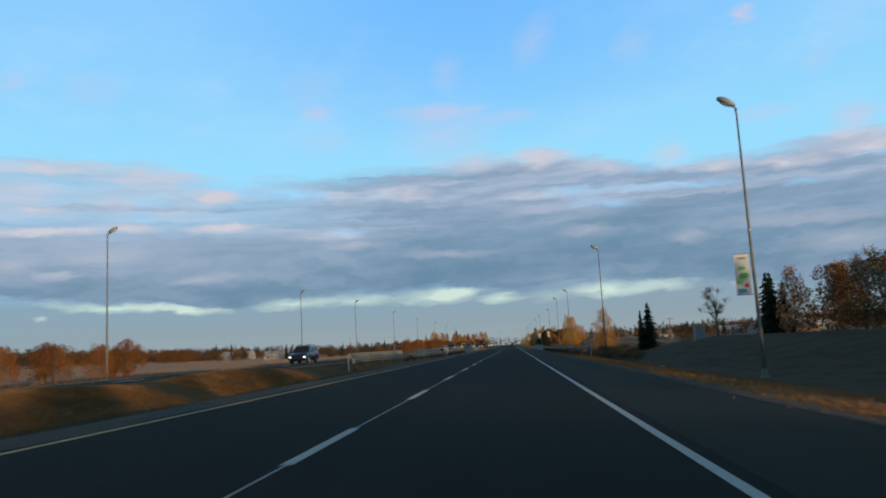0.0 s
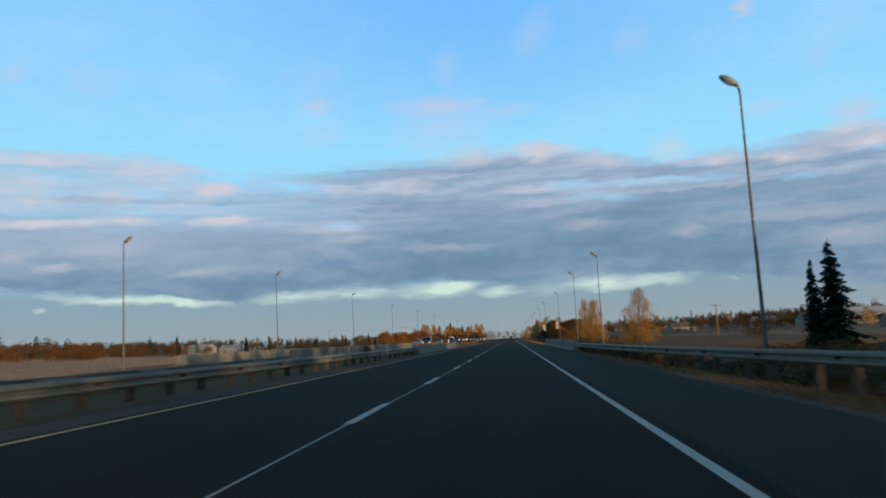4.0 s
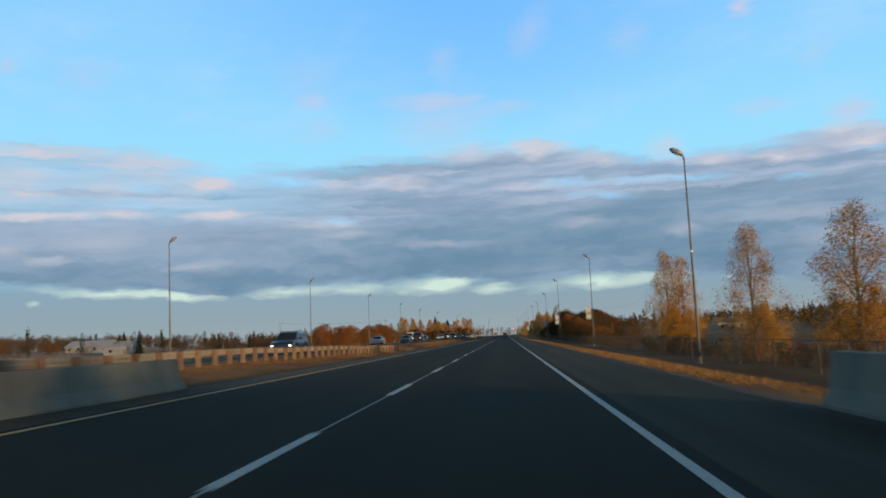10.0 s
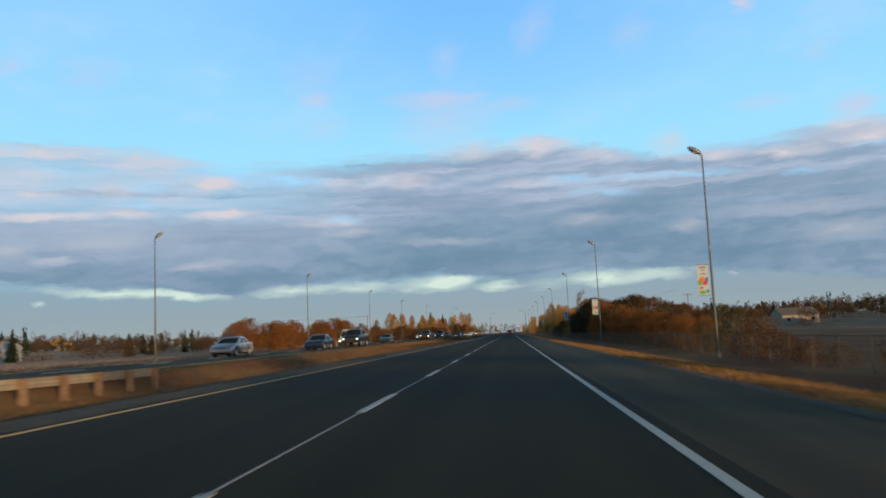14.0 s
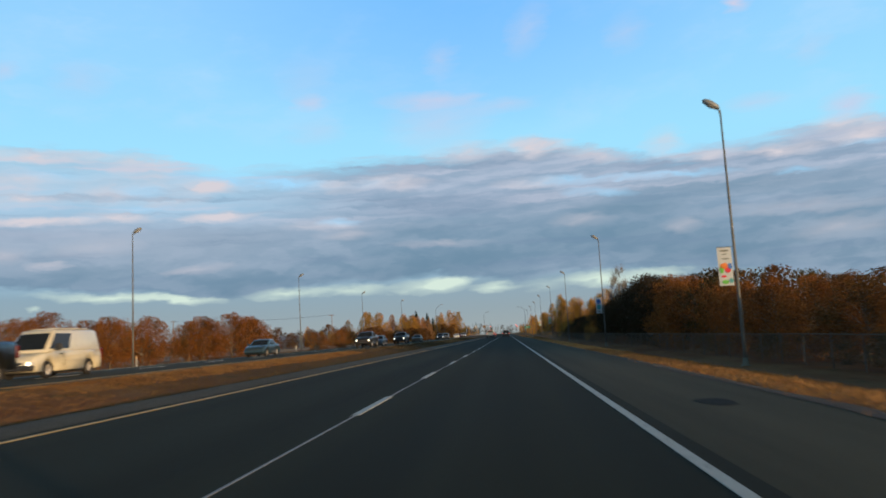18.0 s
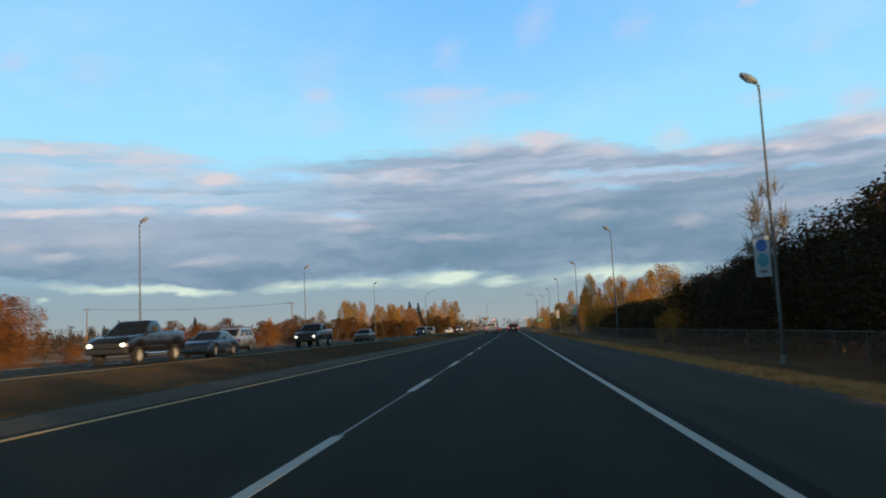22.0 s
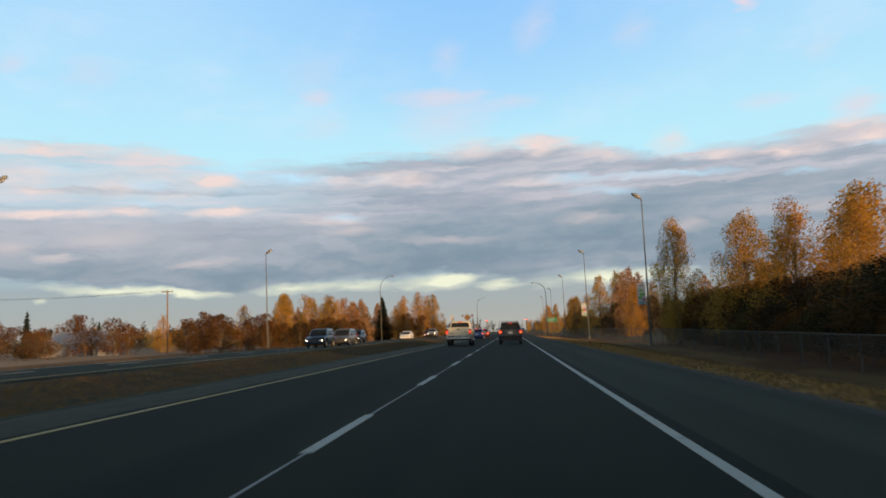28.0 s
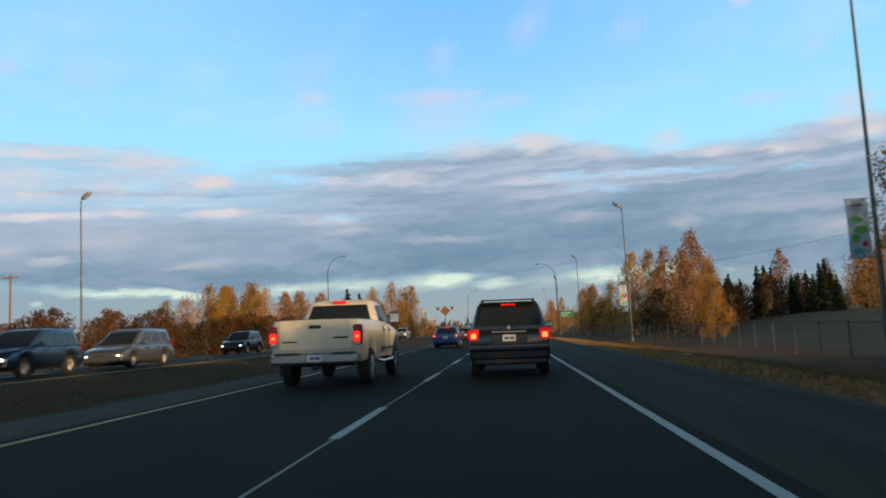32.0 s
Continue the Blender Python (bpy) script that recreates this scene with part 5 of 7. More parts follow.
vehicle("suv", "charcoal", "charcoal grey suv with lit brake lights and roof rails", "car", "rear", ours(-0.1, 487.4))
vehicle("pickup", "white", "dusty white crew-cab pickup truck with chrome bumper, brake lights lit", "pickup truck", "rear", ours(-4.2, 486.0))
vehicle("sedan", "blue", "blue sedan with lit brake lights in the inner lane", "car", "rear", ours(-4.4, 521.0))
vehicle("sedan", "maroon", "dark red sedan with lit brake lights farther ahead", "car", "rear", ours(-4.4, 545.0))
GROUP = "oncoming traffic"
for kind, paint, x, y, words in [
        ("suv", "dark_blue", -20.9, 74.5, "dark blue suv with lit headlamps, oncoming"),
        ("suv", "dark_blue", -17.2, 214.5, "dark blue suv with lit headlamps, oncoming"),
        ("sedan", "silver", -20.6, 226, "silver sedan with lit headlamps, oncoming"),
        ("sedan", "silver", -20.5, 276, "pale silver sedan on the opposite carriageway"),
        ("sedan", "dark_blue", -18.0, 292, "dark blue sedan with lit headlamps, oncoming"),
        ("pickup", "charcoal", -17.4, 306, "dark grey pickup truck with lit headlamps, oncoming"),
        ("van", "white", -20.4, 317, "white cargo van with a roof rack, oncoming"),
        ("sedan", "steel_blue", -20.6, 347.3, "steel blue sedan with lit headlamps, oncoming"),
        ("pickup", "black", -17.4, 378.4, "black pickup truck with bright headlamps, oncoming"),
        ("sedan", "dark_blue", -17.3, 386.5, "dark blue sedan close behind a pickup, oncoming"),
        ("suv", "silver", -20.8, 399, "silver suv with lit headlamps, oncoming"),
        ("pickup", "charcoal", -17.3, 409, "charcoal pickup truck with lit headlamps, oncoming"),
        ("sedan", "bronze", -17.4, 432, "bronze sedan with amber-lit headlamps, oncoming"),
        ("suv", "dark_blue", -18.2, 494.4, "dark blue suv close to a grey minivan, oncoming"),
        ("minivan", "steel_grey", -17.3, 500.6, "grey minivan with lit headlamps, oncoming"),
        ("suv", "black", -21.2, 526, "black suv with bright headlamps, oncoming"),
        ("sedan", "clean_white", -17.3, 548, "white sedan with lit headlamps, oncoming"),
        ("pickup", "silver", -17.4, 591, "silver pickup truck with lit headlamps, oncoming"),
        ("suv", "maroon", -20.6, 612, "dark red suv with lit headlamps, oncoming")]:
    vehicle(kind, paint, words, "pickup truck" if kind == "pickup" else ("van" if "van" in kind else "car"), "front", theirs(x, y), GROUP)


# ---- trees ----
def leaf_material(name, colours, translucent=0.32):
    """Autumn leaves: colour changes from leaf to leaf and from tree to tree."""
    m = bpy.data.materials.new(name)
    m.use_nodes = True
    n = Nodes(m.node_tree)
    geo = n.add("ShaderNodeNewGeometry")
    info = n.add("ShaderNodeObjectInfo")
    clump = n.noise(geo.outputs["Position"], 0.8, 3.0, 0.6)
    f = n.math("ADD", n.math("MULTIPLY", geo.outputs["Random Per Island"], 0.14), n.math("MULTIPLY", n.smooth(clump, 0.2, 0.8), 0.86))
    f = n.math("ADD", f, n.math("MULTIPLY", n.math("SUBTRACT", info.outputs["Random"], 0.5), 0.4), clamp=True)
    stops = [(0.1 + 0.8 * k / (len(colours) - 1), tuple(c) + (1,)) for k, c in enumerate(colours)]
    col = n.ramp(f, stops)
    b = n.add("ShaderNodeBsdfPrincipled")
    n.link(col, b.inputs["Base Color"])
    b.inputs["Roughness"].default_value = 0.7
    b.inputs["Specular IOR Level"].default_value = 0.2
    t = n.add("ShaderNodeBsdfTranslucent")
    n.link(col, t.inputs[0])
    mx = n.add("ShaderNodeMixShader")
    mx.inputs[0].default_value = translucent
    n.link(b.outputs[0], mx.inputs[1])
    n.link(t.outputs[0], mx.inputs[2])
    o = n.add("ShaderNodeOutputMaterial")
    n.link(mx.outputs[0], o.inputs[0])
    return m


LEAF_GOLD = leaf_material("gold_leaves", [(0.17, 0.1, 0.025), (0.36, 0.18, 0.032), (0.5, 0.26, 0.048), (0.3, 0.18, 0.035)])
LEAF_OLIVE = leaf_material("olive_gold_leaves", [(0.15, 0.115, 0.026), (0.33, 0.2, 0.04), (0.52, 0.29, 0.06), (0.34, 0.22, 0.045)], 0.4)
LEAF_RUST = leaf_material("rust_leaves", [(0.05, 0.03, 0.012), (0.115, 0.048, 0.015), (0.165, 0.078, 0.022), (0.075, 0.055, 0.017)])
LEAF_EMBER = leaf_material("orange_brown_leaves", [(0.085, 0.042, 0.014), (0.19, 0.075, 0.018), (0.29, 0.115, 0.027), (0.13, 0.075, 0.02)])
LEAF_PINK = leaf_material("pale_copper_leaves", [(0.2, 0.1, 0.05), (0.34, 0.17, 0.08), (0.4, 0.24, 0.12), (0.26, 0.16, 0.07)])
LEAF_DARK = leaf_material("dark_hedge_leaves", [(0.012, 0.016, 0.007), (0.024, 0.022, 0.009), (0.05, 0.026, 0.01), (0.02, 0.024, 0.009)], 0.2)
LEAF_PALE = leaf_material("pale_gold_leaves", [(0.22, 0.12, 0.024), (0.4, 0.215, 0.038), (0.52, 0.31, 0.07), (0.36, 0.2, 0.036)], 0.35)
LEAF_BROWN = leaf_material("olive_brown_leaves", [(0.035, 0.034, 0.012), (0.075, 0.058, 0.02), (0.13, 0.085, 0.028), (0.06, 0.055, 0.02)], 0.25)
LEAF_FAR = leaf_material("far_wood_leaves", [(0.03, 0.026, 0.015), (0.058, 0.04, 0.022), (0.09, 0.055, 0.027), (0.05, 0.042, 0.022)], 0.2)
NEEDLES = leaf_material("spruce_needles", [(0.008, 0.016, 0.008), (0.014, 0.026, 0.013), (0.02, 0.034, 0.018)], 0.05)


FULL = [1.0]          # share of the leaves that a crown gets: fewer, larger ones on trees far from the road


class Leaves:
    """Collects many small bent leaves into one mesh."""

    def __init__(self):
        self.parts = []

    def scatter(self, rng, pts, sizes):
        n = len(pts)
        u = rng.normal(size=(n, 3))
        u /= np.linalg.norm(u, axis=1)[:, None] + 1e-9
        w_ = np.cross(u, rng.normal(size=(n, 3)))
        w_ /= np.linalg.norm(w_, axis=1)[:, None] + 1e-9
        a, b = u * sizes[:, None], w_ * sizes[:, None] * 0.6
        self.parts.append(np.stack([pts - a, pts + b, pts + a * 0.9 + b * 0.2, pts - b], axis=1).reshape(-1, 3))

    def blob(self, rng, centre, radii, count, size):
        """A clump: leaves thicker towards its skin."""
        d = rng.normal(size=(count, 3))
        d /= np.linalg.norm(d, axis=1)[:, None]
        rad = rng.uniform(0.25, 1.0, count) ** 0.45
        self.scatter(rng, np.asarray(centre) + d * rad[:, None] * np.asarray(radii), size * rng.uniform(0.6, 1.35, count))

    def mesh(self, name, mat, parent=None):
        v = np.concatenate(self.parts)
        n = len(v) // 4
        me = bpy.data.meshes.new(name)
        me.vertices.add(len(v))
        me.vertices.foreach_set("co", v.astype(np.float32).ravel())
        me.loops.add(len(v))
        me.loops.foreach_set("vertex_index", np.arange(len(v), dtype=np.int32))
        me.polygons.add(n)
        me.polygons.foreach_set("loop_start", np.arange(0, len(v), 4, dtype=np.int32))
        me.update(calc_edges=True)
        me.materials.append(mat)
        ob = new(name, me)
        if parent is not None:
            ob.parent = parent
        return ob


def limbs(rng, trunk_h, trunk_r, tips, mat, parent, split=0.35, lean=0.02):
    """A tapered trunk and a limb to each tip."""
    bm = bmesh.new()
    sway = [(rng.normal() * lean * k, rng.normal() * lean * k) for k in range(5)]
    spine = [(sway[k][0], sway[k][1], trunk_h * k / 4 - (0.3 if k == 0 else 0)) for k in range(5)]
    tube(bm, spine, [trunk_r * (1.25 if k == 0 else 1 - 0.19 * k) for k in range(5)], 7)
    for tip in tips:
        t = np.clip(tip[2] / trunk_h * 0.62, split, 0.93)
        k = min(3, int(t * 4))
        f = t * 4 - k
        a = Vector(spine[k]).lerp(Vector(spine[k + 1]), f)
        tip = Vector(tip)
        mid = a.lerp(tip, 0.5) + Vector((rng.normal() * 0.1, rng.normal() * 0.1, 0.12 * (tip - a).length))
        r = trunk_r * (0.32 * (1 - t) + 0.09)
        tube(bm, [a, mid, tip], [r, r * 0.6, r * 0.2], 5, False)
    part("trunk", bm, mat, parent, smooth=True)


def broadleaf(seed, height, width, mat, bark, label, category="tree", clumps=26, per=95, size=0.12, columnar=False, bare=0.0, name="tree", fluff=1.0):
    """A broad-leaved tree about `height` tall; bare: share of the crown that has shed its leaves."""
    rng = np.random.default_rng(seed)
    per, size = max(14, int(per * FULL[0])), size / math.sqrt(FULL[0]) * (0.92 if FULL[0] < 1 else 1.0)
    tree = thing(name, label, category)
    lv = Leaves()
    tips = []
    base_h = height * (0.07 if columnar else 0.12)
    for k in range(clumps):
        t = (k + rng.uniform(0, 1)) / clumps
        z = base_h + (height - base_h) * t * 0.96
        if columnar:
            prof = (1.0 - t) ** 0.75 * min(1.0, 0.55 + 1.8 * t) + 0.1
        else:
            prof = math.sin(math.pi * min(1.0, t * 0.86 + 0.14) ** 0.95) ** 0.5
        rad = width / 2 * prof * math.sqrt(rng.uniform(0.05, 1.0))
        ang = rng.uniform(0, 2 * math.pi)
        c = (rad * math.cos(ang), rad * math.sin(ang), z)
        tips.append(c)
        if rng.uniform() < bare:
            continue
        s = width * (rng.uniform(0.09, 0.16) if columnar else rng.uniform(0.12, 0.2)) * (0.6 + 0.5 * prof) * fluff
        lv.blob(rng, c, (s, s, s * (1.5 if columnar else 0.95)), int(per * rng.uniform(0.6, 1.4) * (1.45 - 0.9 * t if columnar else 1.0)), size)
        loose = int(per * 0.07)
        lv.scatter(rng, np.asarray(c) + np.clip(rng.normal(size=(loose, 3)), -1.5, 1.5) * s * (0.52 if columnar else 0.42), np.full(loose, size))
    limbs(rng, height * 0.86, 0.02 * height * (0.62 if columnar else 1.0), tips[::max(1, len(tips) // 34)], bark, tree, 0.14 if columnar else 0.2)
    lv.mesh("crown", mat, tree)
    return tree


def bare_tree(seed, height, width, label, low=0.3):
    """Leafless, or nearly: trunk, limbs and many twigs."""
    rng = np.random.default_rng(seed)
    tree = thing("tree", label, "tree")
    tips = []
    for k in range(26):
        t = low + (1 - low) * rng.uniform()
        rad = width / 2 * math.sin(math.pi * (0.25 + 0.7 * t)) ** 0.5 * rng.uniform(0.4, 1.0)
        ang = rng.uniform(0, 2 * math.pi)
        tips.append((rad * math.cos(ang), rad * math.sin(ang), height * t))
    limbs(rng, height * 0.8, 0.018 * height, tips, BARK_PALE, tree, 0.2)
    bm = bmesh.new()
    for tip in tips:
        for q in range(20):
            a = Vector(tip) * 1.0
            a.z -= rng.uniform(0, 0.25) * height * 0.3
            d = Vector((rng.normal(), rng.normal(), abs(rng.normal()) + 0.4)).normalized() * height * rng.uniform(0.05, 0.13)
            tube(bm, [a, a + d * 0.5 + Vector((rng.normal(), rng.normal(), 0)) * 0.05, a + d], [0.022, 0.016, 0.009], 3, False)
    part("branchwork", bm, BARK_PALE, tree)
    lv = Leaves()
    for tip in tips:
        lv.scatter(rng, np.asarray(tip) + rng.normal(size=(4, 3)) * 0.14, np.full(4, 0.06))
    lv.mesh("crown", LEAF_OLIVE, tree)
    return tree


def spruce(seed, height, width, label):
    """A dark conifer: tiers of drooping boughs."""
    rng = np.random.default_rng(seed)
    tree = thing("spruce_tree", label, "tree")
    part("trunk", tube(bmesh.new(), [(0, 0, -0.3), (0, 0, height * 0.5), (0, 0, height)], [0.018 * height, 0.012 * height, 0.01], 7), BARK, tree)
    v, f = [], []
    tiers = int(9 + height * 1.3)
    for k in range(tiers):
        t = k / tiers
        z = height * (0.07 + 0.92 * t)
        reach = width / 2 * (1 - t) ** 0.85 * rng.uniform(0.8, 1.12) + 0.08
        n = max(6, int(15 * (1 - t) + 5))
        for q in range(n):
            a = 2 * math.pi * (q + rng.uniform(-0.35, 0.35)) / n + k
            r = reach * rng.uniform(0.62, 1.12)
            zj = rng.uniform(-0.55, 0.55) * height * 0.92 / tiers
            steps_ = max(3, int(r / 0.28))
            for s in range(steps_):
                u = (s + 0.6) / steps_
                p = np.array([math.cos(a) * r * u, math.sin(a) * r * u, z + zj - 0.34 * r * u ** 1.4 + rng.normal() * 0.03])
                wdt = 0.30 * (1.15 - u * 0.6) * (0.5 + height / 14)
                side = np.array([-math.sin(a), math.cos(a), 0]) * wdt
                out_ = np.array([math.cos(a), math.sin(a), -0.35]) * r / steps_ * 0.9
                for lift in (-0.05, 0.09):
                    i = len(v)
                    v += [tuple(p - side + (0, 0, -0.13)), tuple(p + out_ + (0, 0, lift)), tuple(p + side + (0, 0, -0.13)), tuple(p - out_ * 0.4 + (0, 0, lift))]
                    f.append((i, i + 1, i + 2, i + 3))
    raw("crown", v, f, NEEDLES, tree)
    return tree


placed = {}


def plant(key, make, x, y, height, natural, wide=1.0, turn=None, sink=0.0):
    """Puts a tree on the ground; the first of a kind is built, the others are copies at their own size."""
    s = height / natural
    m = pose(x, y, land_z(x, y) - sink, 0, 0, random.uniform(0, 360) if turn is None else turn) @ Matrix.Diagonal((s * wide, s * wide, s, 1))
    if key not in placed:
        placed[key] = make()
        placed[key].matrix_basis = m
        return placed[key]
    src = placed[key]
    keep = src.matrix_basis.copy()
    src.matrix_basis = Matrix.Identity(4)
    c = copy_thing(src, m)
    src.matrix_basis = keep
    return c


GOLD = [lambda k=k: broadleaf(11 + k, 10.0, 6.6, LEAF_GOLD, BARK_PALE, "tall poplar with a gold autumn crown", "tree", 82, 190, 0.065, True) for k in range(3)]
OLIVE = [lambda k=k: broadleaf(21 + k, 11.0, 7.2, LEAF_OLIVE, BARK_PALE, "tall poplar with thinning olive and gold leaves", "tree", 130, 200, 0.066, True, 0.06, fluff=0.85) for k in range(3)]
AIRY = [lambda k=k: broadleaf(91 + k, 9.0, 5.4, LEAF_PALE, BARK_PALE, "slender aspen with sparse gold leaves and bare upper twigs", "tree", 170, 135, 0.04, True, 0.1, fluff=0.8) for k in range(2)]
COPPER = [lambda k=k: broadleaf(31 + k, 10.0, 5.6, LEAF_PINK, BARK_PALE, "poplar with pale copper autumn leaves", "tree", 76, 108, 0.1, True) for k in range(2)]
RUST = [lambda k=k: broadleaf(41 + k, 6.0, 5.4, LEAF_RUST if k < 2 else LEAF_BROWN, BARK, "rounded willow with rust-brown autumn leaves" if k < 2 else "rounded willow with olive-brown autumn leaves", "tree", 54, 190, 0.068) for k in range(3)]
EMBER = [lambda k=k: broadleaf(141 + k, 6.0, 5.4, LEAF_EMBER, BARK, "rounded willow with orange-brown autumn leaves", "tree", 62, 190, 0.062) for k in range(3)]
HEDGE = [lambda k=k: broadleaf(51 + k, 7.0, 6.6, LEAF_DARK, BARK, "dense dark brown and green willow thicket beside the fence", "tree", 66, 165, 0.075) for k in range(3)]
BUSH = [lambda k=k: broadleaf(61 + k, 2.4, 3.0, LEAF_RUST, BARK, "low rust-coloured autumn shrub on the verge", "shrub", 18, 100, 0.07, name="shrub") for k in range(2)]
SPRUCE = [lambda k=k: spruce(71 + k, 8.0, 3.6, "dark green spruce tree with drooping boughs") for k in range(2)]
BARE = [lambda k=k: bare_tree(81 + k, 9.0, 4.5, "almost leafless tree with pale twigs", 0.3 + 0.32 * k) for k in range(2)]
SCRUB = [lambda k=k: broadleaf(101 + k, 1.6, 2.6, LEAF_BROWN if k else LEAF_RUST, BARK, "low brown autumn scrub behind the chain-link fence", "shrub", 22, 75, 0.055, name="shrub") for k in range(2)]
WEED = [lambda k=k: broadleaf(111 + k, 0.6, 1.5, LEAF_DARK, BARK, "low dark brown weeds behind the guard rail", "weeds", 16, 55, 0.035, name="weeds") for k in range(2)]
NATURAL = {"SCRUB": 1.6, "WEED": 0.6, "GOLD": 10.0, "OLIVE": 11.0, "COPPER": 10.0, "AIRY": 9.0, "RUST": 6.0, "EMBER": 6.0, "HEDGE": 7.0, "BUSH": 2.4, "SPRUCE": 8.0, "BARE": 9.0}
KINDS = {"SCRUB": SCRUB, "WEED": WEED, "GOLD": GOLD, "OLIVE": OLIVE, "COPPER": COPPER, "AIRY": AIRY, "RUST": RUST, "EMBER": EMBER, "HEDGE": HEDGE, "BUSH": BUSH, "SPRUCE": SPRUCE, "BARE": BARE}


def grow(kind, x, y, top, wide=1.0, k=None):
    """A tree whose tip reaches the height `top` in the world."""
    k = random.randrange(len(KINDS[kind])) if k is None else k
    far = kind != "SPRUCE" and (x < -30 or x > 22.2 or y > 552) and kind != "AIRY"
    far = far and not (kind == "EMBER" and 350 < y < 405 and x > -55)
    FULL[0] = (0.25 if abs(x) > 58 else 0.38) if far else 1.0
    plant((kind, k, FULL[0]), KINDS[kind][k], x, y, top - land_z(x, y), NATURAL[kind], wide)
    FULL[0] = 1.0


# beside the bridge approach
grow("SPRUCE", 18.6, 105.3, 5.9, 1.15, 0)
grow("SPRUCE", 17.6, 105.6, 4.9, 0.75, 1)
grow("BARE", 23.6, 89.9, 6.4, 1.5, 0)
grow("SPRUCE", 39.3, 119.5, 10.2, 1.0, 0)
grow("SPRUCE", 32.0, 95.9, 8.4, 1.0, 1)
grow("SPRUCE", 34.5, 99.0, 7.2, 1.2, 0)
# many of these stand out of view, added to shade the approach and bridge
for x, y, top, kind in [(26.7, 74.1, 7.1, "COPPER"), (29.5, 72, 6.8, "RUST"), (33, 78, 7.6, "COPPER"), (30, 66, 7.4, "BARE"), (36, 86, 8.2, "BARE"), (41, 92, 8.8, "RUST"), (28.5, 60, 6.5, "RUST"), (33, 58, 7.5, "COPPER"), (30, 48, 7.2, "RUST"), (35, 44, 8.2, "COPPER"), (31, 36, 7.4, "RUST"), (38, 30, 8.0, "BARE"), (32, 22, 7.0, "RUST"), (36, 12, 8.0, "COPPER"), (33, 0, 7.6, "RUST"), (37, -12, 8.2, "RUST"), (33, -26, 8.0, "COPPER"), (36, -40, 8.4, "RUST"), (38, 68, 8.0, "RUST"), (43.5, 71.5, 8.8, "RUST"), (43, 80, 8.6, "COPPER"), (40, 52, 8.4, "RUST"), (47, 60, 9.0, "COPPER")]:
    grow(kind, x, y, top, 1.1)
# rust-brown scrub beyond the opposite carriageway
for x, y, top in [(-45.5, 86, 4.1), (-47.5, 84, 3.6), (-50.5, 80, 3.7), (-53.0, 82, 4.1), (-55.5, 78, 3.8), (-60.0, 80, 4.0), (-63.0, 76, 4.3), (-49.0, 90, 3.2), (-66.0, 84, 4.4)]:
    grow("EMBER", x, y, top, 1.0)
# round the far end of the bridge
grow("AIRY", 25.1, 210.2, 9.6, 1.5, 0)
grow("AIRY", 16.0, 204.6, 7.6, 1.0, 1)
grow("AIRY", 17.0, 234.5, 9.2, 0.95, 0)
grow("AIRY", 18.7, 235.2, 8.6, 0.95, 1)
grow("HEDGE", 46.9, 209.9, 3.8, 1.3, 0)
for x, y, top in [(25.6, 209.2, 3.6), (24.0, 211.5, 3.0), (16.4, 204.0, 2.4), (17.4, 234.0, 3.4), (19.2, 235.0, 3.2)]:
    grow("GOLD", x, y, top, 1.3)
for k in range(64):
    y = 178 + 4.0 * k + random.uniform(-1.2, 1.2)
    grow("SCRUB", 15.3 + random.uniform(0, 1.0), y, land_z(15.6, y) + random.uniform(0.8, 1.75), 1.1)
for k in range(30):
    y = 75 + 1.58 * k
    x = float(np.interp(y, (72, 88, 104, 122), (7.6, 6.3, 5.6, 5.4))) + random.uniform(-0.1, 0.5)
    grow("WEED", x, y, land_z(x, y) + random.uniform(0.3, 0.6), 1.1)
for x, y, h in [(9.6, 84, 1.3), (11.2, 86, 1.5), (12.6, 82, 1.2), (10.4, 90, 1.4), (13.4, 92, 1.5), (11.8, 97, 1.3)]:
    grow("SCRUB", x, y, land_z(x, y) + h, 1.3, 1)
grow("HEDGE", -11.0, 117.0, 1.05, 1.0, 1)
grow("WEED", -8.5, 63.0, 0.55, 0.8, 0)
# the thicket beside the fence
def thicket_top(y):
    """The height of the thicket's outline along the road."""
    return float(np.interp(y, (293, 300, 322, 342, 362, 375, 391, 403, 414, 424, 433, 442, 470, 500), (1.3, 2.0, 3.1, 3.9, 5.8, 6.9, 6.9, 5.8, 5.2, 5.0, 3.8, 3.4, 3.8, 3.8)))


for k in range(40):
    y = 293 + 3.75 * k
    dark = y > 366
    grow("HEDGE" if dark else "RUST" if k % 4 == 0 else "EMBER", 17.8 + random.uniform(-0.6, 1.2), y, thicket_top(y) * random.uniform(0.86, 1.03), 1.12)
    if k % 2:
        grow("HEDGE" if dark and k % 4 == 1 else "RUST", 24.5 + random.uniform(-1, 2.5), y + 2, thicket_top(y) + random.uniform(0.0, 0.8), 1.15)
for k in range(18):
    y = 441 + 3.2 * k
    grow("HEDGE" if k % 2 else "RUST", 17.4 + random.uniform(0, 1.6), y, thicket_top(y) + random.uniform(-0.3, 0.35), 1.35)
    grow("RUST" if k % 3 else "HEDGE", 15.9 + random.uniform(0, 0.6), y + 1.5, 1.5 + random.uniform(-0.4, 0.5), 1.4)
# the taller ones are added behind the thicket to shade the suv and pickup
for x, y, top in [(30, 422, 7.8), (27.5, 427, 7.4), (33, 429, 8.2), (29.5, 435, 7.6), (34, 439, 7.6), (28.0, 440.5, 6.8), (30, 449, 4.4), (35, 455, 4.6), (31, 461, 4.2)]:
    grow("RUST", x, y, top, 1.1)
grow("BARE", 16.6, 394.5, 9.4, 0.7, 1)
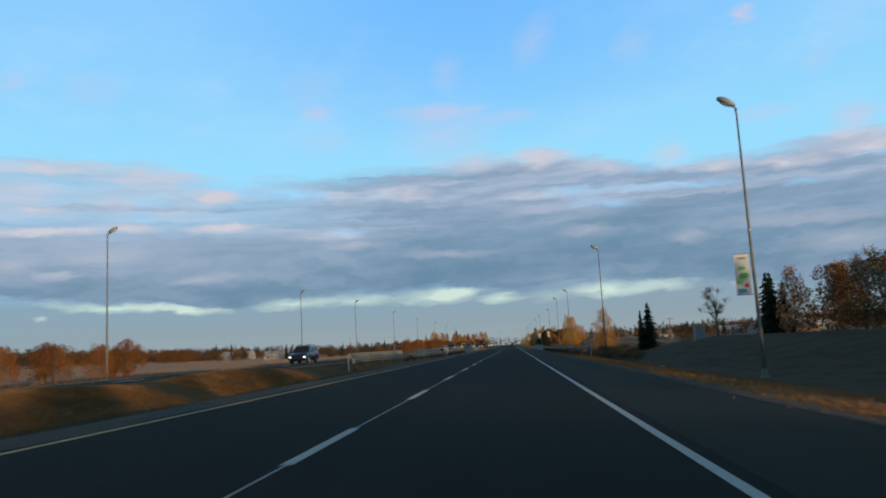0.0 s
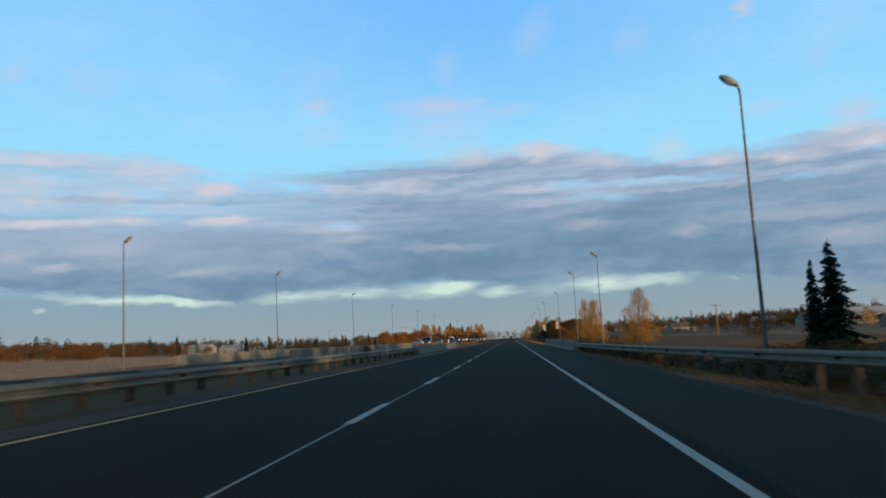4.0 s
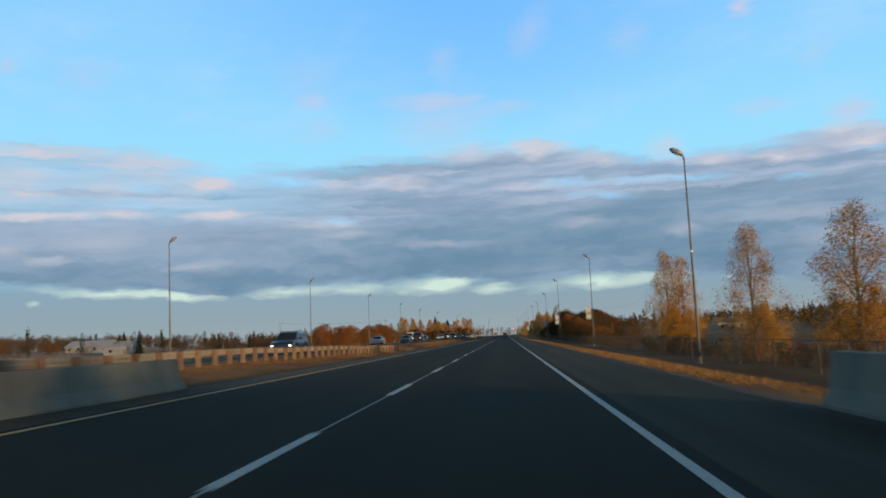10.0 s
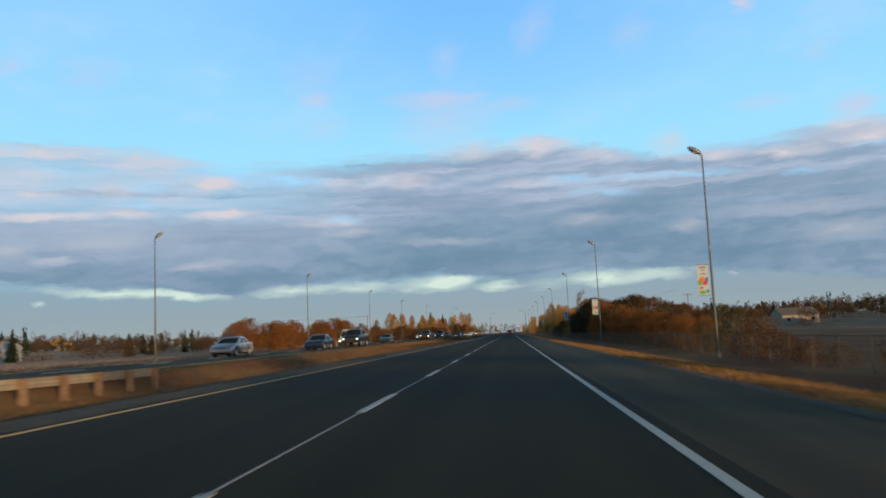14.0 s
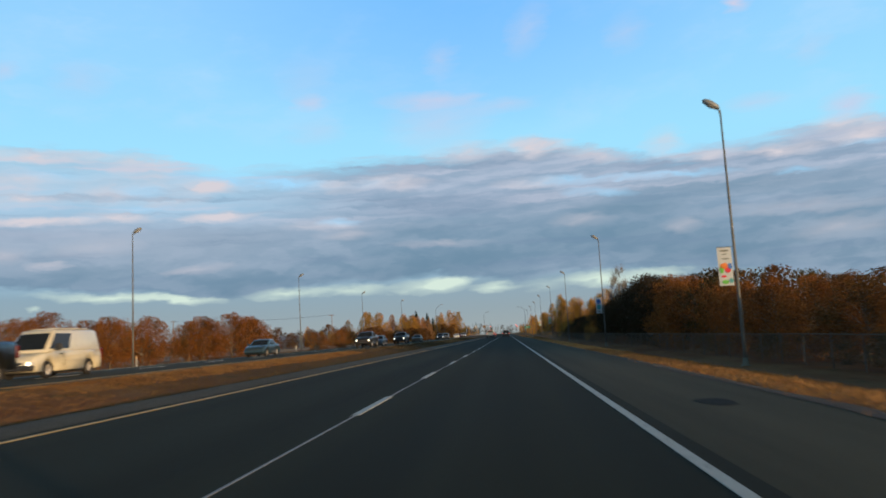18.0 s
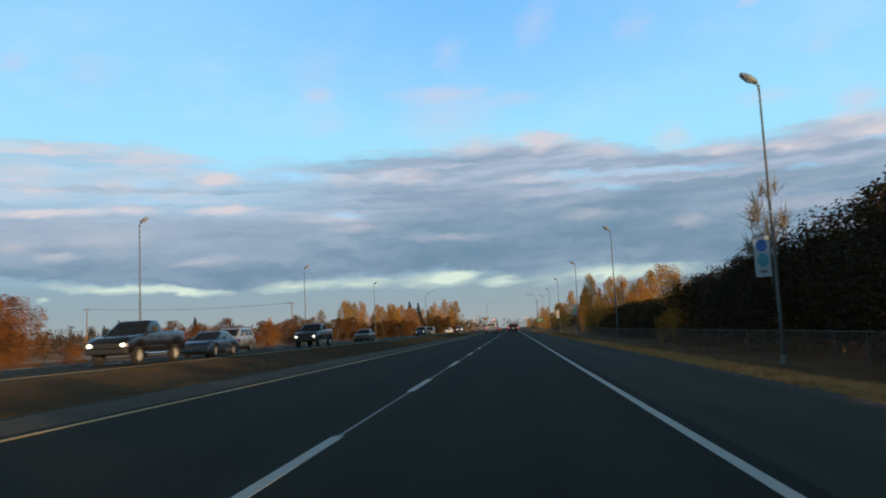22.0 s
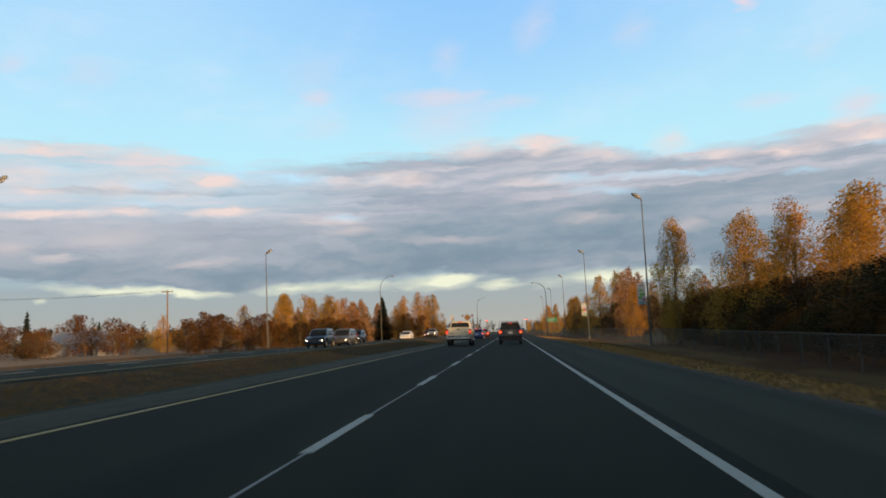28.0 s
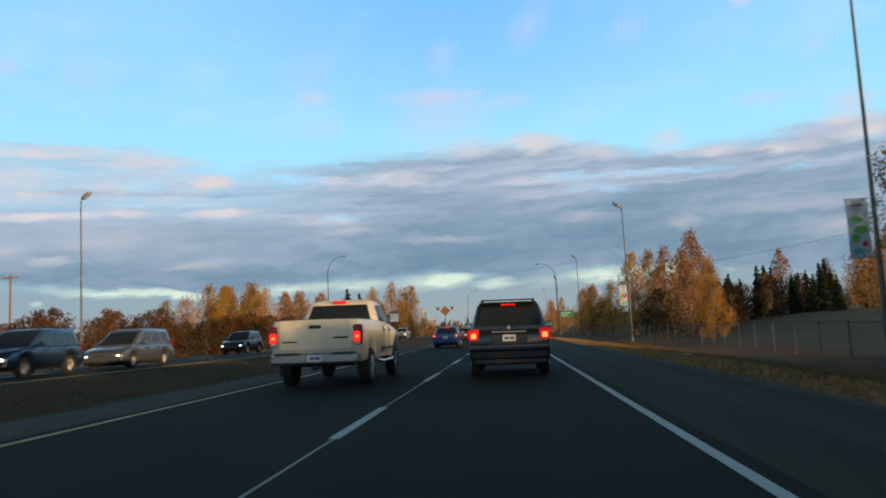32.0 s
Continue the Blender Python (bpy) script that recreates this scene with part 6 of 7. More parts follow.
# poplars beyond the thicket
for kind, x, y, top in [("GOLD", 16.0, 421.2, 6.3), ("OLIVE", 17.7, 481.0, 9.2), ("GOLD", 18.7, 474.3, 8.8), ("OLIVE", 26.5, 480.9, 11.0), ("GOLD", 21.0, 470.0, 8.0), ("COPPER", 26.7, 513.9, 8.4),
                        ("OLIVE", 24.0, 477.7, 9.8), ("GOLD", 22.5, 487.0, 8.6), ("COPPER", 19.3, 547.0, 10.4), ("GOLD", 20.5, 556.0, 8.8), ("GOLD", 18.0, 536.0, 6.6),
                        ("OLIVE", 24.8, 600.0, 13.5), ("COPPER", 28.0, 590.0, 12.5), ("GOLD", 17.5, 640.0, 9.5), ("GOLD", 20.0, 668.0, 10.5), ("OLIVE", 16.5, 700.0, 10.0), ("GOLD", 15.5, 735.0, 11.0), ("COPPER", 17.5, 770.0, 11.0)]:
    grow(kind, x, y, top, random.uniform(0.82, 1.02) * (1.2 if y < 492 else 1.0))
for x, y, top in [(43.9, 599.4, 9.6), (41.1, 570.0, 7.8), (40.0, 585, 8.6), (47, 590, 8.0), (38, 600, 8.8), (50, 575, 7.6), (35, 612, 9.0), (33, 588, 6.8), (36.5, 594, 7.6), (46, 606, 8.6), (53, 598, 8.2), (39, 560, 5.6), (56, 580, 7.4), (30, 604, 7.8)]:
    grow("SPRUCE", x, y, top)
for x, y, top in [(44, 560, 8.5), (52, 566, 6.5), (36, 575, 7.0), (56, 590, 8.0), (30, 620, 8.0)]:
    grow("COPPER", x, y, top)
grow("OLIVE", 15.3, 494.1, 10.8, 0.78, 1)
# dark conifers and copper crowns on the lawn behind the fence
for kind, x, y, top in [("SPRUCE", 35.4, 577, 8.4), ("SPRUCE", 37.0, 579, 8.5), ("SPRUCE", 44.6, 577, 8.8), ("SPRUCE", 31.3, 578, 6.9), ("SPRUCE", 33.9, 580, 6.8), ("COPPER", 39.7, 580, 10.7), ("SPRUCE", 42.0, 580, 7.2), ("SPRUCE", 46.6, 580, 7.4), ("SPRUCE", 34.6, 574, 6.2), ("HEDGE", 36.0, 574, 6.2), ("HEDGE", 40.5, 575, 6.4), ("HEDGE", 43.5, 576, 6.6), ("HEDGE", 32.5, 575, 5.6), ("SPRUCE", 41.4, 573, 6.4), ("SPRUCE", 38.6, 573, 6.6),
                        ("GOLD", 50.6, 578, 13.0), ("GOLD", 48.8, 574, 11.4), ("GOLD", 53.0, 576, 12.0), ("GOLD", 47.5, 583, 9.0),
                        ("COPPER", 23.0, 578, 12.0), ("GOLD", 28.8, 578, 9.7), ("OLIVE", 18.2, 578, 11.4), ("COPPER", 21.0, 572, 9.0), ("GOLD", 25.5, 574, 9.4), ("HEDGE", 27.0, 570, 6.4), ("HEDGE", 23.5, 568, 5.8), ("HEDGE", 19.6, 568, 5.2), ("HEDGE", 30.2, 572, 5.6), ("SPRUCE", 30.0, 582, 7.4), ("GOLD", 16.8, 592, 8.2), ("GOLD", 16.0, 612, 8.8), ("OLIVE", 17.6, 624, 9.2), ("HEDGE", 16.8, 602, 5.6), ("HEDGE", 17.2, 632, 5.4)]:
    grow(kind, x, y, top, random.uniform(0.85, 1.05))
for x, y, top in [(19.0, 552, 2.8), (22.0, 556, 2.8), (25.0, 560, 3.2), (17.6, 562, 2.8), (20.5, 546, 2.3), (23.5, 551, 2.6)]:
    grow("HEDGE", x, y, top, 1.5)
# across the opposite carriageway
for k in range(15):
    y = 358 + 3.0 * k
    grow("EMBER", -49.7 + (y - 359) * 0.29 + random.uniform(-2.5, 1.5), y, random.uniform(4.9, 6.4), 1.12)
for x, y, top, wide in [(-41, 468.2, 4.1, 1.25), (-36.8, 431, 3.3, 1.1), (-29.2, 441, 3.6, 1.0), (-33.0, 434, 1.8, 1.2), (-44.5, 466, 2.6, 1.2), (-52, 447, 3.0, 1.2), (-60, 470, 4.0, 1.2), (-40, 410, 1.6, 1.3)]:
    grow("EMBER", x, y, top, wide)
for kind, x, y, top in [("OLIVE", -54.4, 601.4, 12.3), ("SPRUCE", -54.1, 742.4, 18.0), ("GOLD", -29.5, 632, 11.8), ("GOLD", -26.3, 638, 13.0), ("GOLD", -25.0, 648, 12.4), ("OLIVE", -22.2, 641, 12.6), ("RUST", -28, 628, 7.0), ("RUST", -24, 630, 6.4), ("OLIVE", -66.4, 640.6, 15.0), ("OLIVE", -63, 632, 14.0), ("GOLD", -59.7, 640, 14.3), ("COPPER", -56, 655, 13.5), ("COPPER", -51, 668, 13.0),
                        ("GOLD", -70, 618, 11.0), ("RUST", -76, 606, 9.0), ("GOLD", -84, 600, 8.6), ("RUST", -66, 590, 7.5), ("COPPER", -47, 690, 13.0), ("GOLD", -43, 705, 12.0), ("SPRUCE", -42, 720, 12.5), ("GOLD", -38, 735, 13.0), ("RUST", -60, 560, 6.0), ("RUST", -70, 552, 6.4), ("RUST", -88, 570, 8.2), ("SPRUCE", -96, 566, 9.5), ("RUST", -100, 560, 8.0)]:
    grow(kind, x, y, top, random.uniform(0.9, 1.15))
# the close row of gold, olive and copper crowns behind the opposite carriageway
for kind, x, y, top in [("RUST", -46.0, 540, 5.7), ("RUST", -49.5, 541, 4.9), ("RUST", -43.0, 543, 4.6), ("RUST", -53.0, 544, 4.6),
                        ("GOLD", -45.0, 570, 8.3), ("RUST", -48.5, 569, 6.6), ("RUST", -51.5, 571, 6.0), ("COPPER", -42.6, 573, 7.4), ("OLIVE", -41.4, 571, 6.6), ("RUST", -46.6, 566, 5.0), ("RUST", -43.6, 567, 4.6),
                        ("OLIVE", -39.6, 572, 9.5), ("OLIVE", -37.4, 574, 8.4), ("OLIVE", -36.0, 571, 9.8), ("GOLD", -34.6, 573, 9.0), ("COPPER", -32.0, 574, 8.4), ("RUST", -38.4, 567, 5.0), ("RUST", -35.4, 568, 5.2), ("RUST", -32.6, 568, 4.8), ("HEDGE", -40.6, 566, 4.4), ("HEDGE", -34.0, 566, 4.0),
                        ("COPPER", -29.8, 574, 8.0), ("RUST", -30.4, 571, 4.6), ("COPPER", -48.0, 640, 12.8), ("COPPER", -44.0, 644, 12.4), ("COPPER", -40.0, 650, 11.0), ("SPRUCE", -36.8, 640, 13.0), ("GOLD", -33.0, 652, 11.6), ("RUST", -46, 634, 8.0), ("RUST", -41, 636, 7.4), ("RUST", -36, 640, 6.8), ("RUST", -31.5, 640, 7.0)]:
    grow(kind, x, y, top, random.uniform(0.9, 1.15))
for x, y, top in [(-78, 556, 5.6), (-84, 552, 5.2), (-90, 554, 5.8), (-72, 560, 5.4), (-81, 546, 4.6)]:
    grow("RUST", x, y, top + 0.5 * land_z(x, y), 1.2)


# ---- far woods round the horizon ----
def far_woods(name, label, seed, centres, mat, leaf=0.3, per=34):
    """A distant belt of trees: many leaf clumps over short stems, in one mesh."""
    rng = np.random.default_rng(seed)
    lv = Leaves()
    for x, y, h, wd in centres:
        g = land_z(x, y)
        for q in range(7):
            t = rng.uniform(0.1, 0.86)
            lv.blob(rng, (x + rng.normal() * wd * 0.28 * (1.1 - t), y + rng.normal() * wd * 0.28, g + h * t), (wd * 0.3 * (1.25 - t), wd * 0.3, h * 0.2), per, leaf)
    ob = lv.mesh(name, mat)
    tagged(ob, label, "woods", kind="stuff")


rng = np.random.default_rng(5)


def belt(n, x0, x1, y0, y1, h0, h1, w0=4, w1=9):
    return [(rng.uniform(x0, x1), rng.uniform(y0, y1), rng.uniform(h0, h1), rng.uniform(w0, w1)) for _ in range(n)]


far_woods("far_woods", "distant rust-brown autumn woods beyond the fields", 1,
          belt(620, -320, -205, 100, 700, 6.5, 10) + belt(220, -250, -90, 640, 960, 6, 11) + belt(110, -110, -34, 850, 1150, 6, 11) + belt(60, -60, 40, 1530, 1600, 12, 18), LEAF_FAR)
far_woods("far_woods", "distant brown woods beyond the low fields", 2,
          belt(620, 120, 330, 150, 700, 5, 9.5) + belt(260, 60, 220, 560, 960, 6, 11) + belt(90, 20, 80, 850, 1200, 7, 11), LEAF_FAR)
far_woods("far_woods", "distant gold treetops among the woods", 3,
          belt(45, -330, -200, 200, 800, 4, 7) + belt(45, 90, 320, 250, 900, 4, 7) + belt(40, -70, -30, 800, 1200, 8, 13, 3, 6) + belt(40, 15, 45, 760, 1250, 8, 13, 3, 6), LEAF_GOLD)
far_woods("far_woods", "distant bare and pale copper trees along the horizon", 4,
          belt(60, -330, -205, 200, 800, 5, 9, 4, 7) + belt(70, 110, 330, 200, 900, 6, 10, 4, 7), LEAF_RUST)
far_woods("far_woods", "distant dark conifers among the woods", 6,
          [(x, y, h, 2.2) for x, y, h, w in belt(55, -330, -90, 200, 900, 6, 9) + belt(60, 60, 330, 200, 950, 6, 10) + belt(20, -60, 30, 900, 1200, 10, 14)], NEEDLES, 0.25, 40)

# belts at x 70 lie out of view, added to shade the bridge
far_woods("tree_belt", "dense belt of rust-brown trees on the rise, partly unseen, added for shade", 21, belt(54, 40, 52, -90, 98, 7.2, 8.6, 6, 8) + belt(42, 70, 76, 36, 73, 11.4, 12.4, 6, 8) + belt(14, 70, 76, 83, 92, 11.4, 12.4, 5, 6), LEAF_RUST, 0.16, 190)
far_woods("tree_belt", "brown scrub and willows beyond the opposite carriageway", 22, belt(50, -125, -72, 380, 560, 3.4, 5.2, 5, 8) + belt(60, -200, -120, 200, 430, 5.2, 7.4, 6, 9), LEAF_FAR, 0.13, 130)
far_woods("tree_belt", "rust-brown scrub willows along the edge of the stubble field", 25, belt(95, -150, -112, 70, 340, 3.6, 5.4, 6, 9), LEAF_RUST, 0.17, 90)
far_woods("tree_belt", "olive and gold trees beyond the opposite carriageway", 23, belt(22, -110, -58, 555, 640, 4.5, 7, 5, 8), LEAF_OLIVE, 0.13, 130)
far_woods("tree_belt", "rust-brown trees beyond the low fields", 24, belt(26, 60, 130, 290, 620, 4, 6.5, 5, 8), LEAF_RUST, 0.14, 130)

# ---- grass on the verges ----
BLADES = leaf_material("dry_grass_blades", [(0.06, 0.038, 0.015), (0.13, 0.076, 0.028), (0.175, 0.108, 0.04), (0.11, 0.055, 0.021)], 0.2)


def grass(name, label, seed, spans, count, tall, mat=None):
    """Tufts of dry grass, thick where they stand along the road's edge."""
    rng = np.random.default_rng(seed)
    v, f = [], []
    for x0, x1, y0, y1, share in spans:
        for _ in range(int(count * share)):
            x, y = rng.uniform(x0, x1), rng.uniform(y0, y1)
            g = land_z(x, y)
            for b in range(3):
                a = rng.uniform(0, 6.28)
                h = tall * rng.uniform(0.4, 1.3)
                px, py = x + rng.normal() * 0.22, y + rng.normal() * 0.22
                wx, wy = math.cos(a) * 0.015, math.sin(a) * 0.015
                lx, ly = rng.normal() * h * 0.7, rng.normal() * h * 0.7
                i = len(v)
                v += [(px - wx, py - wy, g - 0.02), (px + wx, py + wy, g - 0.02), (px + lx, py + ly, g + h)]
                f.append((i, i + 1, i + 2))
    ob = raw(name, v, f, mat or BLADES)
    tagged(ob, label, "grass", kind="stuff")


grass("verge_grass", "dry straw-coloured grass along the shoulder", 11, [(4.6, 9.5, 0, 118, 0.18), (4.8, 10.5, 168, 400, 0.42), (4.8, 10.5, 400, 530, 0.4)], 72000, 0.06)
# brighter straw blades: sunlight on the verge strip and median patches put into colour
BLADES_SUNNY = leaf_material("straw_blades", [(0.2, 0.1, 0.035), (0.26, 0.14, 0.05), (0.32, 0.18, 0.065), (0.24, 0.115, 0.04)], 0.3)
grass("verge_grass", "straw-coloured grass edging the shoulder, with painted sunlight", 15, [(4.75, 6.6, 172, 330, 0.3), (4.8, 6.2, 0, 60, 0.025)], 60000, 0.06, BLADES_SUNNY)
# straw made paler to paint sunlight onto the verge past y 330
BLADES_LIT_PALE = leaf_material("lit_pale_straw_blades", [(0.3, 0.16, 0.055), (0.4, 0.225, 0.08), (0.5, 0.3, 0.11), (0.36, 0.185, 0.065)], 0.3)
grass("verge_grass", "pale straw-coloured grass edging the shoulder, coloured as if sunlit", 17, [(4.75, 6.6, 330, 400, 0.3), (4.75, 7.4, 400, 560, 0.35)], 40000, 0.06, BLADES_LIT_PALE)
grass("median_grass", "orange straw-coloured grass on the median ditch, painted brighter as if in sun", 16, [(-14.4, -12.3, 180, 270, 0.06), (-14.3, -11.0, 270, 306, 0.05), (-14.4, -12.6, 306, 350, 0.12), (-14.0, -11.0, 14, 25, 0.1), (-14.0, -11.0, 28, 41, 0.12), (-13.8, -9.6, 424, 476, 0.13)], 60000, 0.06, BLADES_SUNNY)
grass("median_grass", "rust and straw-coloured grass on the median", 12, [(-14.2, -10.6, 0, 115, 0.14), (-14.2, -12.2, 180, 270, 0.045), (-14.2, -10.9, 270, 312, 0.04)], 72000, 0.055)
# brown weed blades with the median's shade put into their colour
BLADES_SHADED = leaf_material("shaded_weed_blades", [(0.045, 0.034, 0.013), (0.08, 0.056, 0.02), (0.115, 0.074, 0.027), (0.065, 0.05, 0.018)], 0.25)
grass("median_grass", "brown weeds on the median, darkened in colour for shade", 14, [(-14.2, -8.2, 308, 424, 0.25), (-14.2, -8.2, 476, 540, 0.14), (-10.9, -8.3, 0, 50, 0.05), (-11.2, -8.3, 178, 330, 0.16)], 72000, 0.06, BLADES_SHADED)
grass("field_grass", "tall weeds beside the opposite carriageway", 13, [(-34, -26, 0, 110, 0.25), (-34, -26, 180, 540, 0.75)], 9000, 0.3)

# ---- banners on lamp poles ----
BANNER = material("banner_cloth", (0.38, 0.43, 0.46), 0.8, vary=0.06)
TINTS = {"green": (0.1, 0.36, 0.06), "orange": (0.55, 0.16, 0.03), "blue": (0.05, 0.14, 0.42), "red": (0.5, 0.03, 0.06), "grey": (0.16, 0.18, 0.17), "teal": (0.08, 0.3, 0.34)}
TINTS = {k: material(k + "_print", c, 0.8, vary=0.1) for k, c in TINTS.items()}


def disc(x, z, rx, rz, y, n=14):
    bm = bmesh.new()
    bm.faces.new([bm.verts.new((x + rx * math.cos(2 * math.pi * k / n), y, z + rz * math.sin(2 * math.pi * k / n))) for k in range(n)])
    bm.faces.new([bm.verts.new((x + rx * math.cos(-2 * math.pi * k / n), -y, z + rz * math.sin(-2 * math.pi * k / n))) for k in range(n)])
    return bm


def banner(prints):
    """A cloth banner on two arms, printed with bright rounded shapes."""
    b = thing("banner", "white cloth banner with bright printed shapes on a lamp pole", "banner", "banners on lamp poles")
    bm = bmesh.new()
    cols = 8
    for s in (-1, 1):
        rows = [[bm.verts.new((-0.82 + 0.74 * i / 6, s * 0.004 + 0.02 * math.sin(j * 0.9), -2.0 + 2.0 * j / cols)) for i in range(7)] for j in range(cols + 1)]
        for r0_, r1_ in zip(rows, rows[1:]):
            for i in range(6):
                q = (r0_[i], r0_[i + 1], r1_[i + 1], r1_[i])
                bm.faces.new(q if s < 0 else q[::-1])
    part("cloth", bm, BANNER, b)
    for z in (0.02, -2.02):
        part("arm", tube(bmesh.new(), [(0.02, 0, z), (-0.86, 0, z)], [0.018, 0.015], 6), POLE, b)
    for tint, x, z, rx, rz in prints:
        part("print", disc(x, z, rx, rz, -0.032), TINTS[tint], b)
    return b


ART = [[("grey", -0.45, -0.17, 0.24, 0.06), ("grey", -0.45, -0.36, 0.13, 0.03), ("grey", -0.42, -0.6, 0.2, 0.04), ("orange", -0.52, -0.98, 0.2, 0.16), ("green", -0.66, -1.16, 0.11, 0.2), ("blue", -0.22, -1.0, 0.11, 0.17), ("red", -0.34, -1.2, 0.15, 0.14), ("red", -0.58, -1.52, 0.14, 0.06), ("green", -0.52, -1.82, 0.18, 0.12), ("teal", -0.2, -1.76, 0.1, 0.14)],
       [("grey", -0.45, -0.2, 0.24, 0.06), ("green", -0.5, -0.7, 0.2, 0.1), ("green", -0.4, -1.05, 0.24, 0.13), ("green", -0.6, -1.35, 0.14, 0.16), ("red", -0.3, -1.55, 0.1, 0.1), ("teal", -0.52, -1.8, 0.2, 0.1)],
       [("blue", -0.45, -0.5, 0.26, 0.3), ("teal", -0.45, -1.2, 0.26, 0.34), ("grey", -0.45, -1.75, 0.2, 0.08)]]
kinds_of_banner = [banner(a) for a in ART]
used = set()
for x, y, art in [(12.1, 38.4, 1), (13.6, 272.6, 0), (12.3, 324.9, 0), (12.6, 382.0, 2), (12.7, 494.2, 1), (12.3, 545.0, 0)]:
    m = pose(x - 0.1, y, 4.92, 0, 0, random.uniform(-4, 4))
    if art in used:
        copy_thing(kinds_of_banner[art], m)
    else:
        kinds_of_banner[art].matrix_basis = m
        used.add(art)


# ---- utility poles and wires ----
WOOD_POLE = material("utility_pole_wood", (0.2, 0.13, 0.08), 0.9, vary=0.3, scale=3.0, fine=30, bump=0.4)


def utility_pole(x, y, top, arm, label):
    g = land_z(x, y)
    p = thing("utility_pole", label, "utility pole", m=pose(x, y, g))
    h = top - g
    part("pole", tube(bmesh.new(), [(0, 0, -0.3), (0, 0, h * 0.5), (0.04, 0, h)], [0.17, 0.145, 0.11], 9), WOOD_POLE, p, smooth=True)
    part("crossarm", boxed(-arm, arm, -0.06, 0.06, h - 0.42, h - 0.28, bevel=0.01), WOOD_POLE, p)
    for k in (-0.9, -0.35, 0.35, 0.9):
        part("insulator", tube(bmesh.new(), [(arm * k, 0, h - 0.28), (arm * k, 0, h - 0.18), (arm * k, 0, h - 0.1)], [0.03, 0.05, 0.03], 7), LAMP_GREY, p)
    return p


utility_pole(53.1, 260.4, 7.0, 1.5, "weathered timber utility pole with a crossarm in the field")
utility_pole(60.0, 480.0, 11.0, 1.5, "timber utility pole with a crossarm behind poplars")
utility_pole(-63.9, 559.5, 11.6, 1.1, "brown timber utility pole behind the opposite carriageway")
WIRE_DARK = material("overhead_wire", (0.03, 0.03, 0.03), 0.6, vary=0.1)


def wire(a, b, sag, label):
    a, b = Vector(a), Vector(b)
    pts = [a.lerp(b, k / 14) - Vector((0, 0, sag * 4 * (k / 14) * (1 - k / 14))) for k in range(15)]
    tagged(part("overhead_wire", tube(bmesh.new(), pts, [0.018] * 15, 4), WIRE_DARK), label, "wire", "overhead wires")


utility_pole(-118.0, 545.0, 12.2, 1.1, "brown timber utility pole beyond the willows")
for dx in (-1.0, 1.0):
    wire((-63.9, 559.5 + dx, 11.5), (-118.0, 545.0 + dx, 12.1), 1.0, "black overhead wire between timber poles")
wire((20.0, 640.0, 11.5), (62.0, 505.0, 13.6), 2.0, "black overhead wire behind the poplars")


# ---- curved lamps near the crossing ----
def curved_lamp(x, y, top, side, reach):
    g = land_z(x, y)
    h = top - g
    lamp = thing("curved_street_lamp", "steel street lamp with a long curved arm", "street lamp", "curved lamps near the crossing", m=pose(x, y, g))
    part("pole", tube(bmesh.new(), [(0, 0, -0.2), (0, 0, h * 0.5), (0, 0, h * 0.8)], [0.11, 0.09, 0.07], 8), POLE, lamp, smooth=True)
    pts = [(side * reach * (1 - math.cos(a)), 0, h * 0.8 + h * 0.2 * math.sin(a)) for a in (math.pi / 2 * k / 7 for k in range(8))]
    part("arm", tube(bmesh.new(), pts, [0.065 - 0.004 * k for k in range(8)], 6), POLE, lamp, smooth=True)
    bm = bmesh.new()
    bmesh.ops.create_uvsphere(bm, u_segments=10, v_segments=6, radius=1.0)
    for v in bm.verts:
        v.co = Vector((v.co.x * 0.38 + side * (reach + 0.3), v.co.y * 0.16, v.co.z * 0.1 + h))
    part("lamp_head", bm, LAMP_GREY, lamp, smooth=True)


for x, y, top, side in [(-27.0, 580.0, 13.6, 1), (-11.5, 690, 13.0, 1), (7.9, 588.0, 11.2, -1)]:
    curved_lamp(x, y, top, side, 2.4)

# ---- signs ----
AMBER = material("amber_sign", (0.17, 0.085, 0.022), 0.5, vary=0.06)
GREEN = material("green_sign", (0.012, 0.16, 0.085), 0.45, vary=0.06)
FLAG = material("orange_flag", (0.13, 0.05, 0.02), 0.8, vary=0.15)


def posts(parent, xs, h, mat=STEEL):
    for x in xs:
        part("post", boxed(x - 0.04, x + 0.04, -0.04, 0.04, -0.2, h, bevel=0.006), mat, parent)


s = thing("warning_sign", "amber diamond warning sign with two orange flags", "road sign", m=pose(-6.96 - 0.9, 562, land_z(-7.86, 562)))
posts(s, [0], 4.1)
ob = part("panel", boxed(-0.46, 0.46, -0.065, -0.045, -0.46, 0.46, bevel=0.004), AMBER, s)
ob.matrix_basis = pose(0, 0, 3.7, 0, 45, 0)
for k in (-1, 1):
    part("flag_staff", tube(bmesh.new(), [(0, 0, 3.7), (k * 0.75, 0, 4.25)], [0.015, 0.012], 5), TRIM, s)
    bm = bmesh.new()
    rows = [[bm.verts.new((k * (0.72 + 0.07 * i), 0.03 * math.sin(i * 1.7 + q), 4.2 - 0.36 * q)) for i in range(6)] for q in range(2)]
    for i in range(5):
        bm.faces.new((rows[0][i], rows[0][i + 1], rows[1][i + 1], rows[1][i]))
    part("flag", bm, FLAG, s)

s = thing("guide_sign", "green guide sign with white rule lines on two posts", "road sign", m=pose(8.2, 575.0, land_z(8.2, 575.0)))
h = 3.25 - land_z(8.2, 575.0)
posts(s, [-0.8, 0.8], h - 0.1)
part("panel", boxed(-1.0, 1.0, -0.07, -0.045, h - 0.85, h, bevel=0.01), GREEN, s)
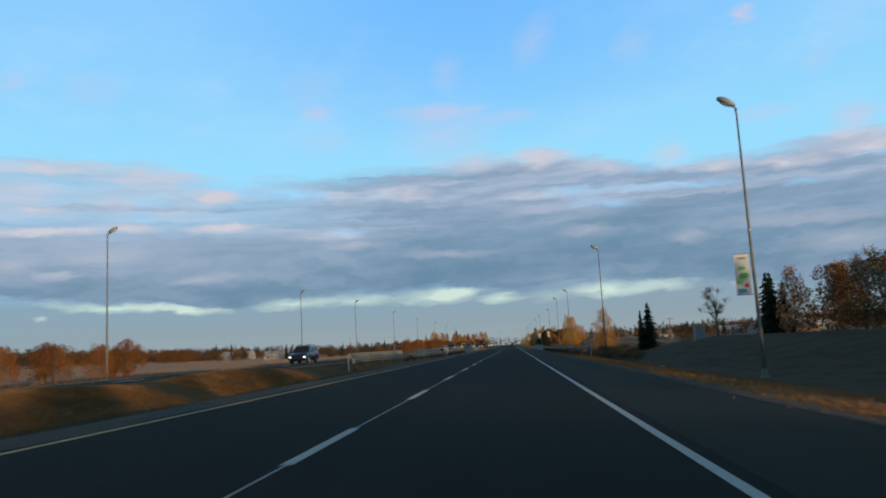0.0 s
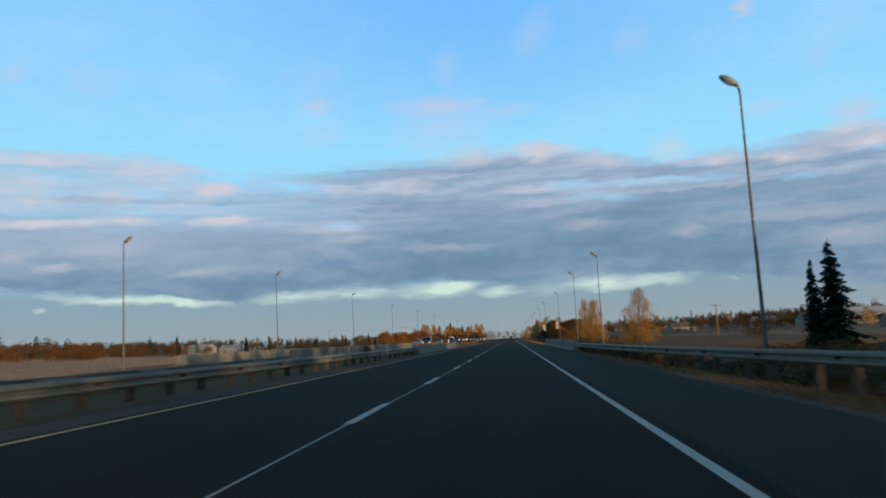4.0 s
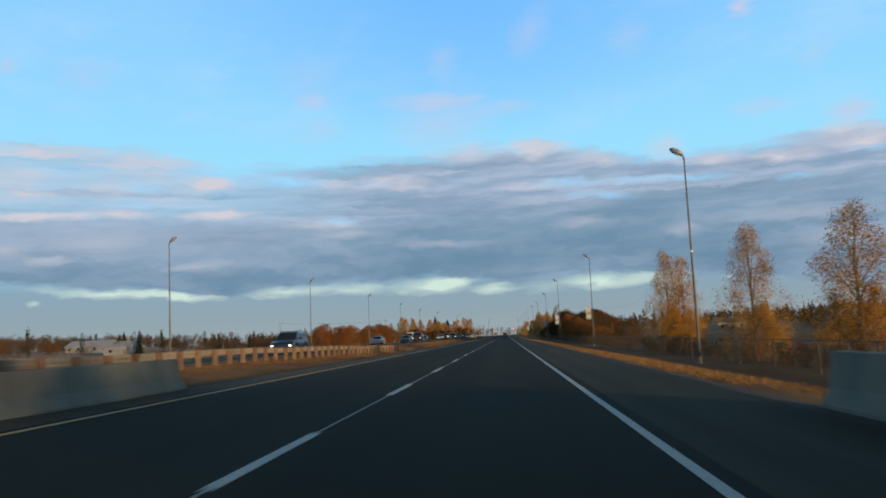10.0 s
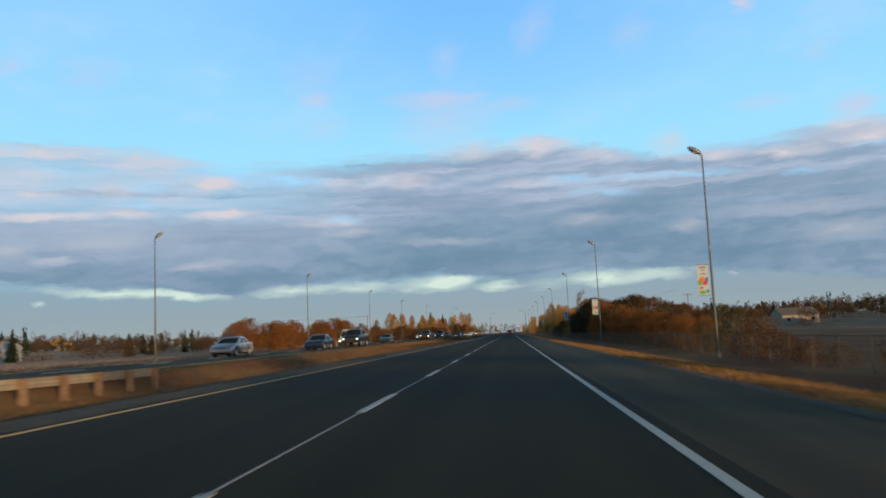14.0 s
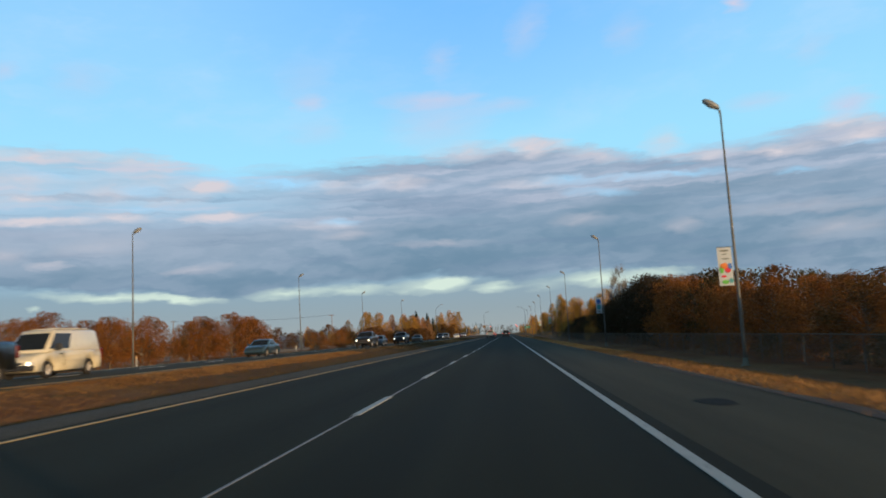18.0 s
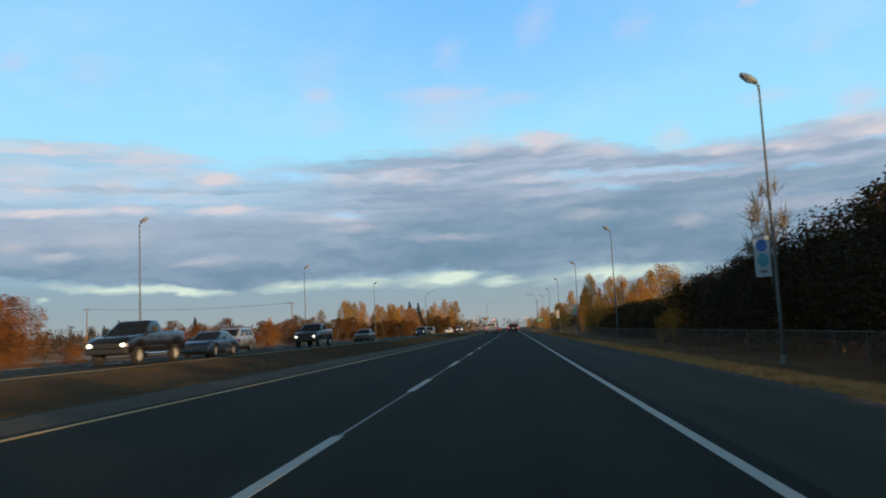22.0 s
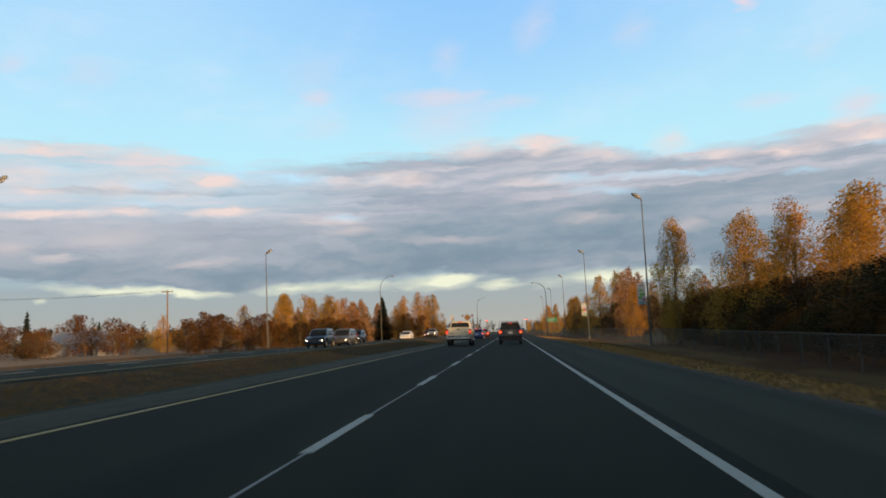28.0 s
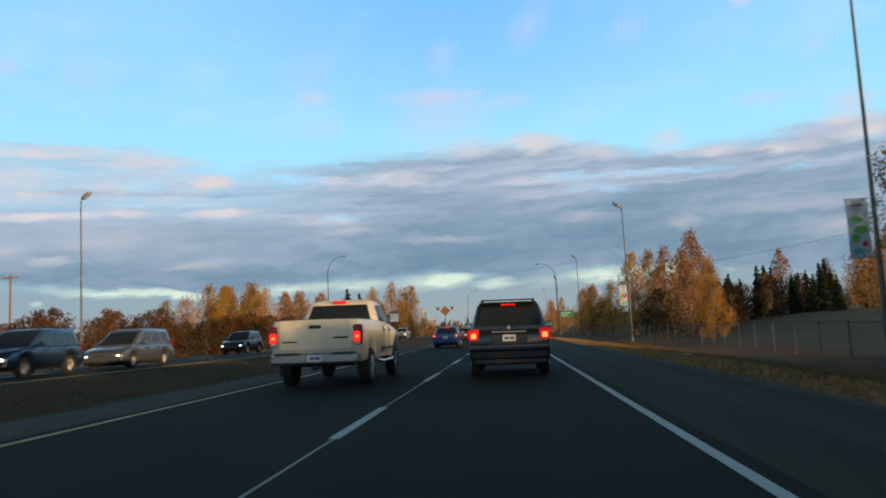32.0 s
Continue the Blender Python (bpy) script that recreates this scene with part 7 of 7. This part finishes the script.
for k in range(2):
    part("bar", boxed(-0.75, 0.6 - 0.4 * k, -0.076, -0.07, h - 0.36 - 0.32 * k, h - 0.24 - 0.32 * k), LINE_WHITE, s)

s = thing("marker_sign", "tall narrow amber marker sign beside the shoulder", "road sign", m=pose(6.6, 569.0, land_z(6.6, 569.0)))
posts(s, [0], 3.4)
part("panel", boxed(-0.3, 0.3, -0.065, -0.045, 1.2, 3.5, bevel=0.01), AMBER, s)
s = thing("marker_sign", "white plate on a thin steel post in the median", "road sign", m=pose(-11.0, 566.0, land_z(-11, 566)))
posts(s, [0], 4.6)
part("panel", boxed(-0.28, 0.28, -0.065, -0.045, 3.4, 4.6, bevel=0.01), LINE_WHITE, s)

SIGNAL_RED = material("red_signal_lit", (1.0, 0.06, 0.03), 0.3, glow=8.0, vary=0.05)
for x, y in ((5.8, 700.0), (-8.6, 702.0)):
    s = thing("traffic_signal", "traffic signal on a steel mast with its red lamp lit", "traffic signal", "signals at the crossing", m=pose(x, y, land_z(x, y)))
    part("mast", tube(bmesh.new(), [(0, 0, -0.2), (0, 0, 5.4)], [0.11, 0.09], 8), POLE, s)
    part("housing", boxed(-0.24, 0.24, -0.3, -0.08, 3.9, 5.2, bevel=0.03), AMBER, s)
    for k, mat in enumerate((TRIM, TRIM, SIGNAL_RED)):
        part("lens", tube(bmesh.new(), [(0, -0.36, 4.12 + 0.42 * k), (0, -0.29, 4.12 + 0.42 * k)], [0.15, 0.15], 12), mat, s)

# ---- houses beyond the fields ----
SIDING = {k: material(k + "_siding", c, 0.8, vary=0.1, scale=1.5) for k, c in {"white": (0.34, 0.34, 0.32), "cream": (0.26, 0.23, 0.18), "grey": (0.22, 0.24, 0.25), "barn_red": (0.16, 0.04, 0.03), "brown": (0.22, 0.15, 0.1)}.items()}
ROOF = material("dark_shingles", (0.09, 0.085, 0.08), 0.9, vary=0.25, scale=2.0)
ROOF_PALE = material("pale_metal_roof", (0.34, 0.36, 0.38), 0.5, 0.2, 0.1)
PANE = clear_glass("house_window", (0.02, 0.025, 0.03), 0.1)


def house(x, y, turn, length, depth, wall_h, siding, roof, label, category="house"):
    g = land_z(x, y)
    h = thing("house" if category == "house" else "shed", label, category, m=pose(x, y, g, 0, 0, turn))
    part("wall", boxed(-length / 2, length / 2, -depth / 2, depth / 2, -0.4, wall_h), SIDING[siding], h)
    bm = bmesh.new()
    ridge = wall_h + depth * 0.27
    e, o = 0.4, 0.3
    prof = [(-depth / 2 - e, wall_h - 0.1), (0, ridge), (depth / 2 + e, wall_h - 0.1), (depth / 2 + e, wall_h + 0.05), (0, ridge + 0.18), (-depth / 2 - e, wall_h + 0.05)]
    rings = [[bm.verts.new((sx, py, pz)) for py, pz in prof] for sx in (-length / 2 - o, length / 2 + o)]
    for k in range(6):
        bm.faces.new((rings[0][k], rings[0][(k + 1) % 6], rings[1][(k + 1) % 6], rings[1][k]))
    bm.faces.new(rings[0])
    bm.faces.new(rings[1][::-1])
    bmesh.ops.recalc_face_normals(bm, faces=bm.faces)
    part("roof", bm, roof, h)
    for sx in (-length / 2 + 0.01, length / 2 - 0.01):
        bm = bmesh.new()
        bm.faces.new([bm.verts.new(p) for p in ((sx, -depth / 2, wall_h), (sx, depth / 2, wall_h), (sx, 0, ridge))])
        part("gable", bm, SIDING[siding], h)
    n = max(1, int(length / 3.4))
    for k in range(n):
        cx = -length / 2 + length * (k + 0.5) / n
        if k == n // 2 and n > 1:
            part("door", boxed(cx - 0.5, cx + 0.5, -depth / 2 - 0.05, -depth / 2 + 0.02, 0.1, 2.15, bevel=0.01), SIDING["brown"], h)
            continue
        win = part("window", boxed(cx - 0.7, cx + 0.7, -depth / 2 - 0.05, -depth / 2 + 0.02, 0.95, 2.15, bevel=0.01), SIDING["white"], h)
        part("glass", boxed(cx - 0.6, cx + 0.6, -depth / 2 - 0.058, -depth / 2 - 0.045, 1.05, 2.05), PANE, win)
    if category == "house":
        part("chimney", boxed(length * 0.2 - 0.3, length * 0.2 + 0.3, -0.3, 0.3, ridge - 0.5, ridge + 0.7, bevel=0.02), SIDING["brown"], h)
    return h


for spec in [
        (128, 340, 15, 34, 9, 3.0, "white", ROOF_PALE, "long low white building with a pale roof across the field", "building"),
        (112, 352, 10, 10, 7, 2.8, "cream", ROOF, "small cream house beyond the field"),
        (96, 258, 5, 6.5, 4, 2.2, "brown", ROOF, "dark brown shed standing in the field", "shed"),
        (150, 395, 20, 12, 8, 3.0, "grey", ROOF, "grey house with a dark roof beyond the field"),
        (120, 430, 0, 12, 8, 2.9, "white", ROOF_PALE, "white house among brown trees"),
        (90, 470, 10, 12, 8, 2.9, "cream", ROOF, "cream house among autumn trees"),
        (-168, 452, -10, 20, 8, 2.6, "grey", ROOF_PALE, "long low grey building beyond the straw field", "building"),
        (-128, 400, -5, 10, 7, 2.8, "grey", ROOF_PALE, "small grey house behind dark conifers"),
        (-226, 400, -10, 24, 9, 2.6, "brown", ROOF, "long brown building beyond the straw field", "building"),
        (-84, 566, -15, 13, 8, 2.6, "grey", ROOF_PALE, "grey bungalow with a pale roof behind willows")]:
    house(*spec)
for x, y, top in [(-106, 540, 8.5), (-113, 545, 7.5), (-101, 548, 6.5), (-90, 582, 7.5), (-132, 408, 8.0), (-136, 412, 7.4), (-120, 395, 8.2), (-74, 612, 8.0)]:
    grow("SPRUCE", x, y, top + land_z(x, y) * 0.5)
for k in range(9):
    x, y = -random.uniform(74, 122), random.uniform(400, 600)
    grow("SPRUCE", x, y, random.uniform(4.5, 7.0) + land_z(x, y) * 0.7, 1.1)

# standing stubble on the straw field
STUBBLE = leaf_material("standing_stubble", [(0.26, 0.165, 0.1), (0.31, 0.2, 0.125), (0.35, 0.235, 0.15), (0.29, 0.185, 0.11)], 0.3)
rng = np.random.default_rng(31)
v, f = [], []
for _ in range(30000):
    x, y = -rng.uniform(50, 190), rng.uniform(0, 345)
    g, a, h = land_z(x, y), rng.uniform(0, 6.28), rng.uniform(0.06, 0.14)
    wx, wy = math.cos(a) * 0.07, math.sin(a) * 0.07
    i = len(v)
    v += [(x - wx, y - wy, g - 0.02), (x + wx, y + wy, g - 0.02), (x + wx * 0.7 + rng.normal() * 0.05, y + wy * 0.7, g + h), (x - wx * 0.7, y - wy * 0.7, g + h * 0.85)]
    f.append((i, i + 1, i + 2, i + 3))
tagged(raw("stubble", v, f, STUBBLE), "pinkish straw stubble on the field beyond the opposite carriageway", "stubble", kind="stuff")

# ---- small things on the verges ----
box_ = thing("utility_box", "pale grey steel utility cabinet beside a bare tree", "utility box", m=pose(20.6, 86.0, land_z(20.6, 86.0), 0, 0, 8))
part("cabinet", boxed(-0.55, 0.55, -0.35, 0.35, 0.1, 1.45, bevel=0.03), LAMP_GREY, box_)
part("plinth", boxed(-0.62, 0.62, -0.42, 0.42, -0.25, 0.1, bevel=0.02), CONCRETE, box_)
part("lid", boxed(-0.6, 0.6, -0.4, 0.4, 1.45, 1.52, bevel=0.02), LAMP_GREY, box_)
part("door_gap", boxed(-0.006, 0.006, -0.356, -0.345, 0.2, 1.38), TRIM, box_)
part("handle", boxed(0.06, 0.09, -0.385, -0.35, 0.7, 0.86, bevel=0.006), TRIM, box_)

PAPER = material("litter_paper", (0.5, 0.5, 0.48), 0.8, vary=0.15, scale=8.0)
TAR = asphalt("tar_patch", (0.011, 0.012, 0.011))


def crumpled(x, y, size, turn, label):
    """A crumpled sheet lying on the grass."""
    bm = bmesh.new()
    n = 5
    rows = [[bm.verts.new((size * (i / n - 0.5) + random.uniform(-0.03, 0.03), size * 0.7 * (j / n - 0.5) + random.uniform(-0.03, 0.03), 0.03 + random.uniform(0.0, 0.1))) for i in range(n + 1)] for j in range(n + 1)]
    for a, b in zip(rows, rows[1:]):
        for k in range(n):
            bm.faces.new((a[k], a[k + 1], b[k + 1], b[k]))
    ob = part("litter", bm, PAPER)
    ob.matrix_basis = pose(x, y, land_z(x, y), 0, 0, turn)
    tagged(ob, label, "litter", "litter on the verge")


crumpled(10.8, 58.1, 0.55, 10, "crumpled white paper litter on dry grass")
crumpled(8.0, 345.5, 0.4, 50, "small white scrap of paper on the verge")
crumpled(7.4, 500.5, 0.35, 20, "small pale scrap of paper beside the shoulder")

for x, y, rx, ry in ((3.5, 41.9, 0.36, 0.3), (2.5, 48.9, 0.28, 0.34), (3.1, 296.0, 0.3, 0.5), (2.7, 412.0, 0.24, 0.6)):
    bm = bmesh.new()
    rim = [(x + rx * math.cos(a) * random.uniform(0.75, 1.15), y + ry * math.sin(a) * random.uniform(0.75, 1.15)) for a in (2 * math.pi * k / 14 for k in range(14))]
    top_ = [bm.verts.new((px, py, road_z(px) + 0.006)) for px, py in rim]
    low_ = [bm.verts.new((x + (px - x) * 1.08, y + (py - y) * 1.08, road_z(px) - 0.004)) for px, py in rim]
    bm.faces.new(top_)
    for k in range(14):
        bm.faces.new((low_[k], low_[(k + 1) % 14], top_[(k + 1) % 14], top_[k]))
    part("patch", bm, TAR, shoulder, "black tar patch")

for x, y, h in ((-27.4, 381.6, 0.9), (-33.5, 452.0, 1.1), (-27.0, 338.0, 0.8)):
    st = thing("marker_post", "slim white plastic marker post in the grass", "marker post", "marker posts", m=pose(x, y, land_z(x, y)))
    part("post", boxed(-0.05, 0.05, -0.015, 0.015, -0.2, h, bevel=0.008), LINE_WHITE, st)
    part("reflector", boxed(-0.035, 0.035, -0.021, -0.014, h - 0.16, h - 0.06), REFLECTOR, st)
